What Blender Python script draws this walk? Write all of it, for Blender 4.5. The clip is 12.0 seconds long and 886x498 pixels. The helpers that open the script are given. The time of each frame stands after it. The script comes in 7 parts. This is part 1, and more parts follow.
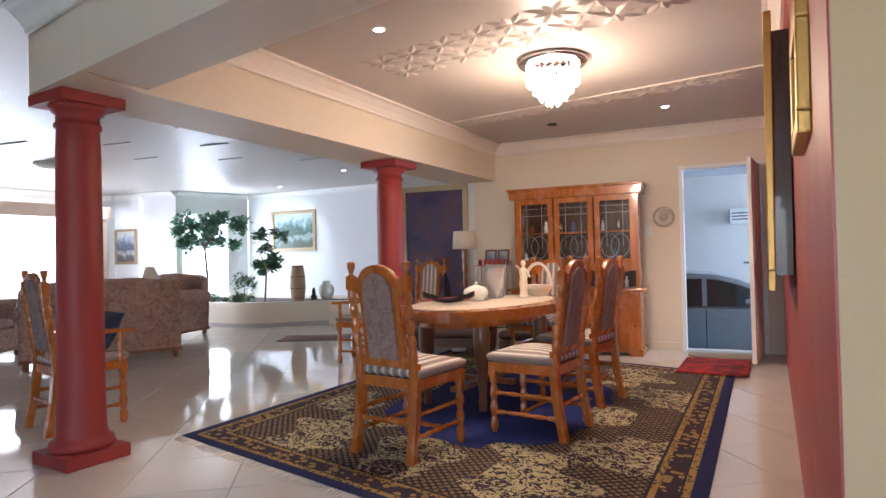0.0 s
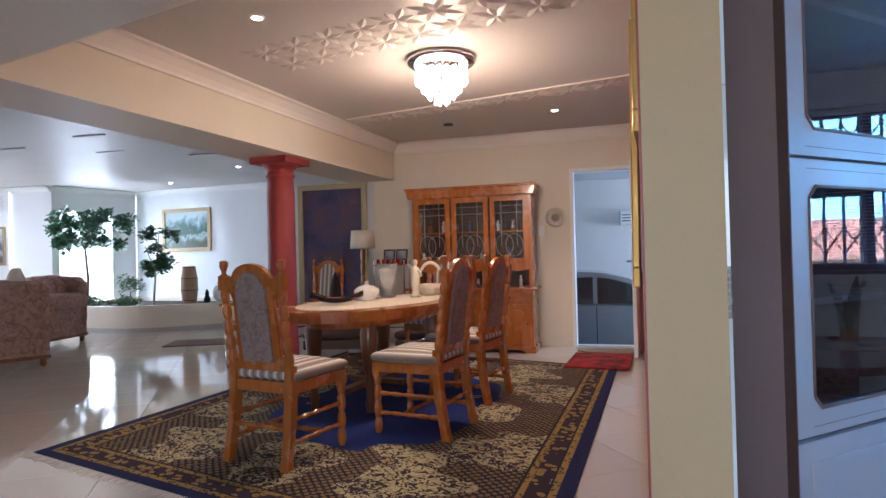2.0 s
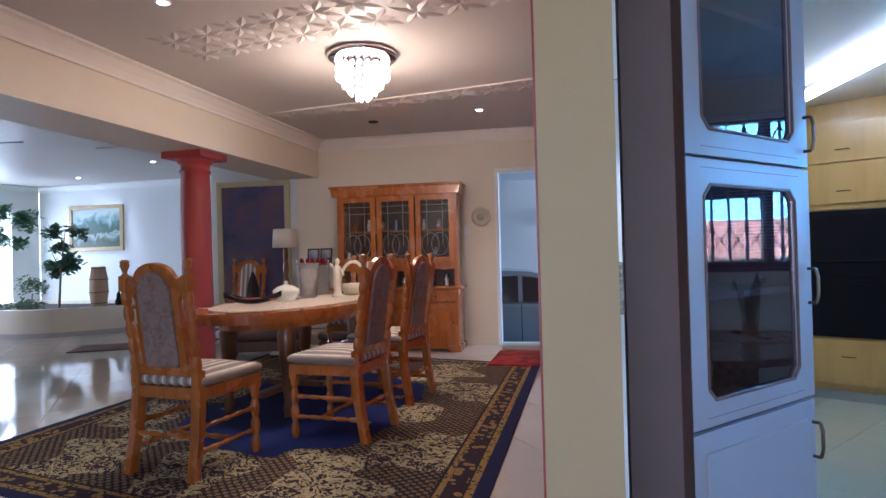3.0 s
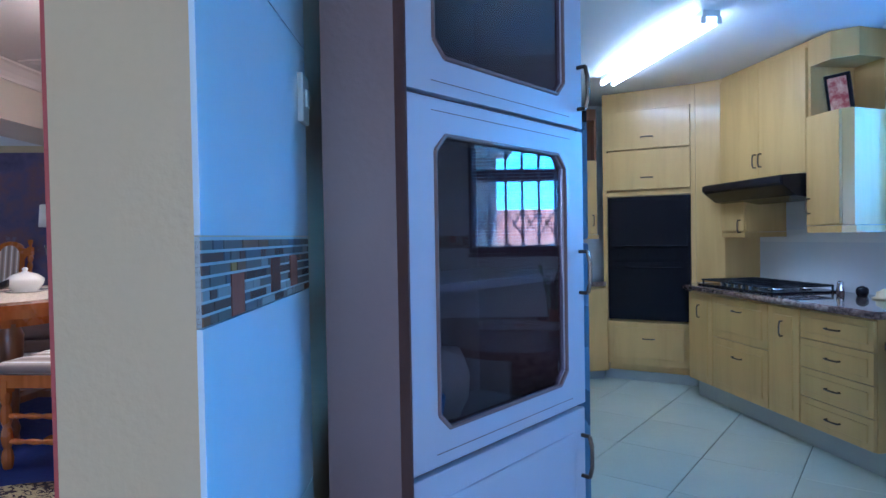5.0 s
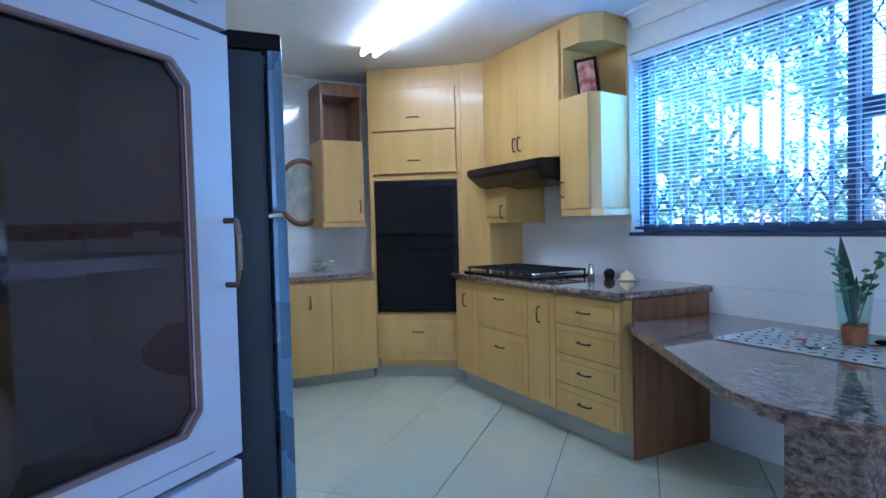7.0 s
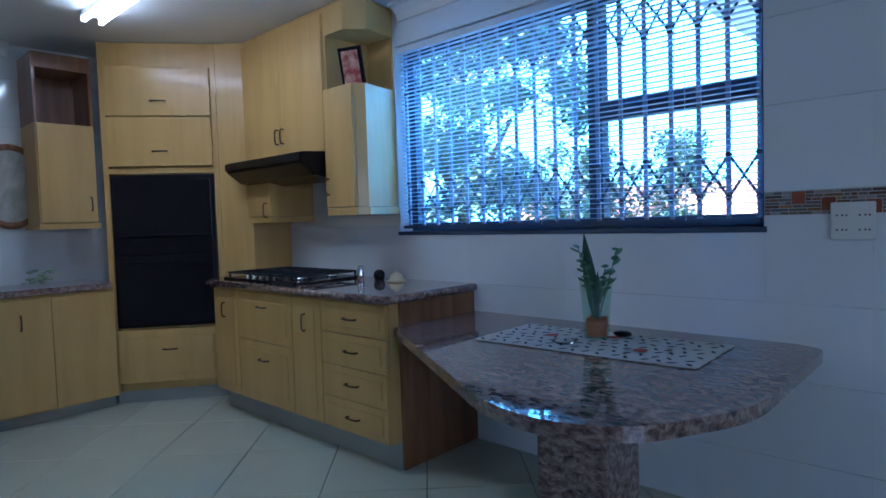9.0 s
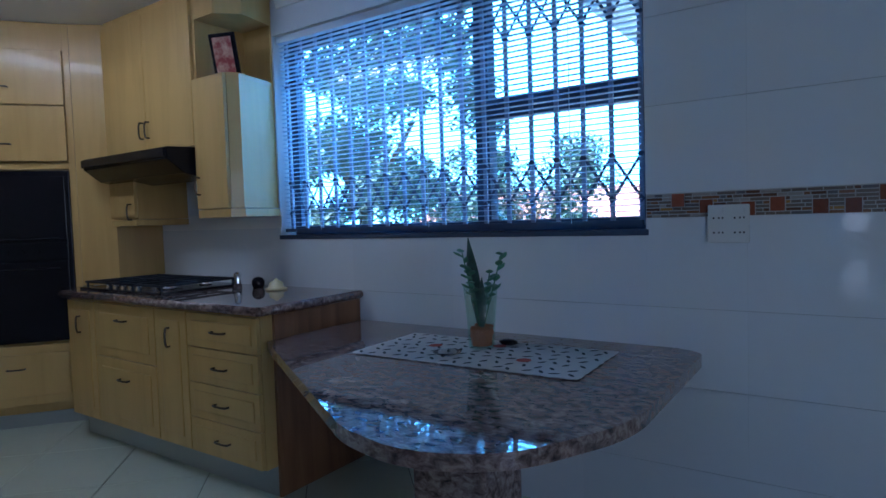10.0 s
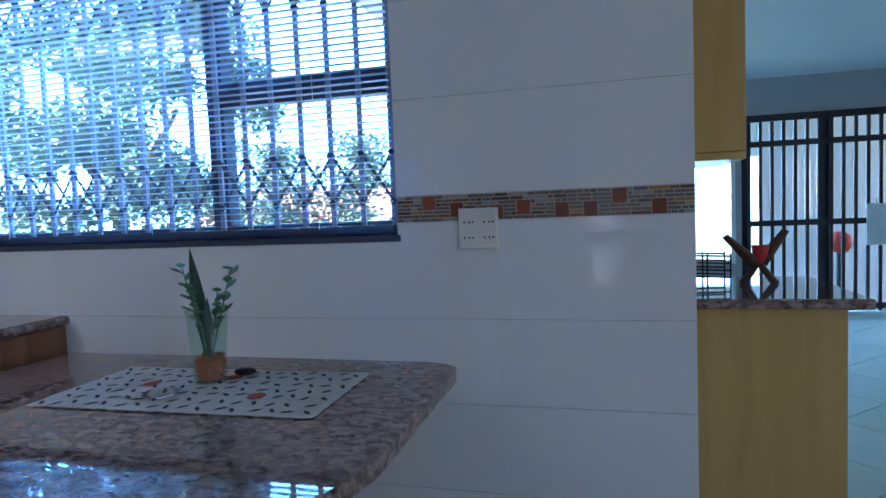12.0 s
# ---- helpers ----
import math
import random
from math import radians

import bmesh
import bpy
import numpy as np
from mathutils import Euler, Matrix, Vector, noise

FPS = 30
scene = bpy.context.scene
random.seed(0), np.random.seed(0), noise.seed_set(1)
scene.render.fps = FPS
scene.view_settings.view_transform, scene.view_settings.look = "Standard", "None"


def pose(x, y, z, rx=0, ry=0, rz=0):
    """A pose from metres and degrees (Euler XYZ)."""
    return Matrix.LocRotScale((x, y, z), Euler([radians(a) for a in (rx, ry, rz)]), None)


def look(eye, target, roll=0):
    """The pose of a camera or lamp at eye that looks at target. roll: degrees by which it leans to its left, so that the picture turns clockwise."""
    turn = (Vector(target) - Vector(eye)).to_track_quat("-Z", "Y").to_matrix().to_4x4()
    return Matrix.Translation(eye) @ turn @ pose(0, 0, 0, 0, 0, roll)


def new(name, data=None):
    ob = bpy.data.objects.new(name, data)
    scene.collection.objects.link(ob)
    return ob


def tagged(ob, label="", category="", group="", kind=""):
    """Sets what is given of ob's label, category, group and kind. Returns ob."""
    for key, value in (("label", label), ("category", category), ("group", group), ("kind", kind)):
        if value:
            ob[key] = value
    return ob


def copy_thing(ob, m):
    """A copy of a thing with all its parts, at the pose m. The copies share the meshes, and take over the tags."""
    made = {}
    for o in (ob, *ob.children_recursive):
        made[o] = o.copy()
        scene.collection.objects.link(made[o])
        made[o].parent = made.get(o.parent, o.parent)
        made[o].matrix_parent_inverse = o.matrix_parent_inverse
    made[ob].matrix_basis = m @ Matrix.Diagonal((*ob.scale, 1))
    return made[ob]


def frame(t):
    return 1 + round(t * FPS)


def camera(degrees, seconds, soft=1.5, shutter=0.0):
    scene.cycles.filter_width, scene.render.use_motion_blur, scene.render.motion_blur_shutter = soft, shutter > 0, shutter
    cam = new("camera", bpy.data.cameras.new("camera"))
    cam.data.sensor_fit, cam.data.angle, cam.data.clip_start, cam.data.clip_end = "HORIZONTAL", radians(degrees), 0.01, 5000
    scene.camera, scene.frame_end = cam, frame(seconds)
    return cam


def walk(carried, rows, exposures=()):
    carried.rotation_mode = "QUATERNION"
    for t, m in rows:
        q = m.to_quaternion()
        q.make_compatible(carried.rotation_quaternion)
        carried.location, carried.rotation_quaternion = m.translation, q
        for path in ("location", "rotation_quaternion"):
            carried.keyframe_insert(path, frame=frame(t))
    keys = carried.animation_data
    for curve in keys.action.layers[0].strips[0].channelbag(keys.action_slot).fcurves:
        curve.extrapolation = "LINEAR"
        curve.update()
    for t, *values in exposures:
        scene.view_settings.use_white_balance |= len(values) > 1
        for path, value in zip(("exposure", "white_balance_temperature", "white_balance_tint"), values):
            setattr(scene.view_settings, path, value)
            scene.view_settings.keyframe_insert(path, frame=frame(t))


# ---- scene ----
cam = camera(72.7, 12.0)
PATH = [
    (0, (0.412, 1.677, 1.361), (-0.289, 3.55, 1.391), -1.3),
    (0.5, (0.441, 1.713, 1.351), (-0.209, 3.604, 1.383), -1.35),
    (1, (0.479, 1.741, 1.345), (-0.106, 3.653, 1.378), -1.4),
    (1.5, (0.53, 1.774, 1.346), (0.015, 3.706, 1.376), -1.4),
    (2, (0.566, 1.778, 1.342), (0.143, 3.733, 1.368), -1.4),
    (2.5, (0.599, 1.801, 1.337), (0.28, 3.775, 1.36), -1.45),
    (3, (0.628, 1.837, 1.334), (0.428, 3.827, 1.353), -1.5),
    (3.2, (0.654, 1.852, 1.332), (0.495, 3.846, 1.348), -1.5),
    (4.8, (0.94, 2.248, 1.309), (1.174, 4.234, 1.263), -0.9),
    (5, (0.977, 2.306, 1.308), (1.266, 4.285, 1.266), -1.0),
    (5.5, (1.071, 2.454, 1.3), (1.519, 4.403, 1.245), -1.1),
    (6, (1.186, 2.566, 1.284), (1.802, 4.467, 1.22), -1.1),
    (6.5, (1.306, 2.653, 1.274), (2.078, 4.496, 1.201), -1.3),
    (7, (1.384, 2.718, 1.248), (2.308, 4.491, 1.173), -1.4),
    (9, (1.662, 2.843, 1.246), (3.127, 4.2, 1.149), -1.8),
    (9.5, (1.77, 2.86, 1.254), (3.331, 4.106, 1.148), -2.0),
    (10, (1.88, 2.862, 1.243), (3.531, 3.987, 1.145), -1.8),
    (10.5, (1.961, 2.862, 1.248), (3.702, 3.841, 1.141), -1.9),
    (11, (2.048, 2.842, 1.241), (3.86, 3.681, 1.13), -1.9),
    (11.5, (2.124, 2.851, 1.242), (4.007, 3.516, 1.134), -2.1),
    (12, (2.217, 2.823, 1.263), (4.145, 3.338, 1.132), -2.3),
]
walk(cam, [(t, look(eye, target, roll)) for t, eye, target, roll in PATH],
     exposures=[(0, 3.4, 5750, 14), (2.5, 2.9, 5350, 14), (3.2, 2.85, 5050, 14), (5.0, 3.1, 4350, 12), (5.5, 3.3, 4200, 12), (6.0, 3.55, 4950, 12), (7.0, 3.35, 4850, 13), (9.0, 2.3, 4800, 15), (10.5, 1.85, 4900, 16), (12.0, 2.6, 5500, 19)])

# ---- light ----
world = bpy.data.worlds.new("sky")
scene.world = world
world.use_nodes = True
wn = world.node_tree
sky = wn.nodes.new("ShaderNodeTexSky")
sky.sky_type, sky.sun_disc, sky.sun_elevation, sky.sun_rotation = "NISHITA", False, radians(55), radians(289)
wn.links.new(sky.outputs[0], wn.nodes["Background"].inputs[0])
wn.nodes["Background"].inputs[1].default_value = 0.14


def lamp(name, kind, m, energy, color=(1, 1, 1), size=None, size_y=None, **more):
    data = bpy.data.lights.new(name, kind)
    data.energy, data.color = energy, color
    if kind == "AREA":
        data.shape, data.size, data.size_y = "RECTANGLE", size, size_y or size
    elif kind == "SUN":
        data.angle = size
    elif size:
        data.shadow_soft_size = size
    if kind == "SPOT":
        data.spot_size, data.spot_blend = more.get("spot", 1.0), more.get("blend", 0.6)
    ob = new(name, data)
    ob.matrix_world = m
    return ob


WARM, COOL = (1.0, 0.72, 0.46), (0.80, 0.92, 1.0)
lamp("sun", "SUN", look((-5.8, 2, 9), (0, 0, 0)), 5.0, (1, 0.95, 0.88), radians(0.5))
# daylight in the openings
lamp("window_light_planter", "AREA", look((-8.72, 11.56, 1.5), (-5.5, 10.0, 0.9)), 13, (0.86, 0.94, 1.0), 1.2, 1.8)
lamp("window_light_curtain", "AREA", look((-11.32, 8.6, 1.65), (-6, 7.4, 1.2)), 18, (0.92, 0.96, 1.0), 3.2, 1.6)
# added fill standing in for the garage's daylight, its opening is unseen
lamp("window_light_garage", "AREA", look((4.42, 11.56, 1.6), (1.0, 11.9, 1.3)), 10, (0.80, 0.88, 1.0), 1.3, 1.1)
# added fill for the kitchen tiles and wall end, no such source known
lamp("window_light_south", "AREA", look((-0.3, -2.28, 1.5), (1.4, 3.0, 1.2)), 6, (0.98, 0.94, 1.0), 2.3, 1.5)
# lamps
lamp("chandelier_light", "POINT", pose(-0.35, 6.1, 2.28), 7.8, WARM, 0.14)
lamp("tube_light", "AREA", look((2.90, 5.95, 2.40), (2.90, 5.951, 0)), 0.33, COOL, 0.16, 1.3)
for sx, sy in ((-1.24, 5.04), (0.42, 7.95)):
    lamp("downlight", "SPOT", look((sx, sy, 2.77), (sx, sy, 0)), 6, (1.0, 0.82, 0.62), 0.03, spot=1.5)
lamp("downlight_picture", "SPOT", look((-6.5, 11.35, 2.74), (-6.75, 12.3, 1.6)), 4.2, (0.9, 0.96, 1.0), 0.03, spot=1.5)
lamp("downlight_side", "SPOT", look((-9.9, 10.2, 2.74), (-10.3, 11.0, 1.6)), 3.2, (0.9, 0.96, 1.0), 0.03, spot=1.5)


# ---- materials ----
def material(name, color, rough=0.5, metal=0.0, vary=0.08, scale=6.0, fine=60.0, bump=0.02, coat=0.0, tint=None, each=0.0, trans=0.0, emit=None, spec=0.5):
    m = bpy.data.materials.new(name)
    m.use_nodes = True
    t = m.node_tree
    b = t.nodes["Principled BSDF"]
    N = t.nodes.new
    b.inputs["Roughness"].default_value, b.inputs["Metallic"].default_value = rough, metal
    b.inputs["Coat Weight"].default_value, b.inputs["Coat Roughness"].default_value = coat, 0.03
    b.inputs["Transmission Weight"].default_value = trans
    b.inputs["Specular IOR Level"].default_value = spec
    geo = N("ShaderNodeTexCoord")
    n1 = N("ShaderNodeTexNoise")
    n1.inputs["Scale"].default_value, n1.inputs["Detail"].default_value = scale, 4
    n2 = N("ShaderNodeTexNoise")
    n2.inputs["Scale"].default_value, n2.inputs["Detail"].default_value = fine, 3
    t.links.new(geo.outputs["Object"], n1.inputs["Vector"])
    t.links.new(geo.outputs["Object"], n2.inputs["Vector"])
    mix = N("ShaderNodeMix")
    mix.data_type = "RGBA"
    lo = tuple(c * (1 - vary) for c in color)
    hi = tint or tuple(min(1, c * (1 + vary)) for c in color)
    mix.inputs[6].default_value, mix.inputs[7].default_value = (*lo, 1), (*hi, 1)
    add = N("ShaderNodeMath")
    add.operation = "MULTIPLY_ADD"
    add.inputs[1].default_value, add.inputs[2].default_value = 0.4, 0.0
    t.links.new(n2.outputs[0], add.inputs[0])
    s = N("ShaderNodeMath")
    s.operation = "MULTIPLY_ADD"
    s.inputs[1].default_value = 0.6
    t.links.new(n1.outputs[0], s.inputs[0])
    t.links.new(add.outputs[0], s.inputs[2])
    t.links.new(s.outputs[0], mix.inputs[0])
    out = mix.outputs[2]
    if each:
        info = N("ShaderNodeObjectInfo")
        mp = N("ShaderNodeMapRange")
        mp.inputs["To Min"].default_value, mp.inputs["To Max"].default_value = 1 - each, 1 + each
        t.links.new(info.outputs["Random"], mp.inputs["Value"])
        hs = N("ShaderNodeHueSaturation")
        t.links.new(mp.outputs[0], hs.inputs["Value"])
        t.links.new(out, hs.inputs["Color"])
        out = hs.outputs[0]
    t.links.new(out, b.inputs["Base Color"])
    if bump:
        bp = N("ShaderNodeBump")
        bp.inputs["Strength"].default_value, bp.inputs["Distance"].default_value = min(1, bump * 10), 0.004
        t.links.new(n2.outputs[0], bp.inputs["Height"])
        t.links.new(bp.outputs[0], b.inputs["Normal"])
    rr = N("ShaderNodeMapRange")
    rr.inputs["To Min"].default_value, rr.inputs["To Max"].default_value = rough * 0.8, min(1, rough * 1.25)
    t.links.new(n1.outputs[0], rr.inputs["Value"])
    t.links.new(rr.outputs[0], b.inputs["Roughness"])
    if emit:
        b.inputs["Emission Color"].default_value, b.inputs["Emission Strength"].default_value = (*emit[0], 1), emit[1]
    return m


def wood(name, color, dark, rough=0.35, coat=0.25, scale=(14, 14, 1.2)):
    m = material(name, color, rough, 0, coat=coat, bump=0.01)
    t = m.node_tree
    N = t.nodes.new
    co, mp, n = N("ShaderNodeTexCoord"), N("ShaderNodeMapping"), N("ShaderNodeTexNoise")
    mp.inputs["Scale"].default_value = scale
    n.inputs["Scale"].default_value, n.inputs["Detail"].default_value, n.inputs["Distortion"].default_value = 2.2, 6, 0.6
    r = N("ShaderNodeValToRGB")
    r.color_ramp.elements[0].color, r.color_ramp.elements[1].color = (*dark, 1), (*color, 1)
    r.color_ramp.elements[0].position, r.color_ramp.elements[1].position = 0.30, 0.62
    t.links.new(co.outputs["Object"], mp.inputs[0])
    t.links.new(mp.outputs[0], n.inputs[0])
    t.links.new(n.outputs[0], r.inputs[0])
    t.links.new(r.outputs[0], t.nodes["Principled BSDF"].inputs["Base Color"])
    return m


def ramp_material(name, stops, rough, scale, coat=0.0, kind="noise", bump=0.02, distort=0.0, stretch=(1, 1, 1)):
    m = material(name, stops[0][1], rough, coat=coat, bump=bump)
    t = m.node_tree
    N = t.nodes.new
    co, mp = N("ShaderNodeTexCoord"), N("ShaderNodeMapping")
    mp.inputs["Scale"].default_value = stretch
    n = N("ShaderNodeTexNoise" if kind == "noise" else "ShaderNodeTexVoronoi")
    n.inputs["Scale"].default_value = scale
    if kind == "noise":
        n.inputs["Detail"].default_value, n.inputs["Roughness"].default_value, n.inputs["Distortion"].default_value = 9, 0.65, distort
    r = N("ShaderNodeValToRGB")
    while len(r.color_ramp.elements) < len(stops):
        r.color_ramp.elements.new(0.5)
    for e, (p, c) in zip(r.color_ramp.elements, stops):
        e.position, e.color = p, (*c, 1)
    t.links.new(co.outputs["Object"], mp.inputs[0])
    t.links.new(mp.outputs[0], n.inputs[0])
    t.links.new(n.outputs[0], r.inputs[0])
    t.links.new(r.outputs[0], t.nodes["Principled BSDF"].inputs["Base Color"])
    return m


def glow(name, color, power):
    m = bpy.data.materials.new(name)
    m.use_nodes = True
    t = m.node_tree
    t.nodes.remove(t.nodes["Principled BSDF"])
    e = t.nodes.new("ShaderNodeEmission")
    e.inputs[0].default_value, e.inputs[1].default_value = (*color, 1), power
    t.links.new(e.outputs[0], t.nodes["Material Output"].inputs[0])
    return m


CREAM = material("cream_paint", (0.74, 0.66, 0.53), 0.55, vary=0.05, scale=2.0, fine=120, bump=0.02)
TAN = material("tan_paint", (0.64, 0.45, 0.25), 0.55, vary=0.07, scale=2.0, fine=110, bump=0.02)
WHITE = material("white_paint", (0.82, 0.82, 0.80), 0.5, vary=0.03, scale=2.0, fine=140, bump=0.015)
LIVING = material("pale_paint", (0.80, 0.81, 0.82), 0.55, vary=0.04, scale=1.6, fine=120, bump=0.015)
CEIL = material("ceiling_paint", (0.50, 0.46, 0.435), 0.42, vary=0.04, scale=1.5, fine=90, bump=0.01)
REDP = material("red_paint", (0.42, 0.072, 0.058), 0.40, vary=0.10, scale=3, fine=90, bump=0.02)
COLRED = material("red_column_paint", (0.31, 0.036, 0.030), 0.52, vary=0.14, scale=4, fine=70, bump=0.02)
GROUT = material("grey_grout", (0.34, 0.33, 0.30), 0.8, vary=0.15, scale=8, fine=150)
FTILE = material("polished_cream_tile", (0.66, 0.61, 0.54), 0.055, vary=0.06, scale=3, fine=40, bump=0.004, each=0.03)
KTILE = material("kitchen_floor_tile", (0.58, 0.62, 0.50), 0.16, vary=0.07, scale=4, fine=50, bump=0.006, each=0.04)
WTILE = material("white_wall_tile", (0.78, 0.80, 0.82), 0.06, vary=0.03, scale=3, fine=30, bump=0.004, each=0.02, coat=0.3)
MAPLE = wood("pale_maple", (0.61, 0.39, 0.125), (0.53, 0.33, 0.097), 0.34, 0.2, (5, 5, 0.6))
OAK = wood("orange_oak", (0.48, 0.158, 0.030), (0.35, 0.107, 0.020), 0.26, 0.5, (10, 10, 1.0))
DARKWOOD = wood("dark_wood", (0.10, 0.045, 0.022), (0.04, 0.018, 0.01), 0.35, 0.3)
BROWNWOOD = wood("brown_wood", (0.26, 0.115, 0.045), (0.15, 0.06, 0.022), 0.35, 0.25, (8, 8, 0.8))
LACQ = material("pale_lilac_lacquer", (0.54, 0.475, 0.515), 0.40, vary=0.03, scale=3, fine=60, bump=0.004, coat=0.05)
TAUPE = material("taupe_panel", (0.21, 0.125, 0.11), 0.42, vary=0.06, scale=4, fine=80)
STEEL = material("fridge_grey_enamel", (0.042, 0.052, 0.078), 0.36, 0.2, vary=0.05, bump=0.004)
CHROME = material("chrome", (0.75, 0.76, 0.78), 0.12, 1.0, vary=0.03, bump=0)
BRONZE = material("dark_bronze", (0.10, 0.075, 0.055), 0.32, 0.9, vary=0.1, bump=0.01)
BLACK = material("black_enamel", (0.010, 0.009, 0.013), 0.2, vary=0.2, bump=0.003, spec=0.25)
IRON = material("black_iron", (0.022, 0.026, 0.035), 0.45, 0.3, vary=0.15, bump=0.02)
GOLD = material("gilded_wood", (0.52, 0.34, 0.10), 0.34, 0.75, vary=0.2, scale=12, fine=90, bump=0.04)
GRAN = ramp_material("polished_granite", [(0.30, (0.036, 0.027, 0.027)), (0.43, (0.14, 0.088, 0.073)), (0.53, (0.26, 0.172, 0.142)), (0.62, (0.37, 0.27, 0.225)), (0.74, (0.155, 0.10, 0.088))], 0.035, 44, 0.4, distort=0.5, bump=0.0, stretch=(1, 0.6, 1))
DAMASK = ramp_material("grey_damask", [(0.35, (0.20, 0.135, 0.125)), (0.55, (0.31, 0.225, 0.205))], 0.85, 22, bump=0.06, distort=1.0)
SOFA = ramp_material("brown_sofa_damask", [(0.38, (0.27, 0.15, 0.115)), (0.50, (0.38, 0.235, 0.185)), (0.60, (0.45, 0.30, 0.24))], 0.9, 11, bump=0.08, distort=1.6)
PAPER = material("plain_white_cloth", (0.78, 0.74, 0.66), 0.9, vary=0.06, scale=20, fine=300, bump=0.05)
PORC = material("white_porcelain", (0.80, 0.79, 0.75), 0.14, vary=0.03, bump=0, coat=0.4)
PLASTER = material("ivory_figure", (0.70, 0.62, 0.50), 0.5, vary=0.1, scale=20)
TERRA = material("terracotta", (0.52, 0.14, 0.05), 0.6, vary=0.15, scale=20)
LEAF = material("green_leaf", (0.10, 0.25, 0.14), 0.42, vary=0.35, scale=9, fine=30, bump=0.01)
LEAF2 = material("dark_green_leaf", (0.06, 0.14, 0.07), 0.45, vary=0.35, scale=9, fine=30, bump=0.01)
BARK = material("pale_bark", (0.22, 0.16, 0.11), 0.8, vary=0.25, scale=20, bump=0.08)
SOIL = material("dark_soil", (0.05, 0.035, 0.025), 0.95, vary=0.4, scale=20, bump=0.1)
REDMAT = ramp_material("red_mat_pile", [(0.40, (0.42, 0.012, 0.012)), (0.60, (0.10, 0.012, 0.014))], 0.95, 7, bump=0.08)
COIR = material("brown_coir", (0.28, 0.19, 0.12), 0.95, vary=0.2, scale=60, bump=0.1)
NAVY = material("navy_cushion", (0.02, 0.035, 0.07), 0.8, vary=0.2)
SHADE = material("lamp_shade_linen", (0.72, 0.66, 0.55), 0.8, vary=0.05, fine=200)
CURT = material("beige_curtain", (0.62, 0.48, 0.38), 0.85, vary=0.1, scale=3, fine=120)
DAYGLOW = glow("bright_outdoors", (0.93, 0.97, 1.0), 0.5)
TUBE = glow("fluorescent_tube", (0.97, 0.99, 1.0), 3.2)
BULB = glow("downlight_glow", (1.0, 0.90, 0.74), 5)
CRYSTALGLOW = glow("lit_crystal", (1.0, 0.83, 0.62), 0.7)


def glass_material(name, color=(1, 1, 1), rough=0.0, ior=1.45):
    m = bpy.data.materials.new(name)
    m.use_nodes = True
    b = m.node_tree.nodes["Principled BSDF"]
    b.inputs["Base Color"].default_value = (*color, 1)
    b.inputs["Transmission Weight"].default_value, b.inputs["Roughness"].default_value, b.inputs["IOR"].default_value = 1.0, rough, ior
    return m


GLASS = glass_material("clear_glass", (0.93, 0.97, 0.97))
THIN = bpy.data.materials.new("thin_green_glass")
THIN.use_nodes = True
nt = THIN.node_tree
nt.nodes.remove(nt.nodes["Principled BSDF"])
clear_, gloss_, mix_ = nt.nodes.new("ShaderNodeBsdfTransparent"), nt.nodes.new("ShaderNodeBsdfGlossy"), nt.nodes.new("ShaderNodeMixShader")
clear_.inputs[0].default_value, gloss_.inputs["Roughness"].default_value, mix_.inputs[0].default_value = (0.90, 0.97, 0.93, 1), 0.04, 0.06
nt.links.new(clear_.outputs[0], mix_.inputs[1]), nt.links.new(gloss_.outputs[0], mix_.inputs[2])
nt.links.new(mix_.outputs[0], nt.nodes["Material Output"].inputs[0])
SMOKED = glass_material("smoked_glass", (0.42, 0.38, 0.45), 0.0, 1.65)
DARKGLASS = material("dark_glazing", (0.035, 0.03, 0.028), 0.06, vary=0.1, bump=0, coat=0.3)


# ---- building helpers ----
def obj(name, bm, mat, smooth=False, bevel=0.0):
    me = bpy.data.meshes.new(name)
    if bevel:
        bmesh.ops.bevel(bm, geom=[e for e in bm.edges if len(e.link_faces) == 2 and e.calc_face_angle(0) > 0.5], offset=bevel, segments=2, affect="EDGES", profile=0.6)
    bmesh.ops.recalc_face_normals(bm, faces=bm.faces)
    if smooth:
        for f in bm.faces:
            f.smooth = True
    bm.to_mesh(me)
    bm.free()
    if mat:
        me.materials.append(mat)
    return new(name, me)


def part(name, bm, mat, parent, label="", smooth=False, bevel=0.0):
    ob = obj(name, bm, mat, smooth, bevel)
    ob.parent = parent
    if label:
        tagged(ob, label)
    return ob


def share(name, mesh, parent, m):
    ob = new(name, mesh)
    ob.parent = parent
    ob.matrix_basis = m
    return ob


def thing(name, m, label, category, group="", kind=""):
    ob = new(name)
    ob.matrix_basis = m
    return tagged(ob, label, category, group, kind)


def box(x0, x1, y0, y1, z0, z1, bm=None):
    bm = bm or bmesh.new()
    r = bmesh.ops.create_cube(bm, size=1)
    for v in r["verts"]:
        v.co = ((x0 + x1) / 2 + v.co.x * (x1 - x0), (y0 + y1) / 2 + v.co.y * (y1 - y0), (z0 + z1) / 2 + v.co.z * (z1 - z0))
    return bm


def prism(poly, z0, z1, bm=None):
    bm = bm or bmesh.new()
    a = [bm.verts.new((x, y, z0)) for x, y in poly]
    b = [bm.verts.new((x, y, z1)) for x, y in poly]
    bm.faces.new(a[::-1]), bm.faces.new(b)
    for i in range(len(poly)):
        j = (i + 1) % len(poly)
        bm.faces.new((a[i], a[j], b[j], b[i]))
    return bm


def upright(poly, y0, y1, bm=None):
    """A prism whose outline lies in x and z."""
    bm = prism(poly, -y1, -y0, bm)
    bmesh.ops.rotate(bm, verts=bm.verts, cent=(0, 0, 0), matrix=Matrix.Rotation(radians(90), 3, "X"))
    return bm


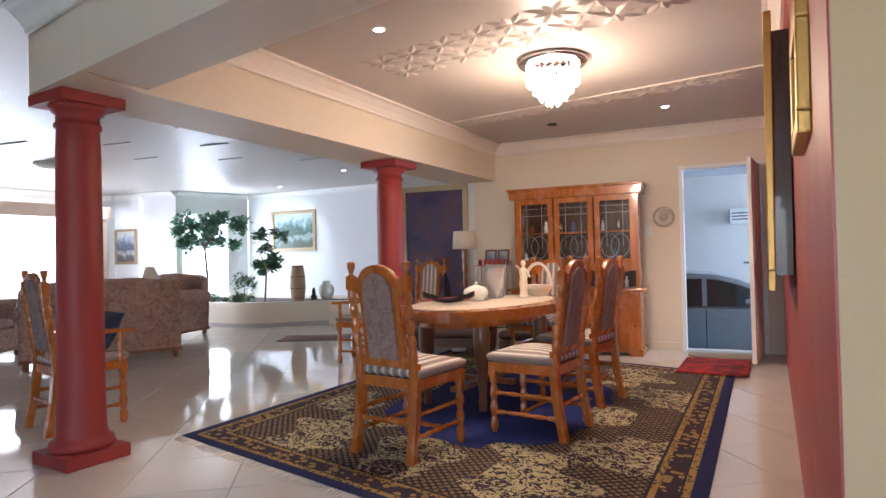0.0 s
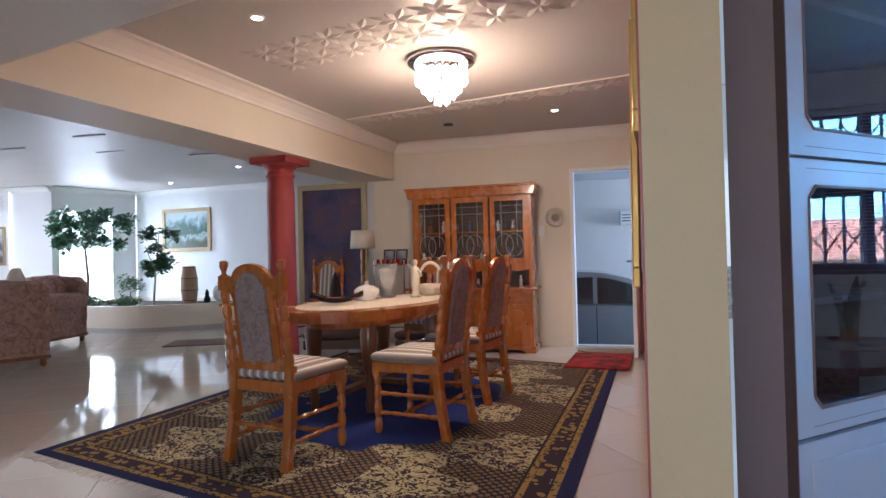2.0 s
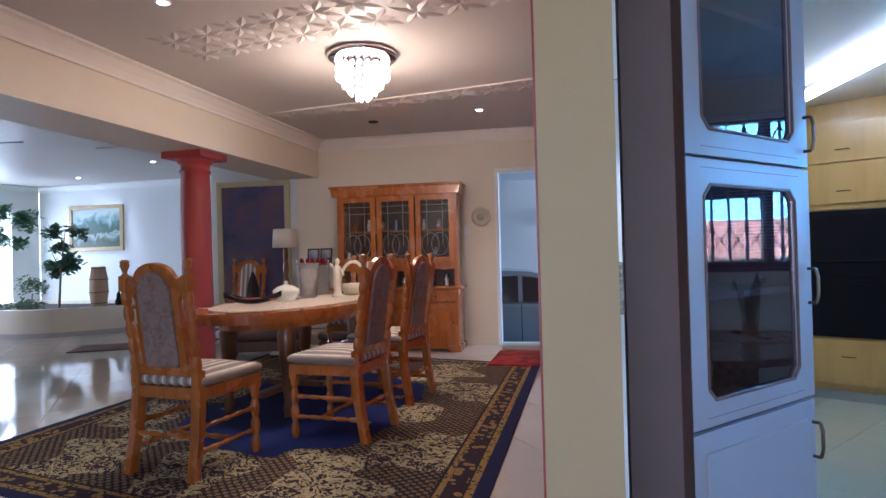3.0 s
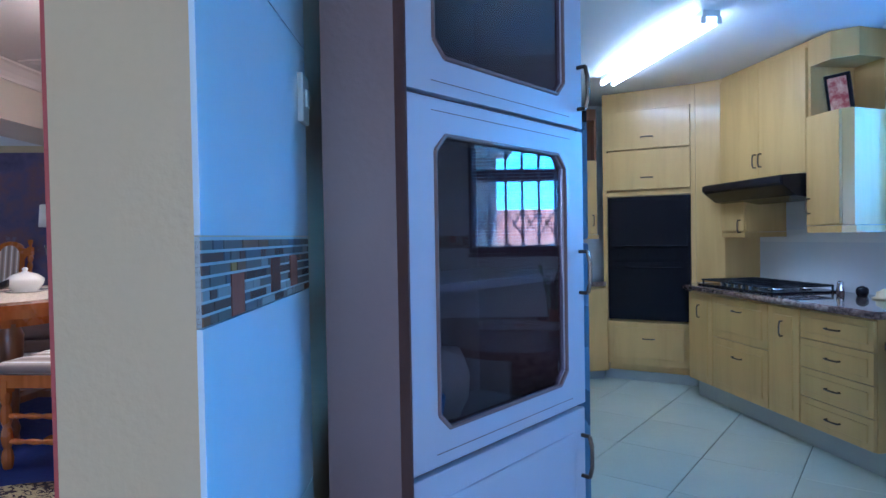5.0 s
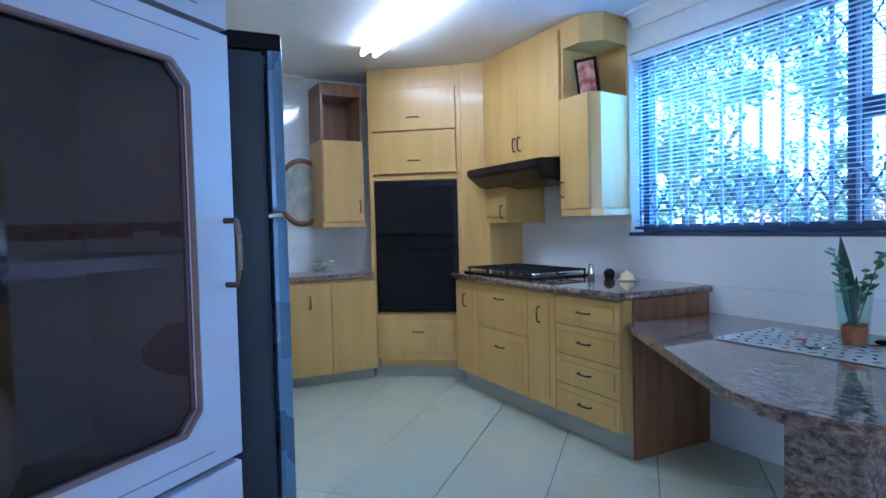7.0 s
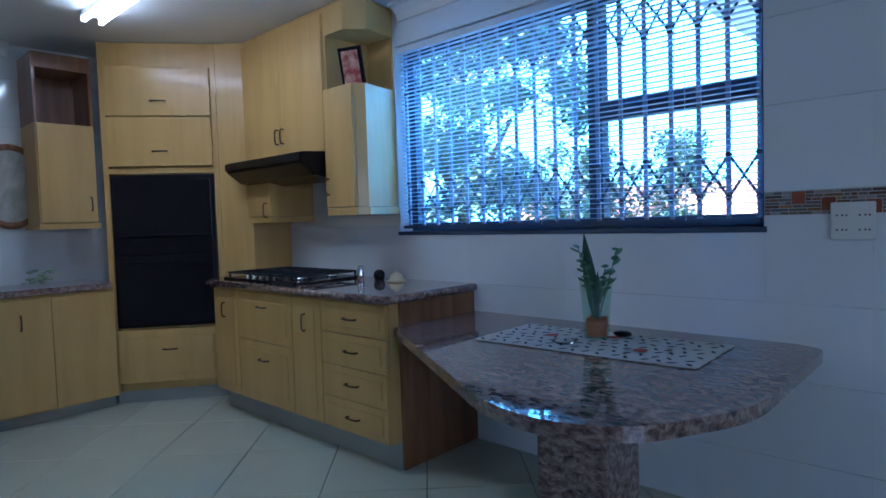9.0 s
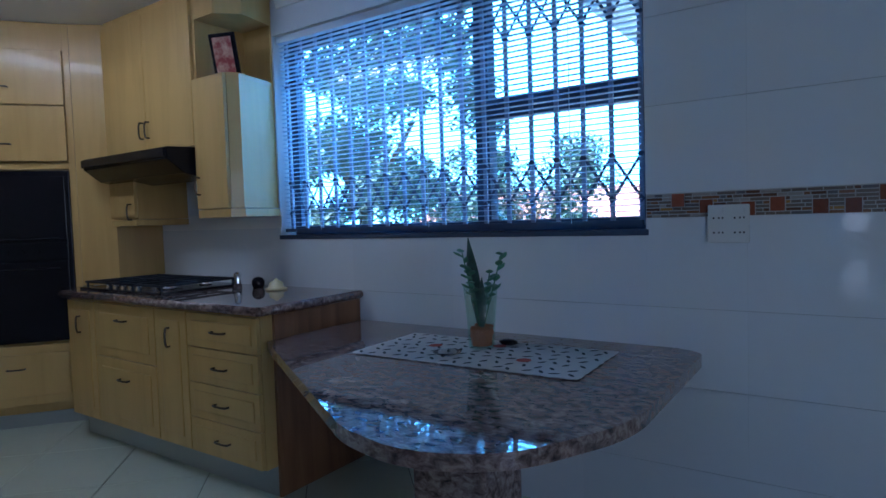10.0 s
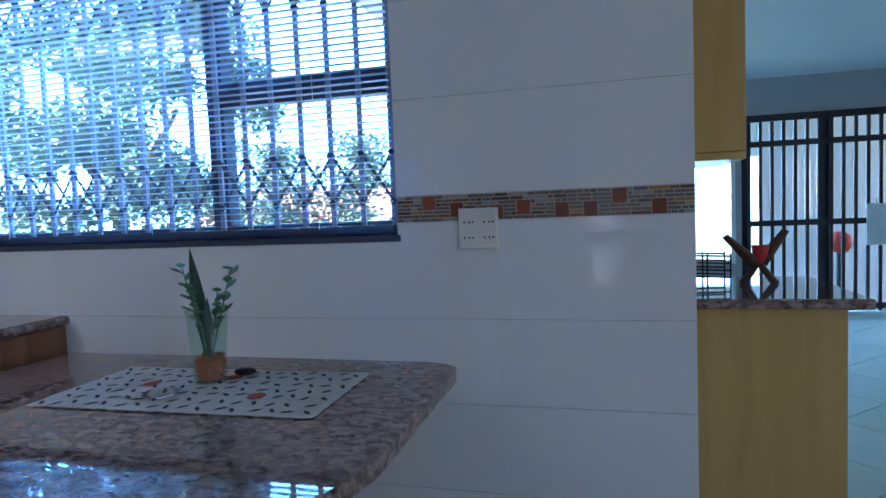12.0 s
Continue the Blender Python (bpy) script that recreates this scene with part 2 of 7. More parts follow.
def lathe(profile, n=20, bm=None, at=(0, 0, 0)):
    bm = bm or bmesh.new()
    rings = []
    for r, z in profile:
        rings.append([bm.verts.new((at[0] + r * math.cos(2 * math.pi * i / n), at[1] + r * math.sin(2 * math.pi * i / n), at[2] + z)) for i in range(n)])
    for a, b in zip(rings, rings[1:]):
        for i in range(n):
            j = (i + 1) % n
            bm.faces.new((a[i], a[j], b[j], b[i]))
    bm.faces.new(rings[0][::-1]), bm.faces.new(rings[-1])
    return bm


def rod(a, b, r, n=8, bm=None, r2=None):
    bm = bm or bmesh.new()
    a, b = Vector(a), Vector(b)
    d = b - a
    q = d.to_track_quat("Z", "Y").to_matrix().to_4x4()
    bmesh.ops.create_cone(bm, cap_ends=True, segments=n, radius1=r, radius2=r if r2 is None else r2, depth=d.length, matrix=Matrix.Translation((a + b) / 2) @ q)
    return bm


def turned(a, b, r, beads=4, n=10, bm=None):
    """A turned spindle between two points."""
    bm = bm or bmesh.new()
    L = (Vector(b) - Vector(a)).length
    k = beads * 8
    prof = [(r * (0.62 + 0.38 * abs(math.sin(math.pi * beads * i / k)) ** 0.8), L * i / k) for i in range(k + 1)]
    tmp = lathe(prof, n)
    q = (Vector(b) - Vector(a)).to_track_quat("Z", "Y").to_matrix().to_4x4()
    bmesh.ops.transform(tmp, matrix=Matrix.Translation(a) @ q, verts=tmp.verts)
    me = bpy.data.meshes.new("tmp")
    tmp.to_mesh(me)
    tmp.free()
    bm.from_mesh(me)
    bpy.data.meshes.remove(me)
    return bm


def ball(c, r, bm=None, squash=(1, 1, 1), sub=2):
    bm = bm or bmesh.new()
    bmesh.ops.create_icosphere(bm, subdivisions=sub, radius=1, matrix=Matrix.Translation(c) @ Matrix.Diagonal((r * squash[0], r * squash[1], r * squash[2], 1)))
    return bm


def cushion(sx, sy, sz, puff=0.5, bm=None, at=(0, 0, 0), cut=6):
    bm = bm or bmesh.new()
    r = bmesh.ops.create_cube(bm, size=1)
    es = list({e for v in r["verts"] for e in v.link_edges})
    bmesh.ops.subdivide_edges(bm, edges=es, cuts=cut, use_grid_fill=True)
    for v in bm.verts:
        x, y, z = v.co * 2
        k = (1 - abs(x) ** 4) * (1 - abs(y) ** 4)
        e = 1 - 0.10 * (abs(z) ** 3)
        v.co = (at[0] + sx / 2 * x * e, at[1] + sy / 2 * y * e, at[2] + sz / 2 * z * (1 - puff + puff * k))
    return bm


def fillet(points, n=8):
    """A closed outline whose corners (x, y, radius) are rounded."""
    out = []
    for i, (x, y, r) in enumerate(points):
        p, a, b = Vector((x, y)), Vector(points[i - 1][:2]), Vector(points[(i + 1) % len(points)][:2])
        u, v = (a - p).normalized(), (b - p).normalized()
        if r <= 0:
            out.append((x, y))
            continue
        half = u.angle(v) / 2
        d = min(r / math.tan(half), (a - p).length * 0.49, (b - p).length * 0.49)
        s, e = p + u * d, p + v * d
        for k in range(n + 1):
            w = k / n
            out.append(tuple((1 - w) ** 2 * s + 2 * w * (1 - w) * p + w * w * e))
    return out


def structure(name, bm, mat, label, category, bevel=0.0, smooth=False):
    return tagged(obj(name, bm, mat, smooth, bevel), label, category, kind="structure")


def wall(name, a, b, z0, z1, thick, mat, label, holes=(), into=1):
    """A wall whose face runs from a to b, its body behind it; holes as (from, to, bottom, top) along it."""
    a, b = Vector(a), Vector(b)
    L = (b - a).length
    bm = bmesh.new()
    cuts = sorted({0, L, *(h[0] for h in holes), *(h[1] for h in holes)})
    for s, e in zip(cuts, cuts[1:]):
        zs = [(z0, z1)]
        for h0, h1, hb, ht in holes:
            if h0 <= (s + e) / 2 <= h1:
                zs = [(lo, hi) for lo, hi in ((z0, hb), (ht, z1)) if hi - lo > 0.001]
        for lo, hi in zs:
            box(s, e, 0, thick * into, lo, hi, bm)
    bmesh.ops.remove_doubles(bm, verts=bm.verts, dist=0.0005)
    ob = structure(name, bm, mat, label, "wall")
    d = (b - a) / L
    ob.matrix_basis = Matrix(((d.x, -d.y, 0, a.x), (d.y, d.x, 0, a.y), (0, 0, 1, 0), (0, 0, 0, 1)))
    return ob


F = 0.25      # the dining and living floor lies a step above the kitchen's
CZ = 2.80     # dining and living ceiling
KZ = 2.50     # kitchen ceiling
K = 0.05      # kitchen floor

# ---- structure ----
structure("floor", prism([(-13.2, -2.2), (0.92, -2.2), (0.92, 2.9), (1.75, 9.02), (-3.0, 9.40), (-3.0, 13.4), (-13.2, 13.4)], -0.06, F - 0.006), GROUT, "grey grouted slab under polished cream floor tiles", "floor")
structure("floor_kitchen", box(0.7, 9.6, -2.2, 7.9, -0.12, K - 0.006), material("dark_grout", (0.13, 0.14, 0.13), 0.85, vary=0.2, scale=8, fine=150), "grey grouted slab under pale kitchen floor tiles", "floor")
structure("ground", box(-60, 60, -60, 60, -0.9, -0.62), material("garden_ground", (0.16, 0.17, 0.10), 0.95, vary=0.3), "dry garden ground outside the house", "ground")

# walls of the dining room and living room
BW = [(-1.95, 9.236), (1.75, 8.94)]   # dining back wall
wall("wall_back", BW[0], BW[1], F - 0.02, CZ + 0.05, 0.16, CREAM, "cream painted dining room wall with a doorway", holes=[(2.50, 3.32, F - 0.02, F + 2.07)])
wall("wall_back_living", (-3.14, 9.345), (-1.951, 9.30), F - 0.02, CZ + 0.05, 0.16, LIVING, "white painted living room wall", holes=[])
wall("wall_return", (-3.14, 12.0), (-3.14, 9.51), F - 0.02, CZ + 0.05, 0.12, LIVING, "white painted return wall", into=1)
RA, RB = (0.688, 2.925), (1.56, 9.0)
wall("wall_red", RA, RB, F - 0.02, CZ + 0.05, 0.004, REDP, "deep red painted wall with gilt picture frames", into=-1)
wall("wall_core", (0.6925, 2.924), (1.5645, 9.0), -0.02, CZ + 0.05, 0.135, TAN, "tan painted wall between dining room and kitchen", into=-1)
# living room far walls
PICW = [(-8.10, 12.42), (-3.0, 11.75)]
wall("wall_picture", PICW[0], PICW[1], F - 0.02, CZ + 0.05, 0.15, LIVING, "white living room wall with a landscape painting")
wall("wall_planter_window", (-8.62, 10.9), (-8.10, 12.40), F - 0.02, CZ + 0.05, 0.15, LIVING, "white wall with a tall bright window above the planter", holes=[(0.12, 1.10, F + 0.35, 2.36)])
wall("wall_side_picture", (-10.35, 11.0), (-8.622, 10.9), F - 0.02, CZ + 0.05, 0.15, LIVING, "white living room wall with a small painting")
wall("wall_curtain", (-11.9, 4.2), (-10.351, 11.0), F - 0.02, CZ + 0.05, 0.15, LIVING, "white living room wall with a wide curtained window", holes=[(2.6, 6.2, F + 0.55, 2.45)])
# the hole is an unseen addition for the south fill lamp
wall("wall_south", (1.0, -2.2), (-13.0, -2.2), -0.05, CZ + 0.05, 0.15, CREAM, "cream passage wall with an unseen opening added for fill light", holes=[(0.1, 2.5, 0.75, 2.25)])
wall("wall_west", (-11.95, -2.2), (-11.91, 4.19), F - 0.02, CZ + 0.05, 0.15, LIVING, "white living room wall with a window", holes=[(4.7, 5.7, F + 0.35, 1.60)])
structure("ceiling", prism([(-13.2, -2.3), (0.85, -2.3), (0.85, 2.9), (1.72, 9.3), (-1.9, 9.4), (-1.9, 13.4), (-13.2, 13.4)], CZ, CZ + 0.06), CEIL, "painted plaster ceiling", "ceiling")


def beam(name, poly, label):
    return structure(name, prism(poly, 2.34, CZ - 0.002), CREAM, label, "beam", bevel=0.004)


beam("beam_long", [(-2.95, 4.04), (-2.301, 3.85), (-2.37, 4.28), (-1.66, 9.205), (-2.26, 9.26), (-2.93, 4.5)], "cream plastered ceiling beam resting on red columns")
beam("beam_cross", [(-2.30, 3.85), (-2.30, 4.252), (0.72, 3.355), (0.72, 2.965)], "cream plastered cross beam over the passage")


def cove(name, a, b, side, z, mat, size=0.11):
    """Stepped plaster cornice along a line, on its left (1) or right (-1)."""
    a, b = Vector(a), Vector(b)
    L, d = (b - a).length, (b - a).normalized()
    prof = [(0, 0), (0, -size), (0.018, -size), (0.022, -size * 0.82), (size * 0.35, -size * 0.55), (size * 0.72, -size * 0.22), (size * 0.85, -0.022), (size, -0.018), (size, 0)]
    bm = bmesh.new()
    A = [bm.verts.new((0, side * p, z + q)) for p, q in prof]
    B = [bm.verts.new((L, side * p, z + q)) for p, q in prof]
    for i in range(len(prof)):
        j = (i + 1) % len(prof)
        bm.faces.new((A[i], A[j], B[j], B[i]))
    bm.faces.new(A), bm.faces.new(B[::-1])
    ob = structure(name, bm, mat, "white plaster cornice under the ceiling", "cornice")
    ob.matrix_basis = Matrix(((d.x, -d.y, 0, a.x), (d.y, d.x, 0, a.y), (0, 0, 1, 0), (0, 0, 0, 1)))
    return ob


COV = material("cornice_paint", (0.80, 0.74, 0.68), 0.45, vary=0.03)
cove("cornice_beam", (-2.352, 4.24), (-1.664, 9.21), -1, CZ - 0.003, COV, 0.13)
cove("cornice_back", (-1.66, 9.21), (1.60, 8.95), -1, CZ - 0.003, COV, 0.13)
cove("cornice_red_wall", (0.75, 3.36), (1.545, 8.95), 1, CZ - 0.003, COV, 0.11)
cove("cornice_cross_dining", (-2.27, 4.25), (0.70, 3.365), 1, CZ - 0.003, COV, 0.11)
cove("cornice_cross_passage", (0.70, 2.96), (-2.92, 4.02), 1, CZ - 0.003, WHITE, 0.13)
cove("cornice_picture", (-8.08, 12.41), (-3.14, 11.76), -1, CZ - 0.003, WHITE, 0.10)
cove("cornice_planter", (-8.61, 10.9), (-8.10, 12.38), -1, CZ - 0.003, WHITE, 0.10)
cove("cornice_side", (-10.3, 10.99), (-8.64, 10.895), -1, CZ - 0.003, WHITE, 0.10)
cove("cornice_curtain", (-11.88, 4.2), (-10.36, 10.9), -1, CZ - 0.003, WHITE, 0.10)
cove("cornice_living", (-3.13, 9.34), (-2.34, 9.315), -1, CZ - 0.003, WHITE, 0.10)
# baseboards
wall("baseboard_back", (-1.9, 9.228), (0.54, 9.033), F, F + 0.09, 0.014, CREAM, "cream tiled baseboard", into=-1)
wall("baseboard_picture", (-8.0, 12.40), (-3.14, 11.76), F, F + 0.09, 0.014, LIVING, "white baseboard", into=-1)

# embossed ceiling bands and thin lines
EMB = material("embossed_plaster", (0.56, 0.515, 0.485), 0.45, vary=0.04, scale=3, fine=90, bump=0.01)


def petal_tile(s):
    """One pressed ceiling square: eight broad raised petals between four quarter arcs."""
    bm = bmesh.new()
    for k in range(8):
        a = math.pi / 4 * k
        L = s * (0.47 if k % 2 == 0 else 0.66)
        w = s * (0.11 if k % 2 == 0 else 0.10)
        c, d = Vector((math.cos(a), math.sin(a), 0)), Vector((-math.sin(a), math.cos(a), 0))
        rim = [(0.03, 0.0), (0.25, 0.75), (0.5, 1.0), (0.75, 0.75), (1.0, 0.0)]
        left = [bm.verts.new(c * L * u + d * w * v) for u, v in rim]
        right = [left[0], *(bm.verts.new(c * L * u - d * w * v) for u, v in rim[1:-1]), left[-1]]
        ridge = [left[0], *(bm.verts.new(c * L * u + Vector((0, 0, -0.03 * v))) for u, v in rim[1:-1]), left[-1]]
        for side in (left, right):
            for i in range(4):
                bm.faces.new(list(dict.fromkeys((side[i], side[i + 1], ridge[i + 1], ridge[i]))))
    return bm


def band(name, start, end, rows, s):
    a, b = Vector(start), Vector(end)
    d = (b - a).normalized()
    n = Vector((-d.y, d.x))
    count = int((b - a).length / s)
    bm = bmesh.new()
    base = petal_tile(s)
    me = bpy.data.meshes.new("petal")
    base.to_mesh(me)
    base.free()
    ang = math.atan2(d.y, d.x)
    for i in range(count):
        for j in range(rows):
            c = a + d * (i + 0.5) * s + n * (j + 0.5) * s
            k = len(bm.verts)
            bm.from_mesh(me)
            bm.verts.ensure_lookup_table()
            bmesh.ops.transform(bm, matrix=Matrix.Translation((c.x, c.y, CZ - 0.001)) @ Matrix.Rotation(ang, 4, "Z") @ Matrix.Diagonal((1, 1, 0.42, 1)), verts=bm.verts[k:])
    bpy.data.meshes.remove(me)
    return structure(name, bm, EMB, "white embossed plaster band with petal squares on the ceiling", "ceiling")


band("ceiling_band_near", (-1.68, 5.54), (0.86, 4.76), 2, 0.275)
band("ceiling_band_far", (-1.70, 7.69), (1.20, 6.88), 1, 0.31)
structure("ceiling_bead", rod((-1.70, 7.68, CZ - 0.003), (1.20, 6.87, CZ - 0.003), 0.009, 8), COV, "thin white bead along the embossed ceiling band", "ceiling")
bm = bmesh.new()
for k in range(7):
    x0, y0 = -9.2 + 0.95 * k, 6.2 + 0.55 * k
    for j in range(3):
        box(x0 + j * 0.5, x0 + j * 0.5 + 0.42, y0 - j * 0.9, y0 - j * 0.9 + 0.02, CZ - 0.012, CZ - 0.001, bm)
structure("ceiling_strips_living", bm, material("grey_joint", (0.45, 0.45, 0.46), 0.6), "thin grey joint strips on the living room ceiling", "ceiling")

# kitchen walls
KX = 4.15
wall("wall_window", (KX, 2.556), (KX, 7.72), -0.02, KZ + 0.05, 0.22, WHITE, "white kitchen wall around the barred window", holes=[(0.937, 2.931, 1.183, 2.272)], into=-1)
wall("wall_kitchen_back", (1.4, 7.70), (4.4, 7.70), -0.02, KZ + 0.05, 0.15, WHITE, "white tiled kitchen back wall")
wall("wall_kitchen_south", (9.6, -2.2), (0.95, -2.2), -0.05, CZ, 0.15, WHITE, "plain white kitchen wall")
# the breakfast wall's shade is put into its grey base colour
wall("wall_breakfast", (9.3, 4.0), (9.3, -2.2), -0.02, KZ + 0.05, 0.15, material("grey_paint_with_shade", (0.46, 0.44, 0.44), 0.6), "wall with a window and a barred sliding door, shade in its grey", holes=[(0.64, 2.56, 0.55, 1.68), (2.62, 5.6, 0.0, 2.12)], into=1)
wall("wall_breakfast_north", (4.372, 3.36), (9.3, 3.36), -0.02, KZ + 0.05, 0.10, WHITE, "plain white wall")
structure("ceiling_kitchen", prism([(0.9, -2.2), (9.5, -2.2), (9.5, 4.2), (4.4, 4.2), (4.4, 7.9), (1.62, 7.9), (0.86, 2.9)], KZ, KZ + 0.06), material("kitchen_ceiling_paint", (0.80, 0.81, 0.80), 0.4, vary=0.03, scale=1.5, fine=80, bump=0.008), "white kitchen ceiling", "ceiling")
structure("bulkhead", box(0.86, 0.91, -2.2, 2.9, KZ, CZ), CREAM, "cream bulkhead between two ceiling heights", "wall")
cove("cornice_window", (KX - 0.001, 2.56), (KX - 0.001, 5.44), 1, KZ - 0.002, WHITE, 0.09)
cove("cornice_kitchen_back", (1.65, 7.698), (2.7, 7.698), -1, KZ - 0.002, WHITE, 0.08)
wall("wall_garage", (4.5, 12.6), (-1.5, 12.6), -0.5, 3.0, 0.15, material("garage_paint", (0.74, 0.71, 0.68), 0.6, vary=0.05), "pale blue garage wall", into=-1)
# dark blue-grey holds the shadow around the car, over the whole floor
structure("floor_garage", prism([(-1.6, 9.30), (1.75, 9.05), (4.5, 9.05), (4.5, 12.7), (-1.6, 12.7)], -0.60, -0.30), material("garage_floor_with_shade", (0.07, 0.09, 0.12), 0.5, vary=0.12, scale=3), "garage floor with the car's shadow put into its dark colour", "floor")
structure("ceiling_garage", prism([(-1.6, 9.30), (1.75, 9.05), (4.5, 9.05), (4.5, 12.7), (-1.6, 12.7)], 2.62, 2.70), material("garage_ceiling_paint", (0.55, 0.56, 0.58), 0.6), "pale garage ceiling", "ceiling")
# opening added out of view to house the garage fill lamp
wall("wall_garage_side", (4.4, 8.96), (4.4, 12.7), -0.3, 2.7, 0.1, WHITE, "unseen garage wall with an opening added for the fill light", holes=[(1.9, 3.3, 1.0, 2.2)], into=-1)
wall("wall_garage_front", (1.752, 8.95), (4.4, 8.95), -0.3, 2.7, 0.1, WHITE, "plain garage wall")
wall("wall_garage_west", (-1.6, 12.7), (-1.6, 9.5), -0.3, 2.7, 0.1, WHITE, "plain garage wall", into=-1)


# ---- columns ----
def column(x, y, rot, h, label, k=1.0):
    c = thing("column", pose(x, y, F, 0, 0, rot), label, "column", "columns under the beam")
    part("plinth", box(-0.205 * k, 0.205 * k, -0.205 * k, 0.205 * k, 0, 0.075), COLRED, c, bevel=0.008)
    part("shaft", lathe([(r * k, z) for r, z in [(0.185, 0.075), (0.195, 0.095), (0.185, 0.125), (0.155, 0.14), (0.155, 0.155), (0.147, 0.17), (0.140, 0.4), (0.132, h - 0.35), (0.125, h - 0.19), (0.140, h - 0.185), (0.140, h - 0.165), (0.127, h - 0.16), (0.127, h - 0.11), (0.15, h - 0.10), (0.165, h - 0.075), (0.17, h - 0.06)]], 40), COLRED, c, smooth=True)
    part("capital", box(-0.205 * k, 0.205 * k, -0.205 * k, 0.205 * k, h - 0.065, h - 0.001), COLRED, c, bevel=0.006)
    return c


column(-2.775, 4.20, -10, 2.34 - F, "deep red round column with square base and capital", 0.88)
column(-2.22, 7.20, -8, 2.34 - F, "deep red round column behind the dining table")


# ---- openings ----
door = thing("door_1", pose(0.543, 9.03, F, 0, 0, -4.6), "white steel door frame open to the garage", "door", kind="structure")
part("door_frame", upright([(0, 0), (0, 2.09), (0.86, 2.09), (0.86, 0), (0.82, 0), (0.82, 2.05), (0.04, 2.05), (0.04, 0)], -0.03, 0.17), WHITE, door)
part("threshold", box(0.04, 0.82, 0.02, 0.15, -0.01, 0.012), material("pale_step", (0.55, 0.56, 0.57), 0.5), door)
leaf = part("door_leaf", box(0, 0.78, -0.04, 0, 0.015, 2.03), WHITE, door, "white panelled door leaf standing open", bevel=0.004)
leaf.matrix_basis = pose(0.815, -0.02, 0, 0, 0, -98)
for z0, z1 in ((0.18, 0.85), (1.0, 1.88)):
    for x0, x1 in ((0.10, 0.35), (0.43, 0.68)):
        p = part("panel", box(x0, x1, -0.046, 0.006, z0, z1), WHITE, leaf, bevel=0.004)
h = part("door_handle", rod((0.72, -0.09, 1.0), (0.60, -0.09, 1.0), 0.009, bm=box(0.70, 0.74, -0.045, -0.04, 0.9, 1.1, rod((0.72, -0.04, 1.0), (0.72, -0.095, 1.0), 0.009))), BRONZE, leaf, "bronze lever handle")

# kitchen window: frame, panes, bars, blind
win = thing("window_1", pose(KX, 4.49, 1.183), "wide window with dark frame behind an expanding burglar grille", "window", kind="structure")
WFR = material("window_frame_paint", (0.05, 0.07, 0.12), 0.4, vary=0.1)
W2, WH = 0.997, 1.089
for nm, b in (("window_frame", box(0.10, 0.16, -W2, W2, 0, 0.05)), ("window_frame", box(0.10, 0.16, -W2, W2, WH - 0.05, WH)), ("window_frame", box(0.10, 0.16, -W2, -W2 + 0.05, 0.05, WH - 0.05)), ("window_frame", box(0.10, 0.16, W2 - 0.05, W2, 0.05, WH - 0.05)),
              ("mullion", box(0.095, 0.165, -0.285, -0.215, 0.05, WH - 0.05)), ("transom", box(0.095, 0.165, -W2 + 0.05, -0.285, 0.50, 0.585)), ("window_sill", box(-0.012, 0.10, -W2 - 0.01, W2 + 0.01, -0.022, 0.0))):
    part(nm, b, WFR, win)
for y0, y1, z0, z1 in ((-W2 + 0.05, -0.285, 0.05, 0.50), (-W2 + 0.05, -0.285, 0.585, WH - 0.05), (-0.215, W2 - 0.05, 0.05, WH - 0.05)):
    pane = part("pane", box(0.128, 0.132, y0, y1, z0, z1), GLASS, win)
    pane.visible_shadow = False
grille = thing("burglar_grille", pose(KX + 0.055, 4.49, 1.20), "expanding metal burglar grille inside the window, glare in its blue-grey colour", "grille")
# pale blue-grey of the bars stands in for glare from the window
GRILLE = material("grille_with_glare", (0.32, 0.35, 0.46), 0.4, vary=0.1)
bar = box(-0.006, 0.006, -0.009, 0.009, 0.0, 1.05)
bar_me = None
NB = 18
step = 2 * (W2 - 0.03) / (NB - 1)
for i in range(NB):
    y = -W2 + 0.03 + i * step
    if bar_me is None:
        o = part("bar", bar, GRILLE, grille)
        bar_me = o.data
    else:
        o = share("bar", bar_me, grille, Matrix())
    o.location = (0, y, 0)
KNUCKLE = material("dark_grille_joint", (0.06, 0.07, 0.12), 0.45, vary=0.1)
nut_me = None
for i in range(NB):
    for z in (0.10, 0.27, 0.80, 0.97):
        if nut_me is None:
            o = part("knuckle", rod((-0.010, 0, 0), (0.010, 0, 0), 0.015, 4), KNUCKLE, grille)
            nut_me = o.data
        else:
            o = share("knuckle", nut_me, grille, Matrix())
        o.location = (0, -W2 + 0.03 + i * step, z)
lat_me = None
for i in range(NB - 1):
    y = -W2 + 0.03 + i * step
    for z in (0.10, 0.80):
        for s in (1, -1):
            if lat_me is None:
                o = part("lattice_bar", rod((0, -step / 2, 0), (0, step / 2, 0.17), 0.006, 4), KNUCKLE, grille)
                lat_me = o.data
                o.matrix_basis = pose(0, y + step / 2, z)
            else:
                share("lattice_bar", lat_me, grille, pose(0, y + step / 2, z) @ Matrix.Diagonal((1, s, 1, 1)))
blind = thing("venetian_blind", pose(KX + 0.022, 4.49, 1.20), "pale blue venetian blind with open slats", "blind")
SLAT = material("blind_slat", (0.66, 0.72, 0.82), 0.35, vary=0.05)
NS = 44
sl = None
for i in range(NS):
    z = 0.03 + i * (1.00 / NS)
    if sl is None:
        o = part("slat", box(-0.011, 0.011, -0.975, 0.975, -0.0006, 0.0006), SLAT, blind)
        sl = o.data
    else:
        o = share("slat", sl, blind, Matrix())
    o.matrix_basis = pose(0, 0, z, 0, 5, 0)
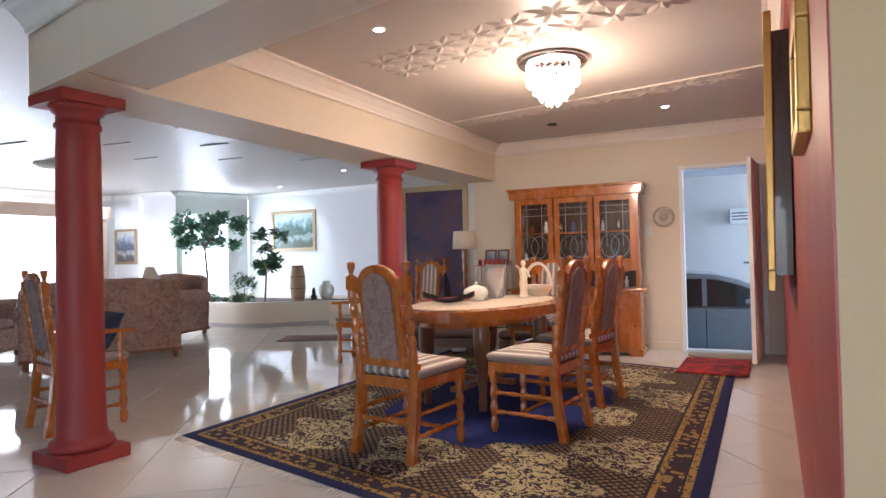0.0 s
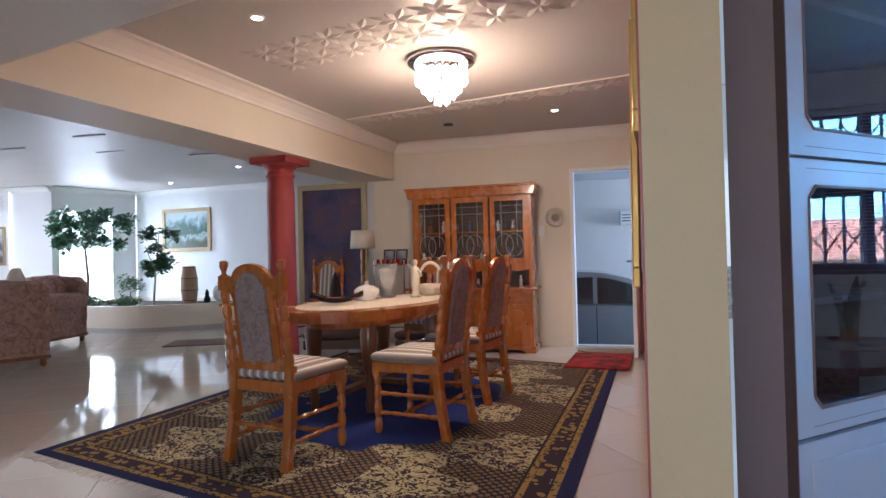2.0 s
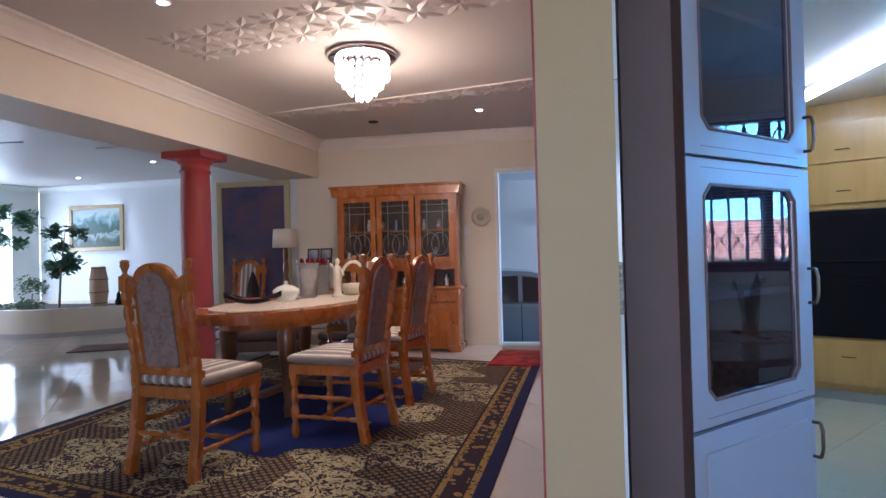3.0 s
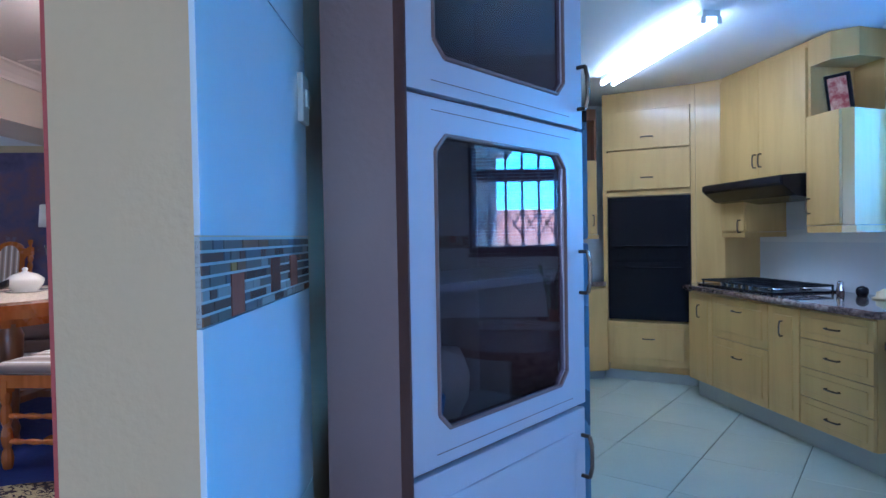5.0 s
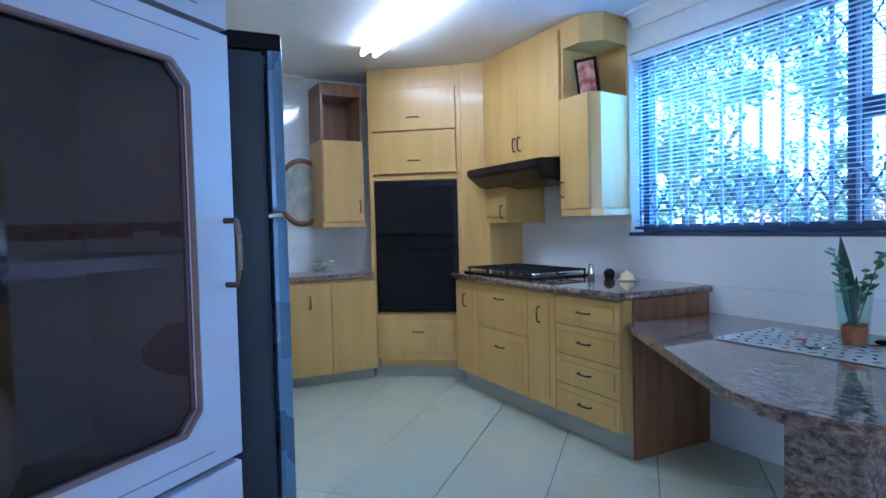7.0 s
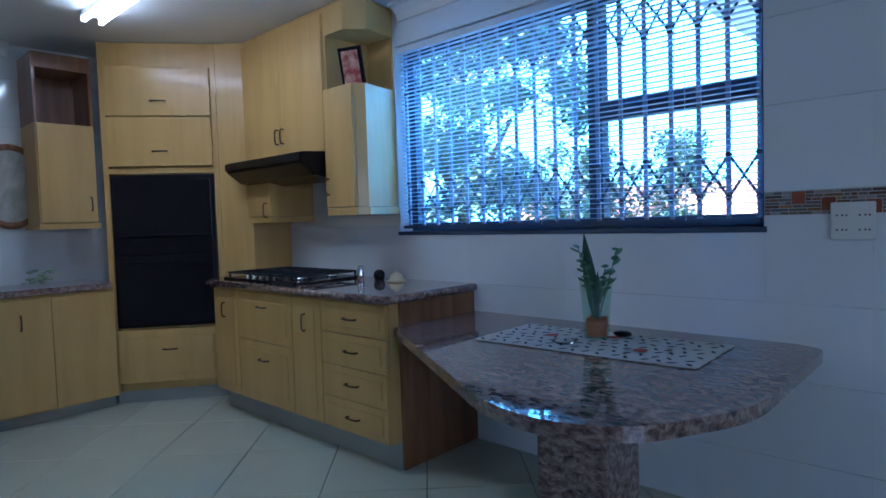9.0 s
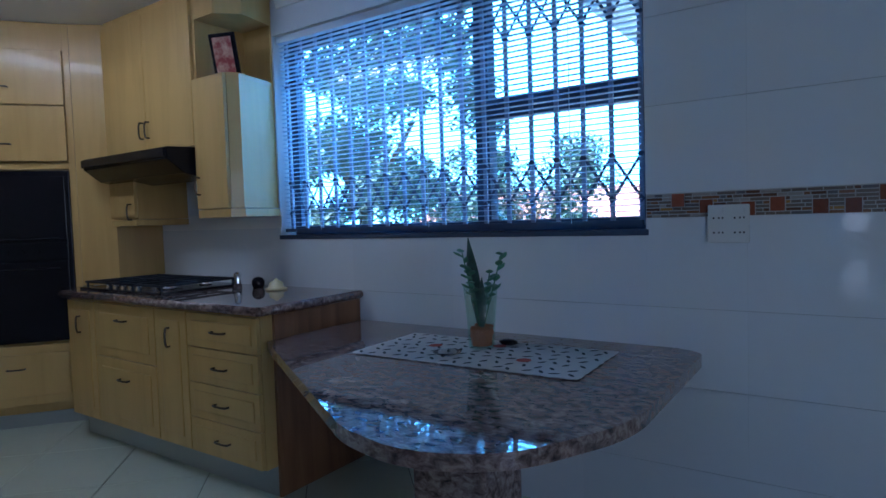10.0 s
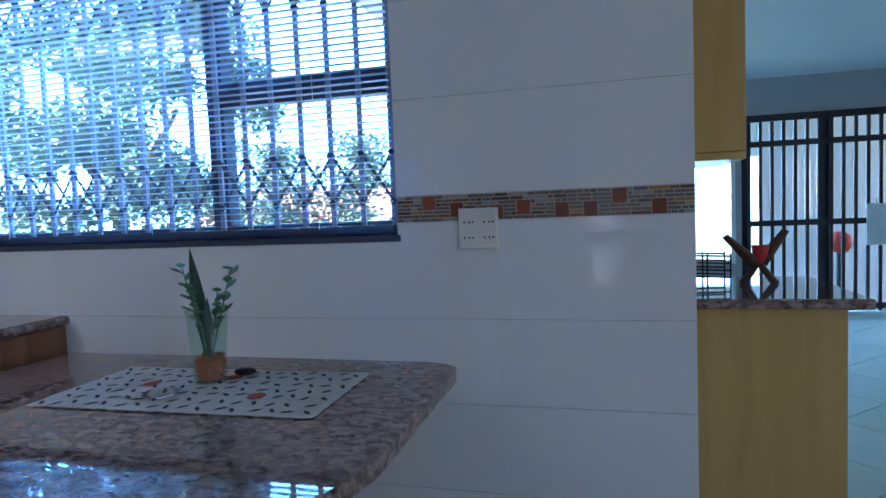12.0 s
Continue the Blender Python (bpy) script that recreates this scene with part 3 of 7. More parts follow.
part("headrail", box(-0.018, 0.018, -0.985, 0.985, 1.03, 1.065), SLAT, blind)
part("bottom_rail", box(-0.012, 0.012, -0.98, 0.98, 0.0, 0.018), WFR, blind)
for y in (-0.7, 0.0, 0.7):
    part("cord", rod((-0.013, y, 0.01), (-0.013, y, 1.04), 0.0015, 4), SLAT, blind)

# ---- kitchen ----
def handle(parent, m, L=0.09):
    """Dark bow handle on two posts."""
    bm = bmesh.new()
    pts = [(-L / 2, 0, 0), (-L / 2, -0.022, 0), (-L / 4, -0.028, 0), (L / 4, -0.028, 0), (L / 2, -0.022, 0), (L / 2, 0, 0)]
    for a, b in zip(pts, pts[1:]):
        rod(a, b, 0.005, 6, bm)
    h = part("handle", bm, BRONZE, parent, "dark bronze bow handle")
    h.matrix_basis = m
    return h


def panel_door(parent, name, w, h, mat, raised=True):
    """A cabinet front in local x and z, facing -y, its corner at the origin."""
    d = part(name, box(0, w, -0.019, 0, 0, h), mat, parent, bevel=0.003)
    if raised:
        m = 0.05 if h > 0.25 else 0.035
        if w > 2.4 * m and h > 2.4 * m:
            bm = box(m, w - m, -0.024, -0.015, m, h - m)
            part("raised_field", bm, mat, d, bevel=0.006)
    return d


def cabinet(name, origin, rot, w, depth, z0, z1, label, fronts, mat=MAPLE, group="kitchen cabinets", kick=False, raised=True):
    """A cabinet whose front runs along local x; fronts as (x, z, w, h, handle) with handle h, v or none."""
    c = thing(name, pose(origin[0], origin[1], 0, 0, 0, rot), label, "cabinet", group)
    part("body", box(0, w, 0.0, depth, z0, z1), mat, c, bevel=0.002)
    if kick:
        part("kickboard", box(0, w, 0.06, 0.075, K, z0), material("grey_kick", (0.36, 0.37, 0.34), 0.35, vary=0.08), c)
    for x, z, fw, fh, hd in fronts:
        d = panel_door(c, "drawer_front" if hd == "h" else "cabinet_door", fw, fh, mat, raised)
        d.matrix_basis = pose(x, -0.001, z)
        if hd == "h":
            handle(d, pose(fw / 2, -0.02, fh * (0.5 if fh < 0.25 else 0.72)))
        elif hd == "v":
            handle(d, pose(fw * 0.5, -0.02, fh * 0.80, 0, 90, 0))
        elif hd == "l":
            handle(d, pose(0.035, -0.02, fh * 0.14, 0, 90, 0))
        elif hd == "r":
            handle(d, pose(fw - 0.035, -0.02, fh * 0.14, 0, 90, 0))
    return c


# base run under the hob: local x runs along -y (front faces -x)
BF = 3.536
R = -90
cabinet("base_cabinet", (BF, 5.452), R, 0.511, 0.60, 0.185, 0.855, "pale maple base unit with four drawers", [(0.004, 0.19, 0.503, 0.163, "h"), (0.004, 0.357, 0.503, 0.163, "h"), (0.004, 0.524, 0.503, 0.163, "h"), (0.004, 0.691, 0.503, 0.158, "h")], kick=True)
cabinet("base_cabinet", (BF, 5.72), R, 0.267, 0.60, 0.185, 0.855, "pale maple base unit with one narrow door", [(0.003, 0.19, 0.261, 0.66, "v")], kick=True)
cabinet("base_cabinet", (BF, 6.312), R, 0.591, 0.60, 0.185, 0.855, "pale maple base unit with two deep pan drawers", [(0.003, 0.19, 0.585, 0.365, "h"), (0.003, 0.56, 0.585, 0.288, "h")], kick=True)
cabinet("base_cabinet", (BF, 6.62), R, 0.307, 0.60, 0.185, 0.855, "pale maple base unit with a narrow end door", [(0.003, 0.19, 0.30, 0.66, "v")], kick=True)
epb = part("end_board", box(BF + 0.06, KX, 4.922, 4.940, K, 0.857), BROWNWOOD, bpy.data.objects["base_cabinet"], "brown wooden end panel", bevel=0.002)
epb.matrix_parent_inverse = pose(BF, 5.452, 0, 0, 0, R).inverted()

# hob counter
top = thing("hob_worktop", pose(0, 0, 0.86), "speckled brown polished granite worktop under the hob", "worktop")
part("slab", prism(fillet([(3.505, 4.915, 0.02), (KX - 0.002, 4.915, 0), (KX - 0.002, 6.86, 0), (3.72, 6.86, 0), (3.505, 6.66, 0.02)]), 0, 0.04), GRAN, top, bevel=0.008)

part("front_edge", rod((3.506, 4.93, 0.02), (3.506, 6.655, 0.02), 0.0195, 12), GRAN, top, smooth=True)
part("end_edge", rod((3.52, 4.916, 0.02), (KX - 0.004, 4.916, 0.02), 0.0195, 12), GRAN, top, smooth=True)
hob = thing("gas_hob", pose(3.84, 6.20, 0.9), "black gas hob with iron pan supports set in granite", "hob")
part("plate", box(-0.25, 0.25, -0.42, 0.42, 0.0, 0.012), BLACK, hob, bevel=0.004)
for bx, by, r in ((-0.11, -0.26, 0.045), (0.12, -0.26, 0.035), (0, 0.02, 0.06), (-0.11, 0.28, 0.035), (0.12, 0.28, 0.045)):
    part("burner", lathe([(r, 0.012), (r, 0.022), (r * 0.8, 0.026), (r * 0.8, 0.034), (r * 0.3, 0.036)], 16, at=(bx, by, 0)), CHROME, hob, "steel gas burner", smooth=True)
for by in (-0.26, 0.02, 0.28):
    ps = part("pan_support", box(-0.005, 0.005, by - 0.12, by + 0.12, 0.037, 0.048), IRON, hob)
    for x in (-0.22, 0.22):
        part("side_bar", box(x - 0.005, x + 0.005, by - 0.12, by + 0.12, 0.037, 0.048), IRON, ps)
    for y in (-0.12, 0.0, 0.115):
        part("cross_bar", box(-0.225, 0.225, by + y, by + y + 0.01, 0.036, 0.047), IRON, ps)
    for x in (-0.22, 0.215):
        for y in (-0.12, 0.11):
            part("foot", box(x, x + 0.01, by + y, by + y + 0.01, 0.012, 0.036), IRON, ps)
for k in range(5):
    part("knob", lathe([(0.016, 0.012), (0.016, 0.03), (0.012, 0.034)], 12, at=(-0.215, -0.16 + 0.08 * k, 0)), CHROME, hob)

for nm, x, y, prof, mat, lab in (("spice_jar", 3.97, 5.66, [(0.022, 0), (0.024, 0.03), (0.019, 0.055), (0.020, 0.075), (0.012, 0.088)], CHROME, "small steel shaker beside the hob"),
                                 ("small_pot", 4.02, 5.55, [(0.026, 0), (0.034, 0.02), (0.034, 0.04), (0.024, 0.055), (0.008, 0.062)], BLACK, "small black lidded pot on the granite"),
                                 ("butter_dish", 4.0, 5.38, [(0.055, 0), (0.06, 0.008), (0.04, 0.014), (0.036, 0.04), (0.012, 0.052), (0.008, 0.06)], material("cream_ceramic", (0.68, 0.56, 0.30), 0.3), "small cream ceramic dish with a lid")):
    t = thing(nm, pose(x, y, 0.9), lab, "dish")
    part("body", lathe(prof, 18), mat, t, smooth=True)

# tall oven tower across the corner
OX, OY = 3.10, 7.25
ang = math.degrees(math.atan2(6.80 - OY, 3.69 - OX))
OW = math.hypot(3.69 - OX, 6.80 - OY)
tower = thing("oven_tower", pose(OX, OY, 0, 0, 0, ang), "tall pale maple oven housing across the corner", "cabinet", "kitchen cabinets")
for x0, x1 in ((0, 0.035), (OW - 0.035, OW)):
    part("side_panel", box(x0, x1, 0, 0.3, 0.13, KZ - 0.005), MAPLE, tower)
part("top_rail", box(0.0355, OW - 0.0355, 0, 0.0595, 2.33, KZ - 0.006), MAPLE, tower)
part("middle_rail", box(0.0355, OW - 0.0355, 0, 0.0595, 1.62, 1.655), MAPLE, tower)
part("housing", box(0.0355, OW - 0.0355, 0.06, 0.3, 0.13, KZ - 0.005), MAPLE, tower)
part("kickboard", box(0, OW, 0.05, 0.07, K, 0.13), material("grey_kick_tower", (0.36, 0.37, 0.34), 0.35, vary=0.08), tower)
for z, hh in ((2.005, 0.325), (1.668, 0.328), (0.20, 0.36)):
    d = panel_door(tower, "drawer_front", OW - 0.076, hh, MAPLE, raised=z < 1)
    d.matrix_basis = pose(0.038, 0.0, z)
    handle(d, pose((OW - 0.076) / 2, -0.02, hh * (0.30 if z > 1 else 0.62)))
oven = thing("double_oven", pose(OX, OY, 0, 0, 0, ang), "black glass double oven built into a maple tower", "oven")
part("case", box(0.04, OW - 0.04, -0.004, 0.05, 0.575, 1.612), BLACK, oven, bevel=0.004)
part("upper_door", box(0.06, OW - 0.06, -0.024, -0.004, 1.19, 1.58), BLACK, oven, bevel=0.005)
part("control_panel", box(0.06, OW - 0.06, -0.020, -0.004, 1.075, 1.18), BLACK, oven, bevel=0.003)
part("lower_door", box(0.06, OW - 0.06, -0.024, -0.004, 0.60, 1.065), BLACK, oven, bevel=0.005)
for z in (1.20, 1.02):
    part("handle_bar", rod((0.10, -0.05, z), (OW - 0.10, -0.05, z), 0.008), BLACK, oven)
for k in range(6):
    part("knob", lathe([(0.014, 0), (0.013, 0.016)], 12), BLACK, oven).matrix_basis = pose(0.12 + k * 0.08, -0.02, 1.125, 90, 0, 0)
fb = part("filler_board", prism([(3.692, 6.80), (3.84, 6.645), (4.14, 6.645), (4.14, 6.70), (3.70, 6.82)], 0.905, KZ - 0.004), MAPLE, tower)
fb.matrix_parent_inverse = pose(OX, OY, 0, 0, 0, ang).inverted()

# upper units on the window wall
UX = 3.82
cabinet("wall_cabinet", (UX, 6.64), R, 0.90, 0.325, 1.672, KZ - 0.004, "pale maple wall unit with two tall plain doors above the hood", [(0.003, 1.675, 0.446, 0.78, ""), (0.452, 1.675, 0.446, 0.78, "")], raised=False)
wc = bpy.data.objects["wall_cabinet"]
for dx in (0.42, 0.48):
    handle(wc, pose(dx, -0.02, 1.80, 0, 90, 0))
cabinet("wall_cabinet", (UX, 6.635), R, 0.28, 0.325, 1.30, 1.56, "small pale maple wall unit under the hood", [(0.003, 1.31, 0.274, 0.245, "r")], raised=False)
part("light_pelmet", box(0, 0.28, -0.015, 0.325, 1.262, 1.298), MAPLE, bpy.data.objects["wall_cabinet.001"])
uc = thing("wall_cabinet", pose(0, 0, 0), "pale maple wall unit with an open shelf beside the window", "cabinet", "kitchen cabinets")
part("body", prism([(UX, 5.738), (UX, 5.475), (UX + 0.05, 5.44), (KX - 0.004, 5.50), (KX - 0.004, 5.738)], 1.335, 2.02), MAPLE, uc)
part("light_pelmet", prism([(UX - 0.015, 5.738), (UX - 0.015, 5.465), (UX + 0.045, 5.425), (KX - 0.004, 5.49), (KX - 0.004, 5.738)], 1.29, 1.332), MAPLE, uc)
d = panel_door(uc, "cabinet_door", 0.26, 0.68, MAPLE, raised=False)
d.matrix_basis = pose(UX - 0.001, 5.737, 1.337, 0, 0, R)
handle(d, pose(0.03, -0.02, 0.12, 0, 90, 0))
part("shelf_back", box(KX - 0.02, KX - 0.004, 5.50, 5.72, 2.02, 2.33), MAPLE, uc)
part("shelf_side", box(UX, KX - 0.004, 5.722, 5.738, 2.02, 2.33), MAPLE, uc)
part("top_box", prism([(UX, 5.738), (UX, 5.56), (UX + 0.10, 5.46), (KX - 0.004, 5.50), (KX - 0.004, 5.738)], 2.33, KZ - 0.004), MAPLE, uc)
pf = thing("picture_frame", pose(UX + 0.13, 5.62, 2.022, 0, -14, 20), "small dark framed red picture leaning on the open shelf", "picture frame")
part("frame", box(-0.008, 0.008, -0.075, 0.075, 0, 0.24), BLACK, pf, bevel=0.003)
part("picture", box(-0.011, -0.0082, -0.055, 0.055, 0.02, 0.22), ramp_material("red_print", [(0.4, (0.25, 0.03, 0.03)), (0.6, (0.55, 0.35, 0.25))], 0.5, 14), pf)

hood = thing("cooker_hood", pose(0, 0, 0), "black slanted cooker hood above the hob", "cooker hood")
part("canopy", upright([(3.655, 1.60), (3.655, 1.662), (3.80, 1.670), (KX - 0.005, 1.670), (KX - 0.005, 1.565), (3.92, 1.50), (3.75, 1.53)], 5.762, 6.632), BLACK, hood, bevel=0.004)
part("front_lip", box(3.64, 3.656, 5.765, 6.63, 1.61, 1.655), BLACK, hood, bevel=0.004)

# run left of the tower
cabinet("base_cabinet", (1.72, 7.20), 0, 0.68, 0.46, 0.13, 0.855, "pale maple base unit with two doors", [(0.003, 0.14, 0.335, 0.70, "v"), (0.342, 0.14, 0.335, 0.70, "v")], kick=True, raised=False)
cabinet("base_cabinet", (2.402, 7.20), 0, 0.70, 0.46, 0.13, 0.855, "pale maple base unit with two doors next to the oven tower", [(0.003, 0.14, 0.33, 0.70, "v"), (0.336, 0.14, 0.36, 0.70, "")], kick=True, raised=False)
w2 = thing("back_worktop", pose(0, 0, 0.86), "speckled granite worktop along the back wall", "worktop")
part("slab", box(1.70, 3.09, 7.17, 7.695, 0, 0.04), GRAN, w2, bevel=0.008)
lu = thing("wall_cabinet", pose(2.75, 7.36, 0), "pale maple wall unit with an open top shelf", "cabinet", "kitchen cabinets")
part("body", box(0, 0.34, 0, 0.335, 1.30, 1.95), MAPLE, lu)
d = panel_door(lu, "cabinet_door", 0.33, 0.64, MAPLE, raised=False)
d.matrix_basis = pose(0.005, -0.001, 1.305)
handle(d, pose(0.29, -0.02, 0.12, 0, 90, 0))
part("light_pelmet", box(-0.01, 0.35, -0.02, 0.335, 1.262, 1.298), MAPLE, lu)
for b in (box(0, 0.018, 0, 0.335, 1.952, 2.30), box(0.322, 0.34, 0, 0.335, 1.952, 2.30), box(0.019, 0.321, 0.315, 0.335, 1.952, 2.30), box(0, 0.34, 0, 0.335, 2.302, 2.40)):
    part("shelf_board", b, BROWNWOOD, lu)
plate = thing("wall_plate", pose(2.665, 7.672, 1.555, 90, 0, 0) @ Matrix.Diagonal((0.62, 0.84, 1, 1)), "large oval framed plate on the white kitchen wall", "plate")
part("rim", lathe([(0.30, 0), (0.335, 0.0), (0.335, 0.014), (0.30, 0.02), (0.285, 0.012)], 48), BROWNWOOD, plate, smooth=True)
part("centre", lathe([(0.284, 0.016), (0.284, 0.022), (0.1, 0.022), (0.001, 0.022)], 40), ramp_material("painted_fruit", [(0.4, (0.50, 0.50, 0.46)), (0.55, (0.38, 0.37, 0.32)), (0.65, (0.28, 0.34, 0.24))], 0.4, 6), plate)
kl = thing("leafy_ornament", pose(2.72, 7.35, 0.9), "small pale green leafy ornament on the back worktop", "ornament")
rnd = random.Random(4)
bm = bmesh.new()
for k in range(26):
    a, r = rnd.uniform(0, 6.28), rnd.uniform(0.01, 0.10)
    ball((r * math.cos(a), 0.5 * r * math.sin(a), 0.02 + rnd.uniform(0, 0.09)), 0.022, bm, (1, 0.6, 0.5), 1)
part("leaves", bm, material("pale_green_ceramic", (0.30, 0.38, 0.25), 0.4, vary=0.2), kl)

# pantry unit set at an angle
PA = 40.0
PW = 0.605
pan = thing("pantry_cabinet", pose(1.057, 3.35, 0, 0, 0, PA), "tall pale lilac pantry cupboard with smoked glass doors", "cabinet")
bm = box(0, PW, 0.30, 0.32, K, 2.44)
for z in (K, 0.86, 1.20, 1.55, 1.95, 2.42):
    box(0.02, PW - 0.002, 0.004, 0.30, z, z + 0.018, bm)
box(PW - 0.018, PW, 0.002, 0.30, K + 0.018, 2.42, bm)
part("body", bm, TAUPE, pan)
bm = prism([(0.925, 3.353), (1.055, 3.353), (1.057, 3.372), (1.03, 3.40), (0.925, 3.40)], K, KZ - 0.005)
sp = part("side_panel", bm, TAUPE, pan, "taupe side panel of the pantry")
sp.matrix_parent_inverse = pose(1.057, 3.35, 0, 0, 0, PA).inverted()
part("edge_strip", box(-0.004, 0.0, -0.019, 0.02, K, 2.44), material("dark_edging", (0.10, 0.045, 0.032), 0.4), pan, "thin brown edging strip")


def glazed(parent, x0, x1, z0, z1, g0, g1, gx0, gx1):
    """A lacquered door with a bevelled glass opening."""
    bm = bmesh.new()
    outer = [(x0, z0), (x1, z0), (x1, z1), (x0, z1)]
    c = 0.030
    inner = [(gx0 + c, g0), (gx1 - c, g0), (gx1, g0 + c), (gx1, g1 - c), (gx1 - c, g1), (gx0 + c, g1), (gx0, g1 - c), (gx0, g0 + c)]
    loops = {}
    for nm, pts in (("o", outer), ("i", inner)):
        for y in (-0.02, 0.0):
            loops[nm, y] = [bm.verts.new((x, y, z)) for x, z in pts]
    for y in (-0.02, 0.0):
        O, I = loops["o", y], loops["i", y]
        for f in ((O[0], O[1], I[1], I[0]), (O[1], I[2], I[1]), (O[1], O[2], I[3], I[2]), (O[2], I[4], I[3]), (O[2], O[3], I[5], I[4]), (O[3], I[6], I[5]), (O[3], O[0], I[7], I[6]), (O[0], I[0], I[7])):
            bm.faces.new(f)
    for nm in "oi":
        A, B = loops[nm, -0.02], loops[nm, 0.0]
        for i in range(len(A)):
            j = (i + 1) % len(A)
            bm.faces.new((A[i], A[j], B[j], B[i]))
    d = part("cabinet_door", bm, LACQ, parent)
    bead = bmesh.new()
    pts = [(gx0 + c, g0), (gx1 - c, g0), (gx1, g0 + c), (gx1, g1 - c), (gx1 - c, g1), (gx0 + c, g1), (gx0, g1 - c), (gx0, g0 + c)]
    for i in range(8):
        a, b = pts[i], pts[(i + 1) % 8]
        rod((a[0], -0.020, a[1]), (b[0], -0.020, b[1]), 0.0045, 6, bead)
    part("bead", bead, TAUPE, d, "taupe moulded glazing bead")
    part("pane", box(gx0 + 0.001, gx1 - 0.001, -0.012, -0.007, g0 + 0.001, g1 - 0.001), SMOKED, d, "smoked glass pane").visible_shadow = False
    for z in (z0 + 0.022, z1 - 0.022):
        part("groove", box(x0 + 0.06, x1 - 0.06, -0.0206, -0.0195, z - 0.0008, z + 0.0008), TAUPE, d)
    return d


g = glazed(pan, 0.0, PW, 0.892, 1.556, 0.955, 1.492, 0.068, PW - 0.085)
handle(g, pose(PW - 0.02, -0.02, 1.215, 0, 90, 0), 0.10)
g = glazed(pan, 0.0, PW, 1.565, 2.40, 1.632, 2.33, 0.068, PW - 0.085)
handle(g, pose(PW - 0.02, -0.02, 1.66, 0, 90, 0), 0.10)
d = panel_door(pan, "cabinet_door", PW, 0.775, LACQ)
d.matrix_basis = pose(0, 0, 0.105)
handle(d, pose(PW - 0.02, -0.02, 0.66, 0, 90, 0), 0.10)
inside = pose(1.057, 3.35, 0, 0, 0, PA)
for nm, x, z, prof, mat, lab, cat in (("glass_vase", 0.34, 0.879, [(0.035, 0), (0.056, 0.045), (0.06, 0.10), (0.045, 0.145), (0.038, 0.16)], PLASTER, "pale jug on the lower pantry shelf", "jug"),
                                      # the bowl's blue is a reflection put into its base colour
                                      ("glass_bowl", 0.13, 0.879, [(0.03, 0), (0.035, 0.01), (0.058, 0.05), (0.066, 0.105), (0.061, 0.105), (0.045, 0.03)], material("glass_with_blue_glint", (0.10, 0.30, 0.58), 0.08, coat=0.6, bump=0), "glass bowl on the pantry shelf, blue reflection in its colour", "bowl"),
                                      ("glass_tumbler", 0.12, 1.219, [(0.03, 0), (0.036, 0.1)], GLASS, "clear glass tumbler on the pantry shelf", "glass"),
                                      ("blue_jar", 0.14, 1.569, [(0.07, 0), (0.075, 0.02), (0.075, 0.2), (0.05, 0.24)], material("blue_plastic", (0.02, 0.10, 0.45), 0.3), "blue plastic jar on the upper pantry shelf", "jar")):
    t = thing(nm, inside @ pose(x, 0.11 if nm == "glass_bowl" else 0.21, z), lab, cat)
    part("body", lathe(prof, 20), mat, t, smooth=True)

# blue of the reflected window is put into the door steel's colour
FRONT = material("steel_with_window_blue", (0.16, 0.25, 0.40), 0.28, 0.5, vary=0.05, bump=0.003)
fridge = thing("refrigerator", pose(1.115, 4.16, 0, 0, 0, -2), "tall dark grey refrigerator beside the pantry", "refrigerator")
part("cabinet_shell", box(0, 0.56, 0, 0.60, 0.03, 1.66), STEEL, fridge, bevel=0.012)
for z0, z1 in ((0.06, 1.28), (1.29, 1.69)):
    dd = part("door", box(0.566, 0.603, 0.003, 0.597, z0, z1), FRONT, fridge, "satin steel door with the window's blue reflection in its colour", bevel=0.012)
    part("door_handle", box(0.602, 0.618, 0.50, 0.53, z0 + 0.08 if z0 > 1 else z1 - 0.5, z1 - 0.08), STEEL, dd, bevel=0.004)
part("top_hinge", box(0.30, 0.60, 0.0, 0.10, 1.662, 1.702, box(0.10, 0.24, 0.0, 0.08, 1.662, 1.676)), BLACK, fridge, bevel=0.006)

# granite breakfast table
tb = thing("breakfast_table", pose(0, 0, 0), "curved polished granite breakfast table against the window wall", "table")
part("tabletop", prism(fillet([(KX - 0.003, 4.915, 0), (3.545, 4.915, 0.01), (2.915, 3.88, 0.40), (2.865, 3.66, 0.30), (2.965, 3.45, 0.30), (3.28, 3.288, 0.50), (4.10, 3.288, 0.08), (KX - 0.003, 3.40, 0)], 12), 0.71, 0.75), GRAN, tb, bevel=0.012)
part("pedestal", box(3.28, 3.50, 3.70, 3.95, K, 0.71), GRAN, tb, "granite clad pedestal", bevel=0.006)
DOT = material("cream_runner_cloth", (0.60, 0.56, 0.51), 0.9, vary=0.06, scale=20, fine=300, bump=0.05)
run = thing("table_runner", pose(3.753, 3.985, 0.752, 0, 0, 1.5), "white table runner with a dark leaf pattern", "runner")
bm = bmesh.new()
n, m_ = 40, 14
grid = [[bm.verts.new((-0.205 + 0.41 * j / m_, -0.44 + 0.88 * i / n, 0.001 + 0.0015 * noise.noise((i * 0.4, j * 0.4, 0)))) for j in range(m_ + 1)] for i in range(n + 1)]
for i in range(n):
    for j in range(m_):
        bm.faces.new((grid[i][j], grid[i][j + 1], grid[i + 1][j + 1], grid[i + 1][j]))
for i in range(n + 1):
    for j, s in ((0, -1), (m_, 1)):
        grid[i][j].co.x += s * 0.006 * abs(math.sin(i * 1.1))
for j in range(m_ + 1):
    for i, s in ((0, -1), (n, 1)):
        grid[i][j].co.y += s * 0.006 * abs(math.sin(j * 1.4))
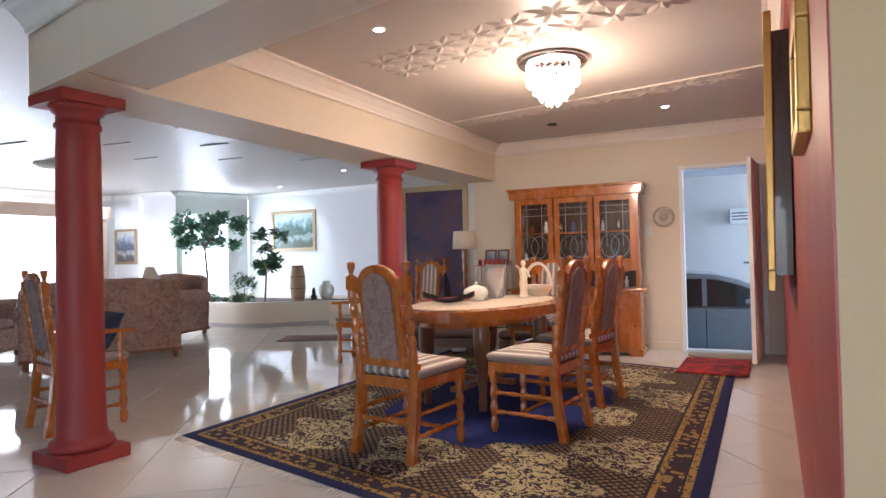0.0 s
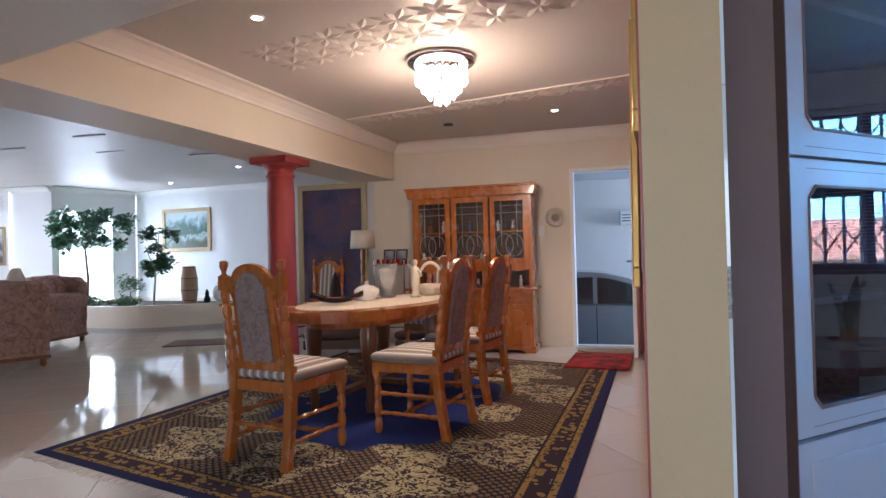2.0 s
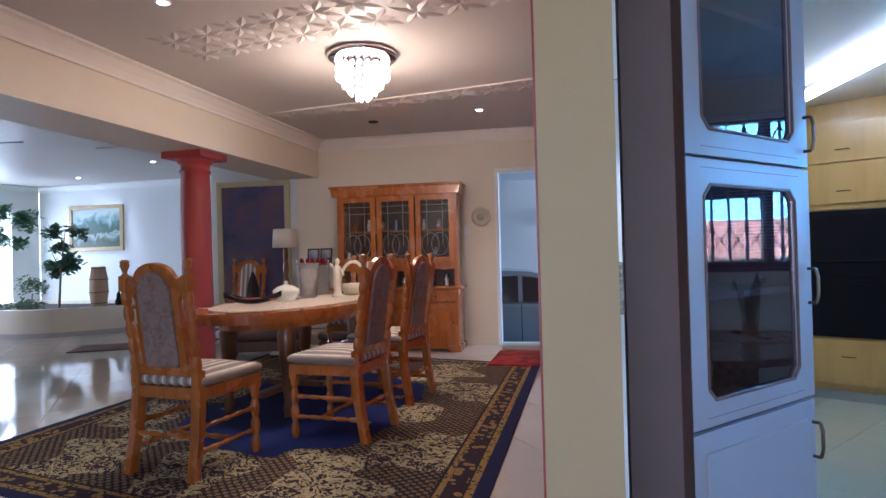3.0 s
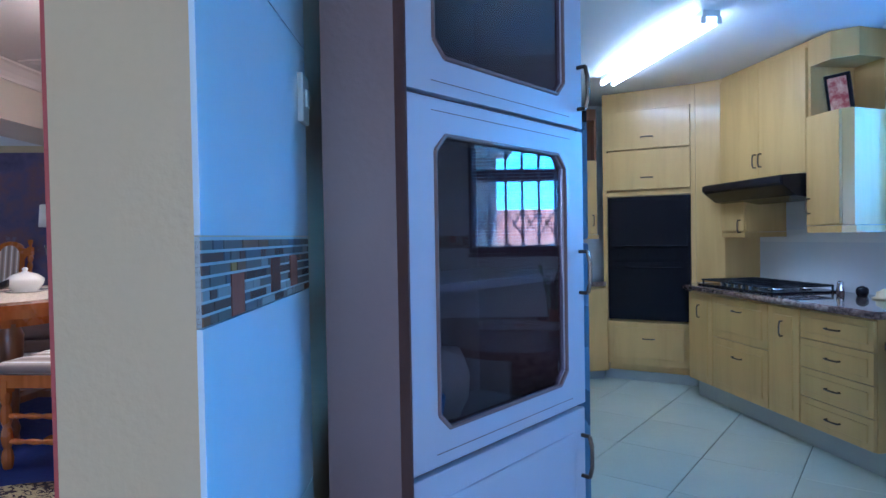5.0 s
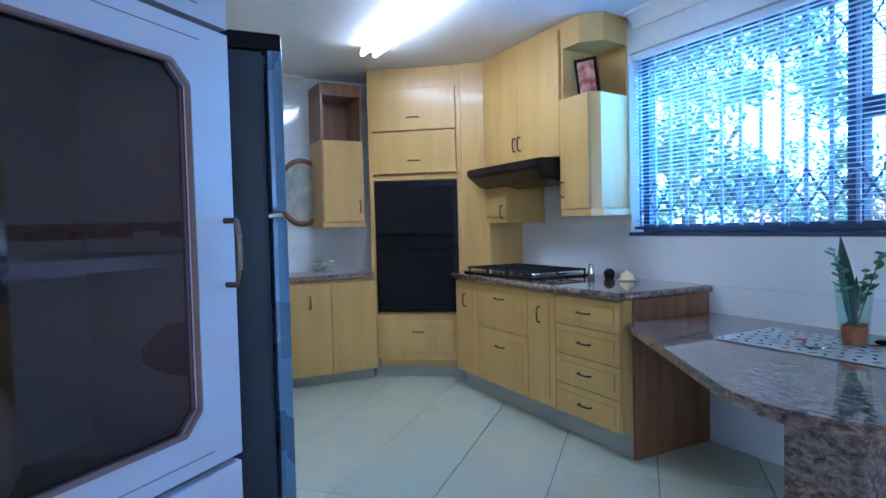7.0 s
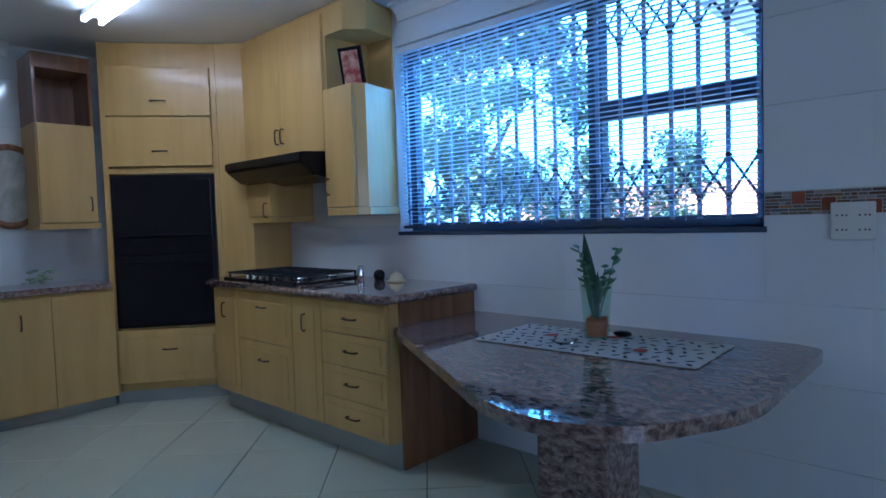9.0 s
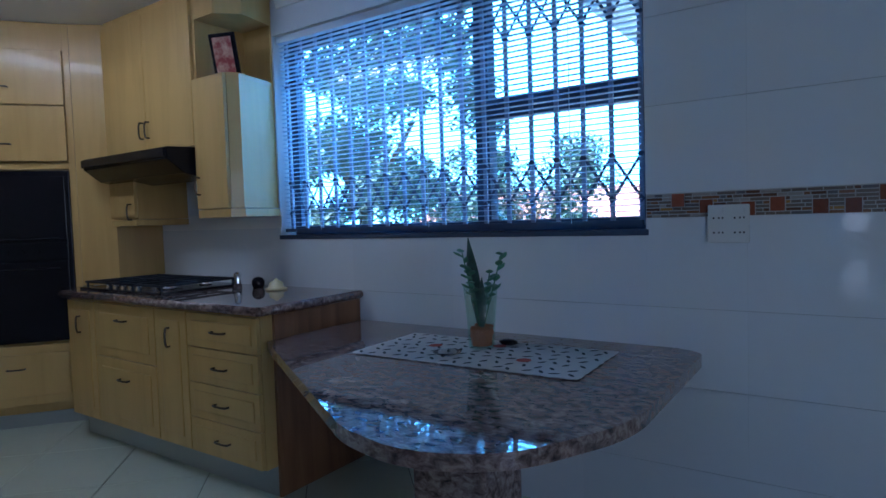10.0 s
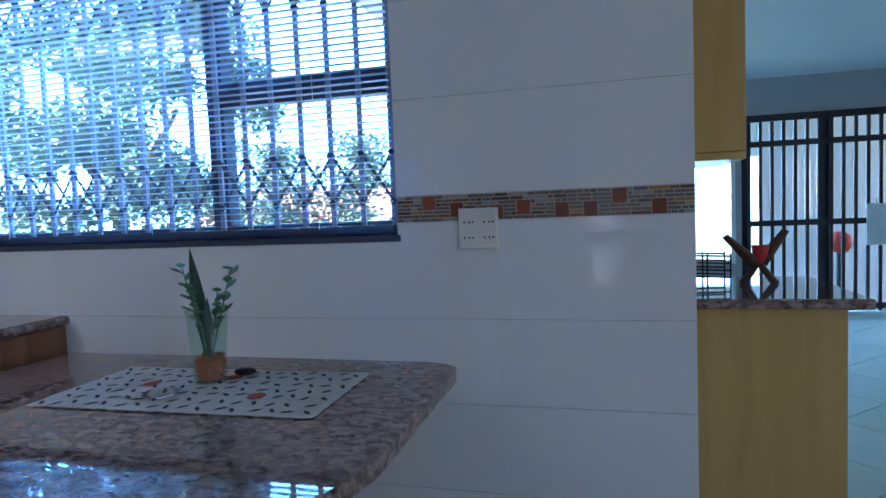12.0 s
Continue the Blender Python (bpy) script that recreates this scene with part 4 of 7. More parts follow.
r = bmesh.ops.extrude_face_region(bm, geom=bm.faces[:])
bmesh.ops.translate(bm, vec=(0, 0, 0.002), verts=[v for v in r["geom"] if isinstance(v, bmesh.types.BMVert)])
part("cloth", bm, DOT, run)
PRINT, RINGRED = material("dark_green_print", (0.035, 0.045, 0.04), 0.9), material("red_print_ring", (0.45, 0.09, 0.06), 0.9)
rnd = random.Random(12)
leaf_me = None
for i in range(17):
    for j in range(7):
        x, y = -0.175 + 0.058 * j + rnd.uniform(-0.010, 0.010), -0.415 + 0.052 * i + (0.026 if j % 2 else 0) + rnd.uniform(-0.010, 0.010)
        if abs(y) > 0.43:
            continue
        if leaf_me is None:
            o = part("printed_leaf", prism([(-0.019, 0), (-0.008, 0.006), (0.008, 0.006), (0.019, 0), (0.008, -0.006), (-0.008, -0.006)], 0.0, 0.0006), PRINT, run)
            leaf_me = o.data
        else:
            o = share("printed_leaf", leaf_me, run, Matrix())
        o.matrix_basis = pose(x, y, 0.0046, 0, 0, 40 + 95 * ((i + j) % 2) + rnd.uniform(-20, 20))
for x, y in ((-0.06, -0.20), (0.02, 0.21), (0.11, -0.02)):
    part("printed_ring", lathe([(0.020, 0), (0.026, 0), (0.026, 0.0006), (0.020, 0.0006)], 18, at=(x, y, 0.0054)), RINGRED, run)
vase = thing("vase_with_plant", pose(3.82, 4.02, 0.756), "clear glass vase with orange stones and green succulent stems", "vase")
part("vase", lathe([(0.048, 0.0), (0.05, 0.004), (0.054, 0.10), (0.066, 0.235), (0.064, 0.235), (0.051, 0.10), (0.046, 0.008)], 28), THIN, vase, smooth=True)
rnd = random.Random(3)
bm = lathe([(0.038, 0.010), (0.041, 0.04), (0.043, 0.072), (0.02, 0.078)], 16)
for k in range(90):
    a, r = rnd.uniform(0, 6.28), 0.042 * math.sqrt(rnd.random())
    ball((r * math.cos(a), r * math.sin(a), 0.016 + 0.070 * rnd.random()), rnd.uniform(0.006, 0.010), bm, (1, 0.8, 0.7), 1)
tagged(part("stones", bm, TERRA, vase, "orange stones"), kind="stuff")


def blade(bm, root, tip, side, w, fold, n=8):
    """One pointed leaf from root to tip, folded along its middle."""
    root, tip, side = Vector(root), Vector(tip), Vector(side).normalized()
    up = (tip - root).cross(side).normalized() * fold
    rows = []
    for i in range(n + 1):
        u = i / n
        h = w * max(0.02, math.sin(math.pi * (0.12 + 0.88 * u) ** 1.15))
        p = root.lerp(tip, u)
        rows.append((bm.verts.new(p + side * h), bm.verts.new(p + up * h), bm.verts.new(p - side * h)))
    for q0, q1 in zip(rows, rows[1:]):
        bm.faces.new((q0[0], q0[1], q1[1], q1[0])), bm.faces.new((q0[1], q0[2], q1[2], q1[1]))
    return bm


SWORD = material("blue_green_leaf", (0.045, 0.10, 0.085), 0.35, vary=0.4, scale=25, fine=60, bump=0.01)
for tip, w in (((0.01, 0.055, 0.42), 0.041), ((-0.02, -0.02, 0.27), 0.026)):
    part("sword_leaf", blade(bmesh.new(), (0, 0, 0.05), tip, (0.35, 1, 0.2), w, 0.35), SWORD, vase, "broad dark blue-green sword leaf", smooth=True)
rnd = random.Random(17)
for a, L, tilt in ((1.75, 0.31, 13), (-1.45, 0.30, 17), (2.3, 0.24, 9), (-1.1, 0.23, 9)):
    tip = Vector((math.cos(a) * math.sin(radians(tilt)) * L, math.sin(a) * math.sin(radians(tilt)) * L, 0.05 + L))
    sprig = part("sprig", rod((0, 0, 0.05), tip, 0.004, 6, r2=0.002), LEAF, vase)
    lf = bmesh.new()
    for i in range(9):
        c = Vector((0, 0, 0.05)).lerp(tip, 0.48 + 0.52 * i / 8)
        b = a + (1.3 if i % 2 else -1.3) + rnd.uniform(-0.4, 0.4)
        out = Vector((math.cos(b), math.sin(b), rnd.uniform(0.1, 0.7)))
        blade(lf, c, c + out.normalized() * rnd.uniform(0.042, 0.062), (-math.sin(b), math.cos(b), 0), 0.015, 0.4, 5)
    part("leaves", lf, LEAF, sprig, smooth=True)
sa = thing("glass_saucer", pose(3.66, 4.07, 0.756), "small clear glass saucer on the runner", "saucer")
part("dish", lathe([(0.03, 0), (0.035, 0.003), (0.052, 0.012), (0.05, 0.013), (0.03, 0.005)], 24), GLASS, sa, smooth=True)
peb = thing("dark_pebble", pose(3.90, 3.95, 0.756), "small dark stone beside the vase", "stone")
part("stone", ball((0, 0, 0.012), 0.028, squash=(1, 1.4, 0.45)), BLACK, peb, smooth=True)

# socket on the wall
so = thing("wall_socket", pose(KX - 0.010, 3.213, 1.198), "white double socket plate on the tiled wall", "socket")
part("plate", box(-0.012, 0, -0.066, 0.066, -0.066, 0.066), PORC, so, bevel=0.006)
for dy, dz in ((-0.033, 0.02), (0.033, 0.02), (-0.033, -0.03), (0.033, -0.03)):
    part("pin_holes", box(-0.0135, -0.011, dy - 0.006, dy - 0.001, dz - 0.003, dz + 0.003, box(-0.0135, -0.011, dy + 0.010, dy + 0.015, dz - 0.003, dz + 0.003, box(-0.0135, -0.011, dy - 0.018, dy - 0.013, dz - 0.003, dz + 0.003))), BLACK, so)
for y0 in (-0.05, 0.016):
    part("rocker", box(-0.017, -0.011, y0, y0 + 0.034, 0.035, 0.055), PORC, so, bevel=0.001)
# ceiling tube light
tl = thing("tube_lamp", pose(2.90, 6.0, KZ), "twin fluorescent tube lamp on the kitchen ceiling", "ceiling lamp")
part("batten", box(-0.05, 0.05, -0.68, 0.68, -0.035, -0.001), WHITE, tl)
for x in (-0.045, 0.045):
    part("tube", rod((x, -0.66, -0.055), (x, 0.66, -0.055), 0.016, 12), TUBE, tl, "lit fluorescent tube")
    for y in (-0.67, 0.67):
        part("tube_holder", box(x - 0.014, x + 0.014, y - 0.008, y + 0.008, -0.072, -0.034), WHITE, tl)

# breakfast counter past the tiled wall
pc = thing("peninsula_counter", pose(0, 0, 0), "pale maple counter with a dark granite top", "counter")
part("body", box(4.62, 5.2, 1.99, 2.75, K, 0.86), MAPLE, pc, bevel=0.003)
part("worktop", box(4.55, 5.24, 1.93, 2.80, 0.862, 0.90), GRAN, pc, bevel=0.008)
hu = thing("hanging_cabinet", pose(0, 0, 0), "pale maple hanging cabinet above the counter", "cabinet")
part("body", box(4.60, 5.1, 2.325, 2.80, 1.43, KZ - 0.004), MAPLE, hu, bevel=0.003)
part("side_panel", box(4.58, 4.598, 2.325, 2.80, 1.43, KZ - 0.004), MAPLE, hu, bevel=0.002)
part("bottom_board", box(4.58, 5.1, 2.325, 2.80, 1.40, 1.428), MAPLE, hu, bevel=0.003)
fig = thing("wooden_figure", pose(4.98, 2.19, 0.9, 0, 0, 97) @ Matrix.Diagonal((1.0, 1.0, 0.85, 1)), "dark carved wooden bird figure with a red cup", "figure")
bm = bmesh.new()
for a, b, r0, r1 in (((-0.06, 0, 0), (0.02, 0, 0.12), 0.018, 0.012), ((0.07, 0, 0), (0.0, 0, 0.12), 0.018, 0.012), ((0.0, 0, 0.10), (-0.10, 0, 0.26), 0.03, 0.016), ((0.02, 0, 0.10), (0.14, 0, 0.24), 0.028, 0.014)):
    rod(a, b, r0, 8, bm, r1)
part("carving", bm, DARKWOOD, fig)
part("cup", lathe([(0.028, 0.105), (0.034, 0.19), (0.030, 0.19), (0.026, 0.12)], 16), material("red_plastic", (0.55, 0.02, 0.02), 0.35), fig, "red cup")
gk = thing("wire_rack", pose(5.0, 2.45, 0.9), "dark wire rack on the counter", "rack")
for x in (-0.05, 0.08):
    for z in (0.03, 0.06, 0.09, 0.12):
        part("wire", rod((x, -0.14, z), (x, 0.14, z + 0.01), 0.004, 6), IRON, gk)
    for y in (-0.14, -0.05, 0.05, 0.14):
        part("upright", rod((x, y, 0), (x, y, 0.13), 0.004, 6), IRON, gk)
# barred sliding door and outside window
sd = thing("door_2", pose(9.3, 0, 0), "black framed sliding glass door with a closed barred gate", "door", kind="structure")
D0, D1 = 1.38, -1.60
for b in (box(0.0, 0.06, D1, D0, 2.05, 2.12), box(0.0, 0.06, D1, D0, 0.0, 0.05), box(0.0, 0.06, D0 - 0.06, D0, 0.05, 2.05), box(0.0, 0.06, 0.55, 0.63, 0.05, 2.05), box(0.0, 0.06, D1, D1 + 0.06, 0.05, 2.05)):
    part("door_frame", b, IRON, sd)
gp = part("pane", box(0.03, 0.036, D1 + 0.06, D0 - 0.06, 0.05, 2.05), GLASS, sd)
gp.visible_shadow = False
gate = thing("barred_gate", pose(9.24, 0, 0), "black barred sliding security gate in front of the glass door", "gate")
me = None
for i in range(26):
    y = 1.32 - 0.11 * i
    if me is None:
        o = part("bar", box(-0.012, 0.012, -0.016, 0.016, 0.06, 2.04), IRON, gate)
        me = o.data
    else:
        o = share("bar", me, gate, Matrix())
    o.location = (0, y, 0)
for z in (0.08, 0.95, 1.78):
    part("rail", box(-0.015, 0.015, D1 + 0.05, D0 - 0.06, z, z + 0.06), IRON, gate)
# white board with hooks added in place of a bright spot behind the bars
nb = thing("notice_board", pose(9.215, 0.03, 0.94), "plain white board added for a bright spot at the barred gate", "notice board")
part("board", box(-0.006, 0.006, -0.21, 0.21, -0.21, 0.21), WHITE, nb, bevel=0.003)
for y in (-0.12, 0.12):
    part("hook", rod((0, y, 0.20), (0.014, y, 0.26), 0.004, 6), IRON, nb)
win2 = thing("window_2", pose(9.3, 0, 0), "bright window above the counter", "window", kind="structure")
for b in (box(0.0, 0.05, 1.44, 3.36, 0.55, 0.59), box(0.0, 0.05, 1.44, 3.36, 1.64, 1.68), box(0.0, 0.05, 1.44, 1.48, 0.59, 1.64)):
    part("window_frame", b, WHITE, win2)

# ---- dining room ----
STRIPE = bpy.data.materials.new("striped_seat_fabric")
STRIPE.use_nodes = True
nt = STRIPE.node_tree
co, sx, wv, rp = nt.nodes.new("ShaderNodeTexCoord"), nt.nodes.new("ShaderNodeSeparateXYZ"), nt.nodes.new("ShaderNodeTexWave"), nt.nodes.new("ShaderNodeValToRGB")
wv.bands_direction = "X"
wv.inputs["Scale"].default_value, wv.inputs["Distortion"].default_value = 5.2, 0.0
for e, (p, c) in zip([rp.color_ramp.elements[0], rp.color_ramp.elements[1], *(rp.color_ramp.elements.new(0.5) for _ in range(2))], ((0.10, (0.27, 0.21, 0.18)), (0.18, (0.54, 0.46, 0.37)), (0.88, (0.60, 0.52, 0.42)), (0.93, (0.34, 0.27, 0.22)))):
    e.position, e.color = p, (*c, 1)
nt.links.new(co.outputs["Object"], wv.inputs[0]), nt.links.new(wv.outputs[0], rp.inputs[0]), nt.links.new(rp.outputs[0], nt.nodes["Principled BSDF"].inputs["Base Color"])
nt.nodes["Principled BSDF"].inputs["Roughness"].default_value = 0.85


def chair(name, m, label, arms=False, group="dining chairs"):
    """High-backed oak chair, seat towards local +y."""
    c = thing(name, m, label, "chair", group)
    for s in (-1, 1):
        bm = bmesh.new()
        pts = [(s * 0.205, -0.275, 0.0), (s * 0.20, -0.235, 0.22), (s * 0.198, -0.215, 0.44)]
        for a, b, r in zip(pts, pts[1:], (0.024, 0.026)):
            q = (Vector(b) - Vector(a))
            bmesh.ops.create_cube(bm, size=1, matrix=Matrix.Translation((Vector(a) + Vector(b)) / 2) @ q.to_track_quat("Z", "Y").to_matrix().to_4x4() @ Matrix.Diagonal((r * 2, r * 2, q.length + 0.012, 1)))
        part("leg", bm, OAK, c, bevel=0.004)
        post = turned((s * 0.198, -0.215, 0.44), (s * 0.205, -0.285, 0.94), 0.027, 6)
        box(s * 0.205 - 0.024, s * 0.205 + 0.024, -0.305, -0.262, 0.93, 1.01, post)
        box(s * 0.20 - 0.024, s * 0.20 + 0.024, -0.245, -0.20, 0.44, 0.53, post)
        part("back_post", post, OAK, c, smooth=False)
        part("finial", lathe([(0.022, 1.01), (0.012, 1.022), (0.014, 1.035), (0.024, 1.06), (0.022, 1.075), (0.026, 1.083), (0.012, 1.092)], 12, at=(s * 0.205, -0.285, 0)), OAK, c, smooth=True)
        part("leg", turned((s * 0.205, 0.195, 0.0), (s * 0.205, 0.195, 0.40), 0.026, 4, bm=box(s * 0.205 - 0.024, s * 0.205 + 0.024, 0.171, 0.219, 0.36, 0.42)), OAK, c)
        for z in (0.13, 0.25):
            part("stretcher", turned((s * 0.203, -0.245, z), (s * 0.205, 0.195, z), 0.015, 5), OAK, c)
        if arms:
            arm = bmesh.new()
            for k in range(5):
                y0, y1 = -0.25 + 0.10 * k, -0.15 + 0.10 * k
                box(s * (0.215 + 0.008 * k) - 0.028, s * (0.215 + 0.008 * k) + 0.028, y0, y1, 0.655 - 0.004 * k, 0.685 - 0.004 * k, arm)
            part("armrest", arm, OAK, c)
            part("arm_support", turned((s * 0.225, 0.17, 0.42), (s * 0.24, 0.17, 0.655), 0.02, 3), OAK, c)
    part("stretcher", turned((-0.2, 0.02, 0.13), (0.2, 0.02, 0.13), 0.015, 5), OAK, c)
    part("stretcher", turned((-0.2, -0.235, 0.20), (0.2, -0.235, 0.20), 0.015, 5), OAK, c)
    seat = bmesh.new()
    for x0, x1, y0, y1 in ((-0.225, 0.225, 0.175, 0.22), (-0.225, 0.225, -0.235, -0.19), (-0.225, -0.18, -0.19, 0.175), (0.18, 0.225, -0.19, 0.175)):
        box(x0, x1, y0, y1, 0.385, 0.445, seat)
    part("seat_frame", seat, OAK, c)
    part("seat_cushion", cushion(0.47, 0.45, 0.10, 0.45, at=(0, 0.0, 0.475)), STRIPE, c, "striped beige seat pad", smooth=True)
    tilt = Matrix.Translation((0, -0.218, 0.50)) @ Matrix.Rotation(radians(8), 4, "X")
    n = 14
    half = [(0.19, 0.0), (0.19, 0.052), (0.148, 0.060), (0.142, 0.385), (0.156, 0.415), (0.192, 0.426), (0.192, 0.502), (0.172, 0.510), (0.152, 0.500)]
    crest = [(0.134 * math.cos(math.pi * k / n), 0.496 + 0.084 * math.sin(math.pi * k / n)) for k in range(1, n)]
    arch = half + crest + [(-x, z) for x, z in reversed(half)]
    fr = upright(arch, -0.014, 0.014)
    bmesh.ops.transform(fr, matrix=tilt, verts=fr.verts)
    part("back_frame", fr, OAK, c, bevel=0.004)
    inner = [(-0.105, 0.05), (0.105, 0.05)] + [(0.105 * math.cos(math.pi * k / n), 0.42 + 0.115 * math.sin(math.pi * k / n)) for k in range(n + 1)]
    for yy, mt in ((-0.028, DAMASK), (0.012, STRIPE)):
        pd = upright(inner, yy, yy + 0.016)
        bmesh.ops.transform(pd, matrix=tilt, verts=pd.verts)
        part("back_pad", pd, mt, c, "grey damask back panel" if mt is DAMASK else "striped front back pad", bevel=0.005)
    return c


ch = chair("dining_chair", pose(-1.03, 4.96, F + 0.008, 0, 0, -15.4), "oak dining chair with grey damask back and striped seat")
for x, y, r in ((-0.407, 5.513, 76.4), (-0.27, 6.40, 73.3), (-2.60, 8.86, 172), (-0.78, 7.55, 165)):
    copy_thing(ch, pose(x, y, F + 0.008, 0, 0, r))
carver = chair("carver_chair", pose(-3.50, 4.78, F, 0, 0, -20), "oak armchair with striped seat and turned posts", True, "carver chairs")
copy_thing(carver, pose(-2.78, 7.62, F, 0, 0, 98))
cu = thing("cushion", pose(-3.46, 4.88, F + 0.60, 58, 0, -20), "dark navy cushion leaning in the armchair", "cushion")
part("cover", cushion(0.40, 0.40, 0.14, 0.8), NAVY, cu, smooth=True)

# table
TX, TY, TR = -0.98, 6.36, -13
table = thing("dining_table", pose(TX, TY, F + 0.008, 0, 0, TR), "oval polished oak dining table with turned legs", "table")


def oval(a, b, z0, z1, n=48):
    return prism([(a * math.cos(2 * math.pi * k / n), b * math.sin(2 * math.pi * k / n)) for k in range(n)], z0, z1)


part("tabletop", oval(0.60, 0.98, 0.715, 0.742), OAK, table, bevel=0.010)
part("moulded_edge", oval(0.580, 0.960, 0.668, 0.7145), OAK, table, bevel=0.008)
part("apron", oval(0.40, 0.74, 0.605, 0.6675), OAK, table, bevel=0.004)
for sx_ in (-1, 1):
    for sy_ in (-1, 1):
        part("leg", lathe([(0.03, 0), (0.028, 0.03), (0.036, 0.06), (0.026, 0.10), (0.036, 0.22), (0.034, 0.28), (0.045, 0.30), (0.058, 0.46), (0.064, 0.56), (0.05, 0.60), (0.05, 0.624)], 16, at=(sx_ * 0.24, sy_ * 0.50, 0)), BROWNWOOD, table, smooth=True)
part("stretcher", box(-0.04, 0.04, -0.50, 0.50, 0.11, 0.15, box(-0.24, 0.24, -0.03, 0.03, 0.10, 0.14)), BROWNWOOD, table, bevel=0.006)
LACE = ramp_material("ivory_lace", [(0.40, (0.70, 0.62, 0.50)), (0.60, (0.50, 0.42, 0.33))], 0.9, 40, kind="noise", bump=0.1)
lc = thing("lace_cloth", pose(TX, TY, F + 0.7515, 0, 0, TR), "ivory lace table centre cloth", "table cloth")
part("cloth", oval(0.46, 0.82, 0.0, 0.003, 72), LACE, lc)
TZ = F + 0.755


def turned_thing(name, x, y, z, prof, mat, label, category, n=24):
    t = thing(name, pose(x, y, z), label, category)
    part("body", lathe(prof, n), mat, t, smooth=True)
    return t


bo = thing("boat_bowl", pose(-1.17, 6.0, TZ, 0, 0, 15), "black and red boat-shaped wooden bowl", "bowl")
bm = bmesh.new()
rows = []
for i in range(15):
    u = i / 14 * 2 - 1
    w = 0.085 * math.sqrt(max(0.02, 1 - u * u))
    zz = 0.02 + 0.05 * u * u
    rows.append([bm.verts.new((0.20 * u, w * math.sin(a), zz + 0.035 * (1 - math.cos(a)) - 0.01)) for a in [math.pi / 2 * (k / 4 - 1) for k in range(9)]])
for a, b in zip(rows, rows[1:]):
    for k in range(8):
        bm.faces.new((a[k], a[k + 1], b[k + 1], b[k]))
r = bmesh.ops.extrude_face_region(bm, geom=bm.faces[:])
bmesh.ops.translate(bm, vec=(0, 0, 0.008), verts=[v for v in r["geom"] if isinstance(v, bmesh.types.BMVert)])
part("hull", bm, BLACK, bo, smooth=True)
part("red_rim", cushion(0.33, 0.11, 0.02, 0.3, at=(0, 0, 0.045)), material("red_lacquer", (0.35, 0.02, 0.02), 0.3), bo, "red lacquered inside", smooth=True)
tu = turned_thing("lidded_tureen", -1.09, 6.45, TZ, [(0.06, 0), (0.075, 0.01), (0.10, 0.05), (0.105, 0.075), (0.10, 0.085), (0.07, 0.11), (0.03, 0.122), (0.012, 0.13), (0.018, 0.145), (0.006, 0.155)], PORC, "white porcelain tureen with a lid", "tureen")
part("saucer", lathe([(0.09, -0.002), (0.13, 0.008), (0.13, 0.011), (0.08, 0.004)], 28), PORC, tu, smooth=True)
CUT = material("frosted_cut_glass", (0.90, 0.89, 0.90), 0.16, vary=0.1, scale=25, fine=90, trans=0.85, bump=0.05)
turned_thing("glass_vase", -0.99, 6.70, TZ, [(0.056, 0), (0.070, 0.01), (0.074, 0.06), (0.078, 0.22), (0.094, 0.29), (0.088, 0.29), (0.071, 0.22), (0.062, 0.03)], CUT, "tall frosted cut glass vase on the table", "vase", 12)
st = thing("statue", pose(-0.76, 6.76, TZ, 0, 0, 160), "small ivory standing figure statue on a dark base", "statue")
bm = lathe([(0.05, 0), (0.05, 0.015), (0.035, 0.02), (0.03, 0.06), (0.036, 0.12), (0.03, 0.17), (0.036, 0.22), (0.03, 0.25), (0.012, 0.262), (0.014, 0.275), (0.022, 0.29), (0.02, 0.31), (0.006, 0.322)], 12)
rod((-0.03, 0, 0.235), (-0.07, 0.01, 0.18), 0.011, 6, bm), rod((0.03, 0, 0.235), (0.06, 0.02, 0.28), 0.010, 6, bm)
bmesh.ops.remove_doubles(bm, verts=bm.verts, dist=0.0001)
me_ob = obj("figure_tmp", bm, PLASTER, True)
st_mesh = me_ob.data
bpy.data.objects.remove(me_ob)
bpy.data.objects.remove(st)
st = new("statue", st_mesh)
st.matrix_basis = pose(-0.76, 6.76, TZ, 0, 0, 160)
tagged(st, "small ivory standing figure statue on the table", "statue")
bk = thing("handled_basket", pose(-0.68, 6.98, TZ, 0, 0, 20), "woven ivory basket with a tall arched handle", "basket")
part("bowl", lathe([(0.06, 0), (0.09, 0.02), (0.12, 0.07), (0.125, 0.10), (0.115, 0.10), (0.08, 0.03)], 18), PLASTER, bk)
bm = bmesh.new()
for k in range(10):
    a, b = math.pi * k / 10, math.pi * (k + 1) / 10
    rod((0.115 * math.cos(a), 0, 0.09 + 0.20 * math.sin(a)), (0.115 * math.cos(b), 0, 0.09 + 0.20 * math.sin(b)), 0.014, 6, bm)
part("handle", bm, PLASTER, bk)
sc = thing("carved_shell", pose(-1.36, 6.45, TZ, 0, 0, 30), "dark carved ornament standing on the table", "ornament")
bm = lathe([(0.035, 0), (0.05, 0.03), (0.045, 0.10), (0.03, 0.17), (0.008, 0.23)], 10)
bmesh.ops.transform(bm, matrix=Matrix.Diagonal((1, 0.5, 1, 1)), verts=bm.verts)
part("carving", bm, BLACK, sc)

# rug: pattern in its own plane
RUG = bpy.data.materials.new("oriental_rug")
RUG.use_nodes = True
nt = RUG.node_tree
L = nt.links.new


def nd(kind, **kw):
    n = nt.nodes.new(kind)
    for k, v in kw.items():
        n.inputs[k].default_value = v
    return n


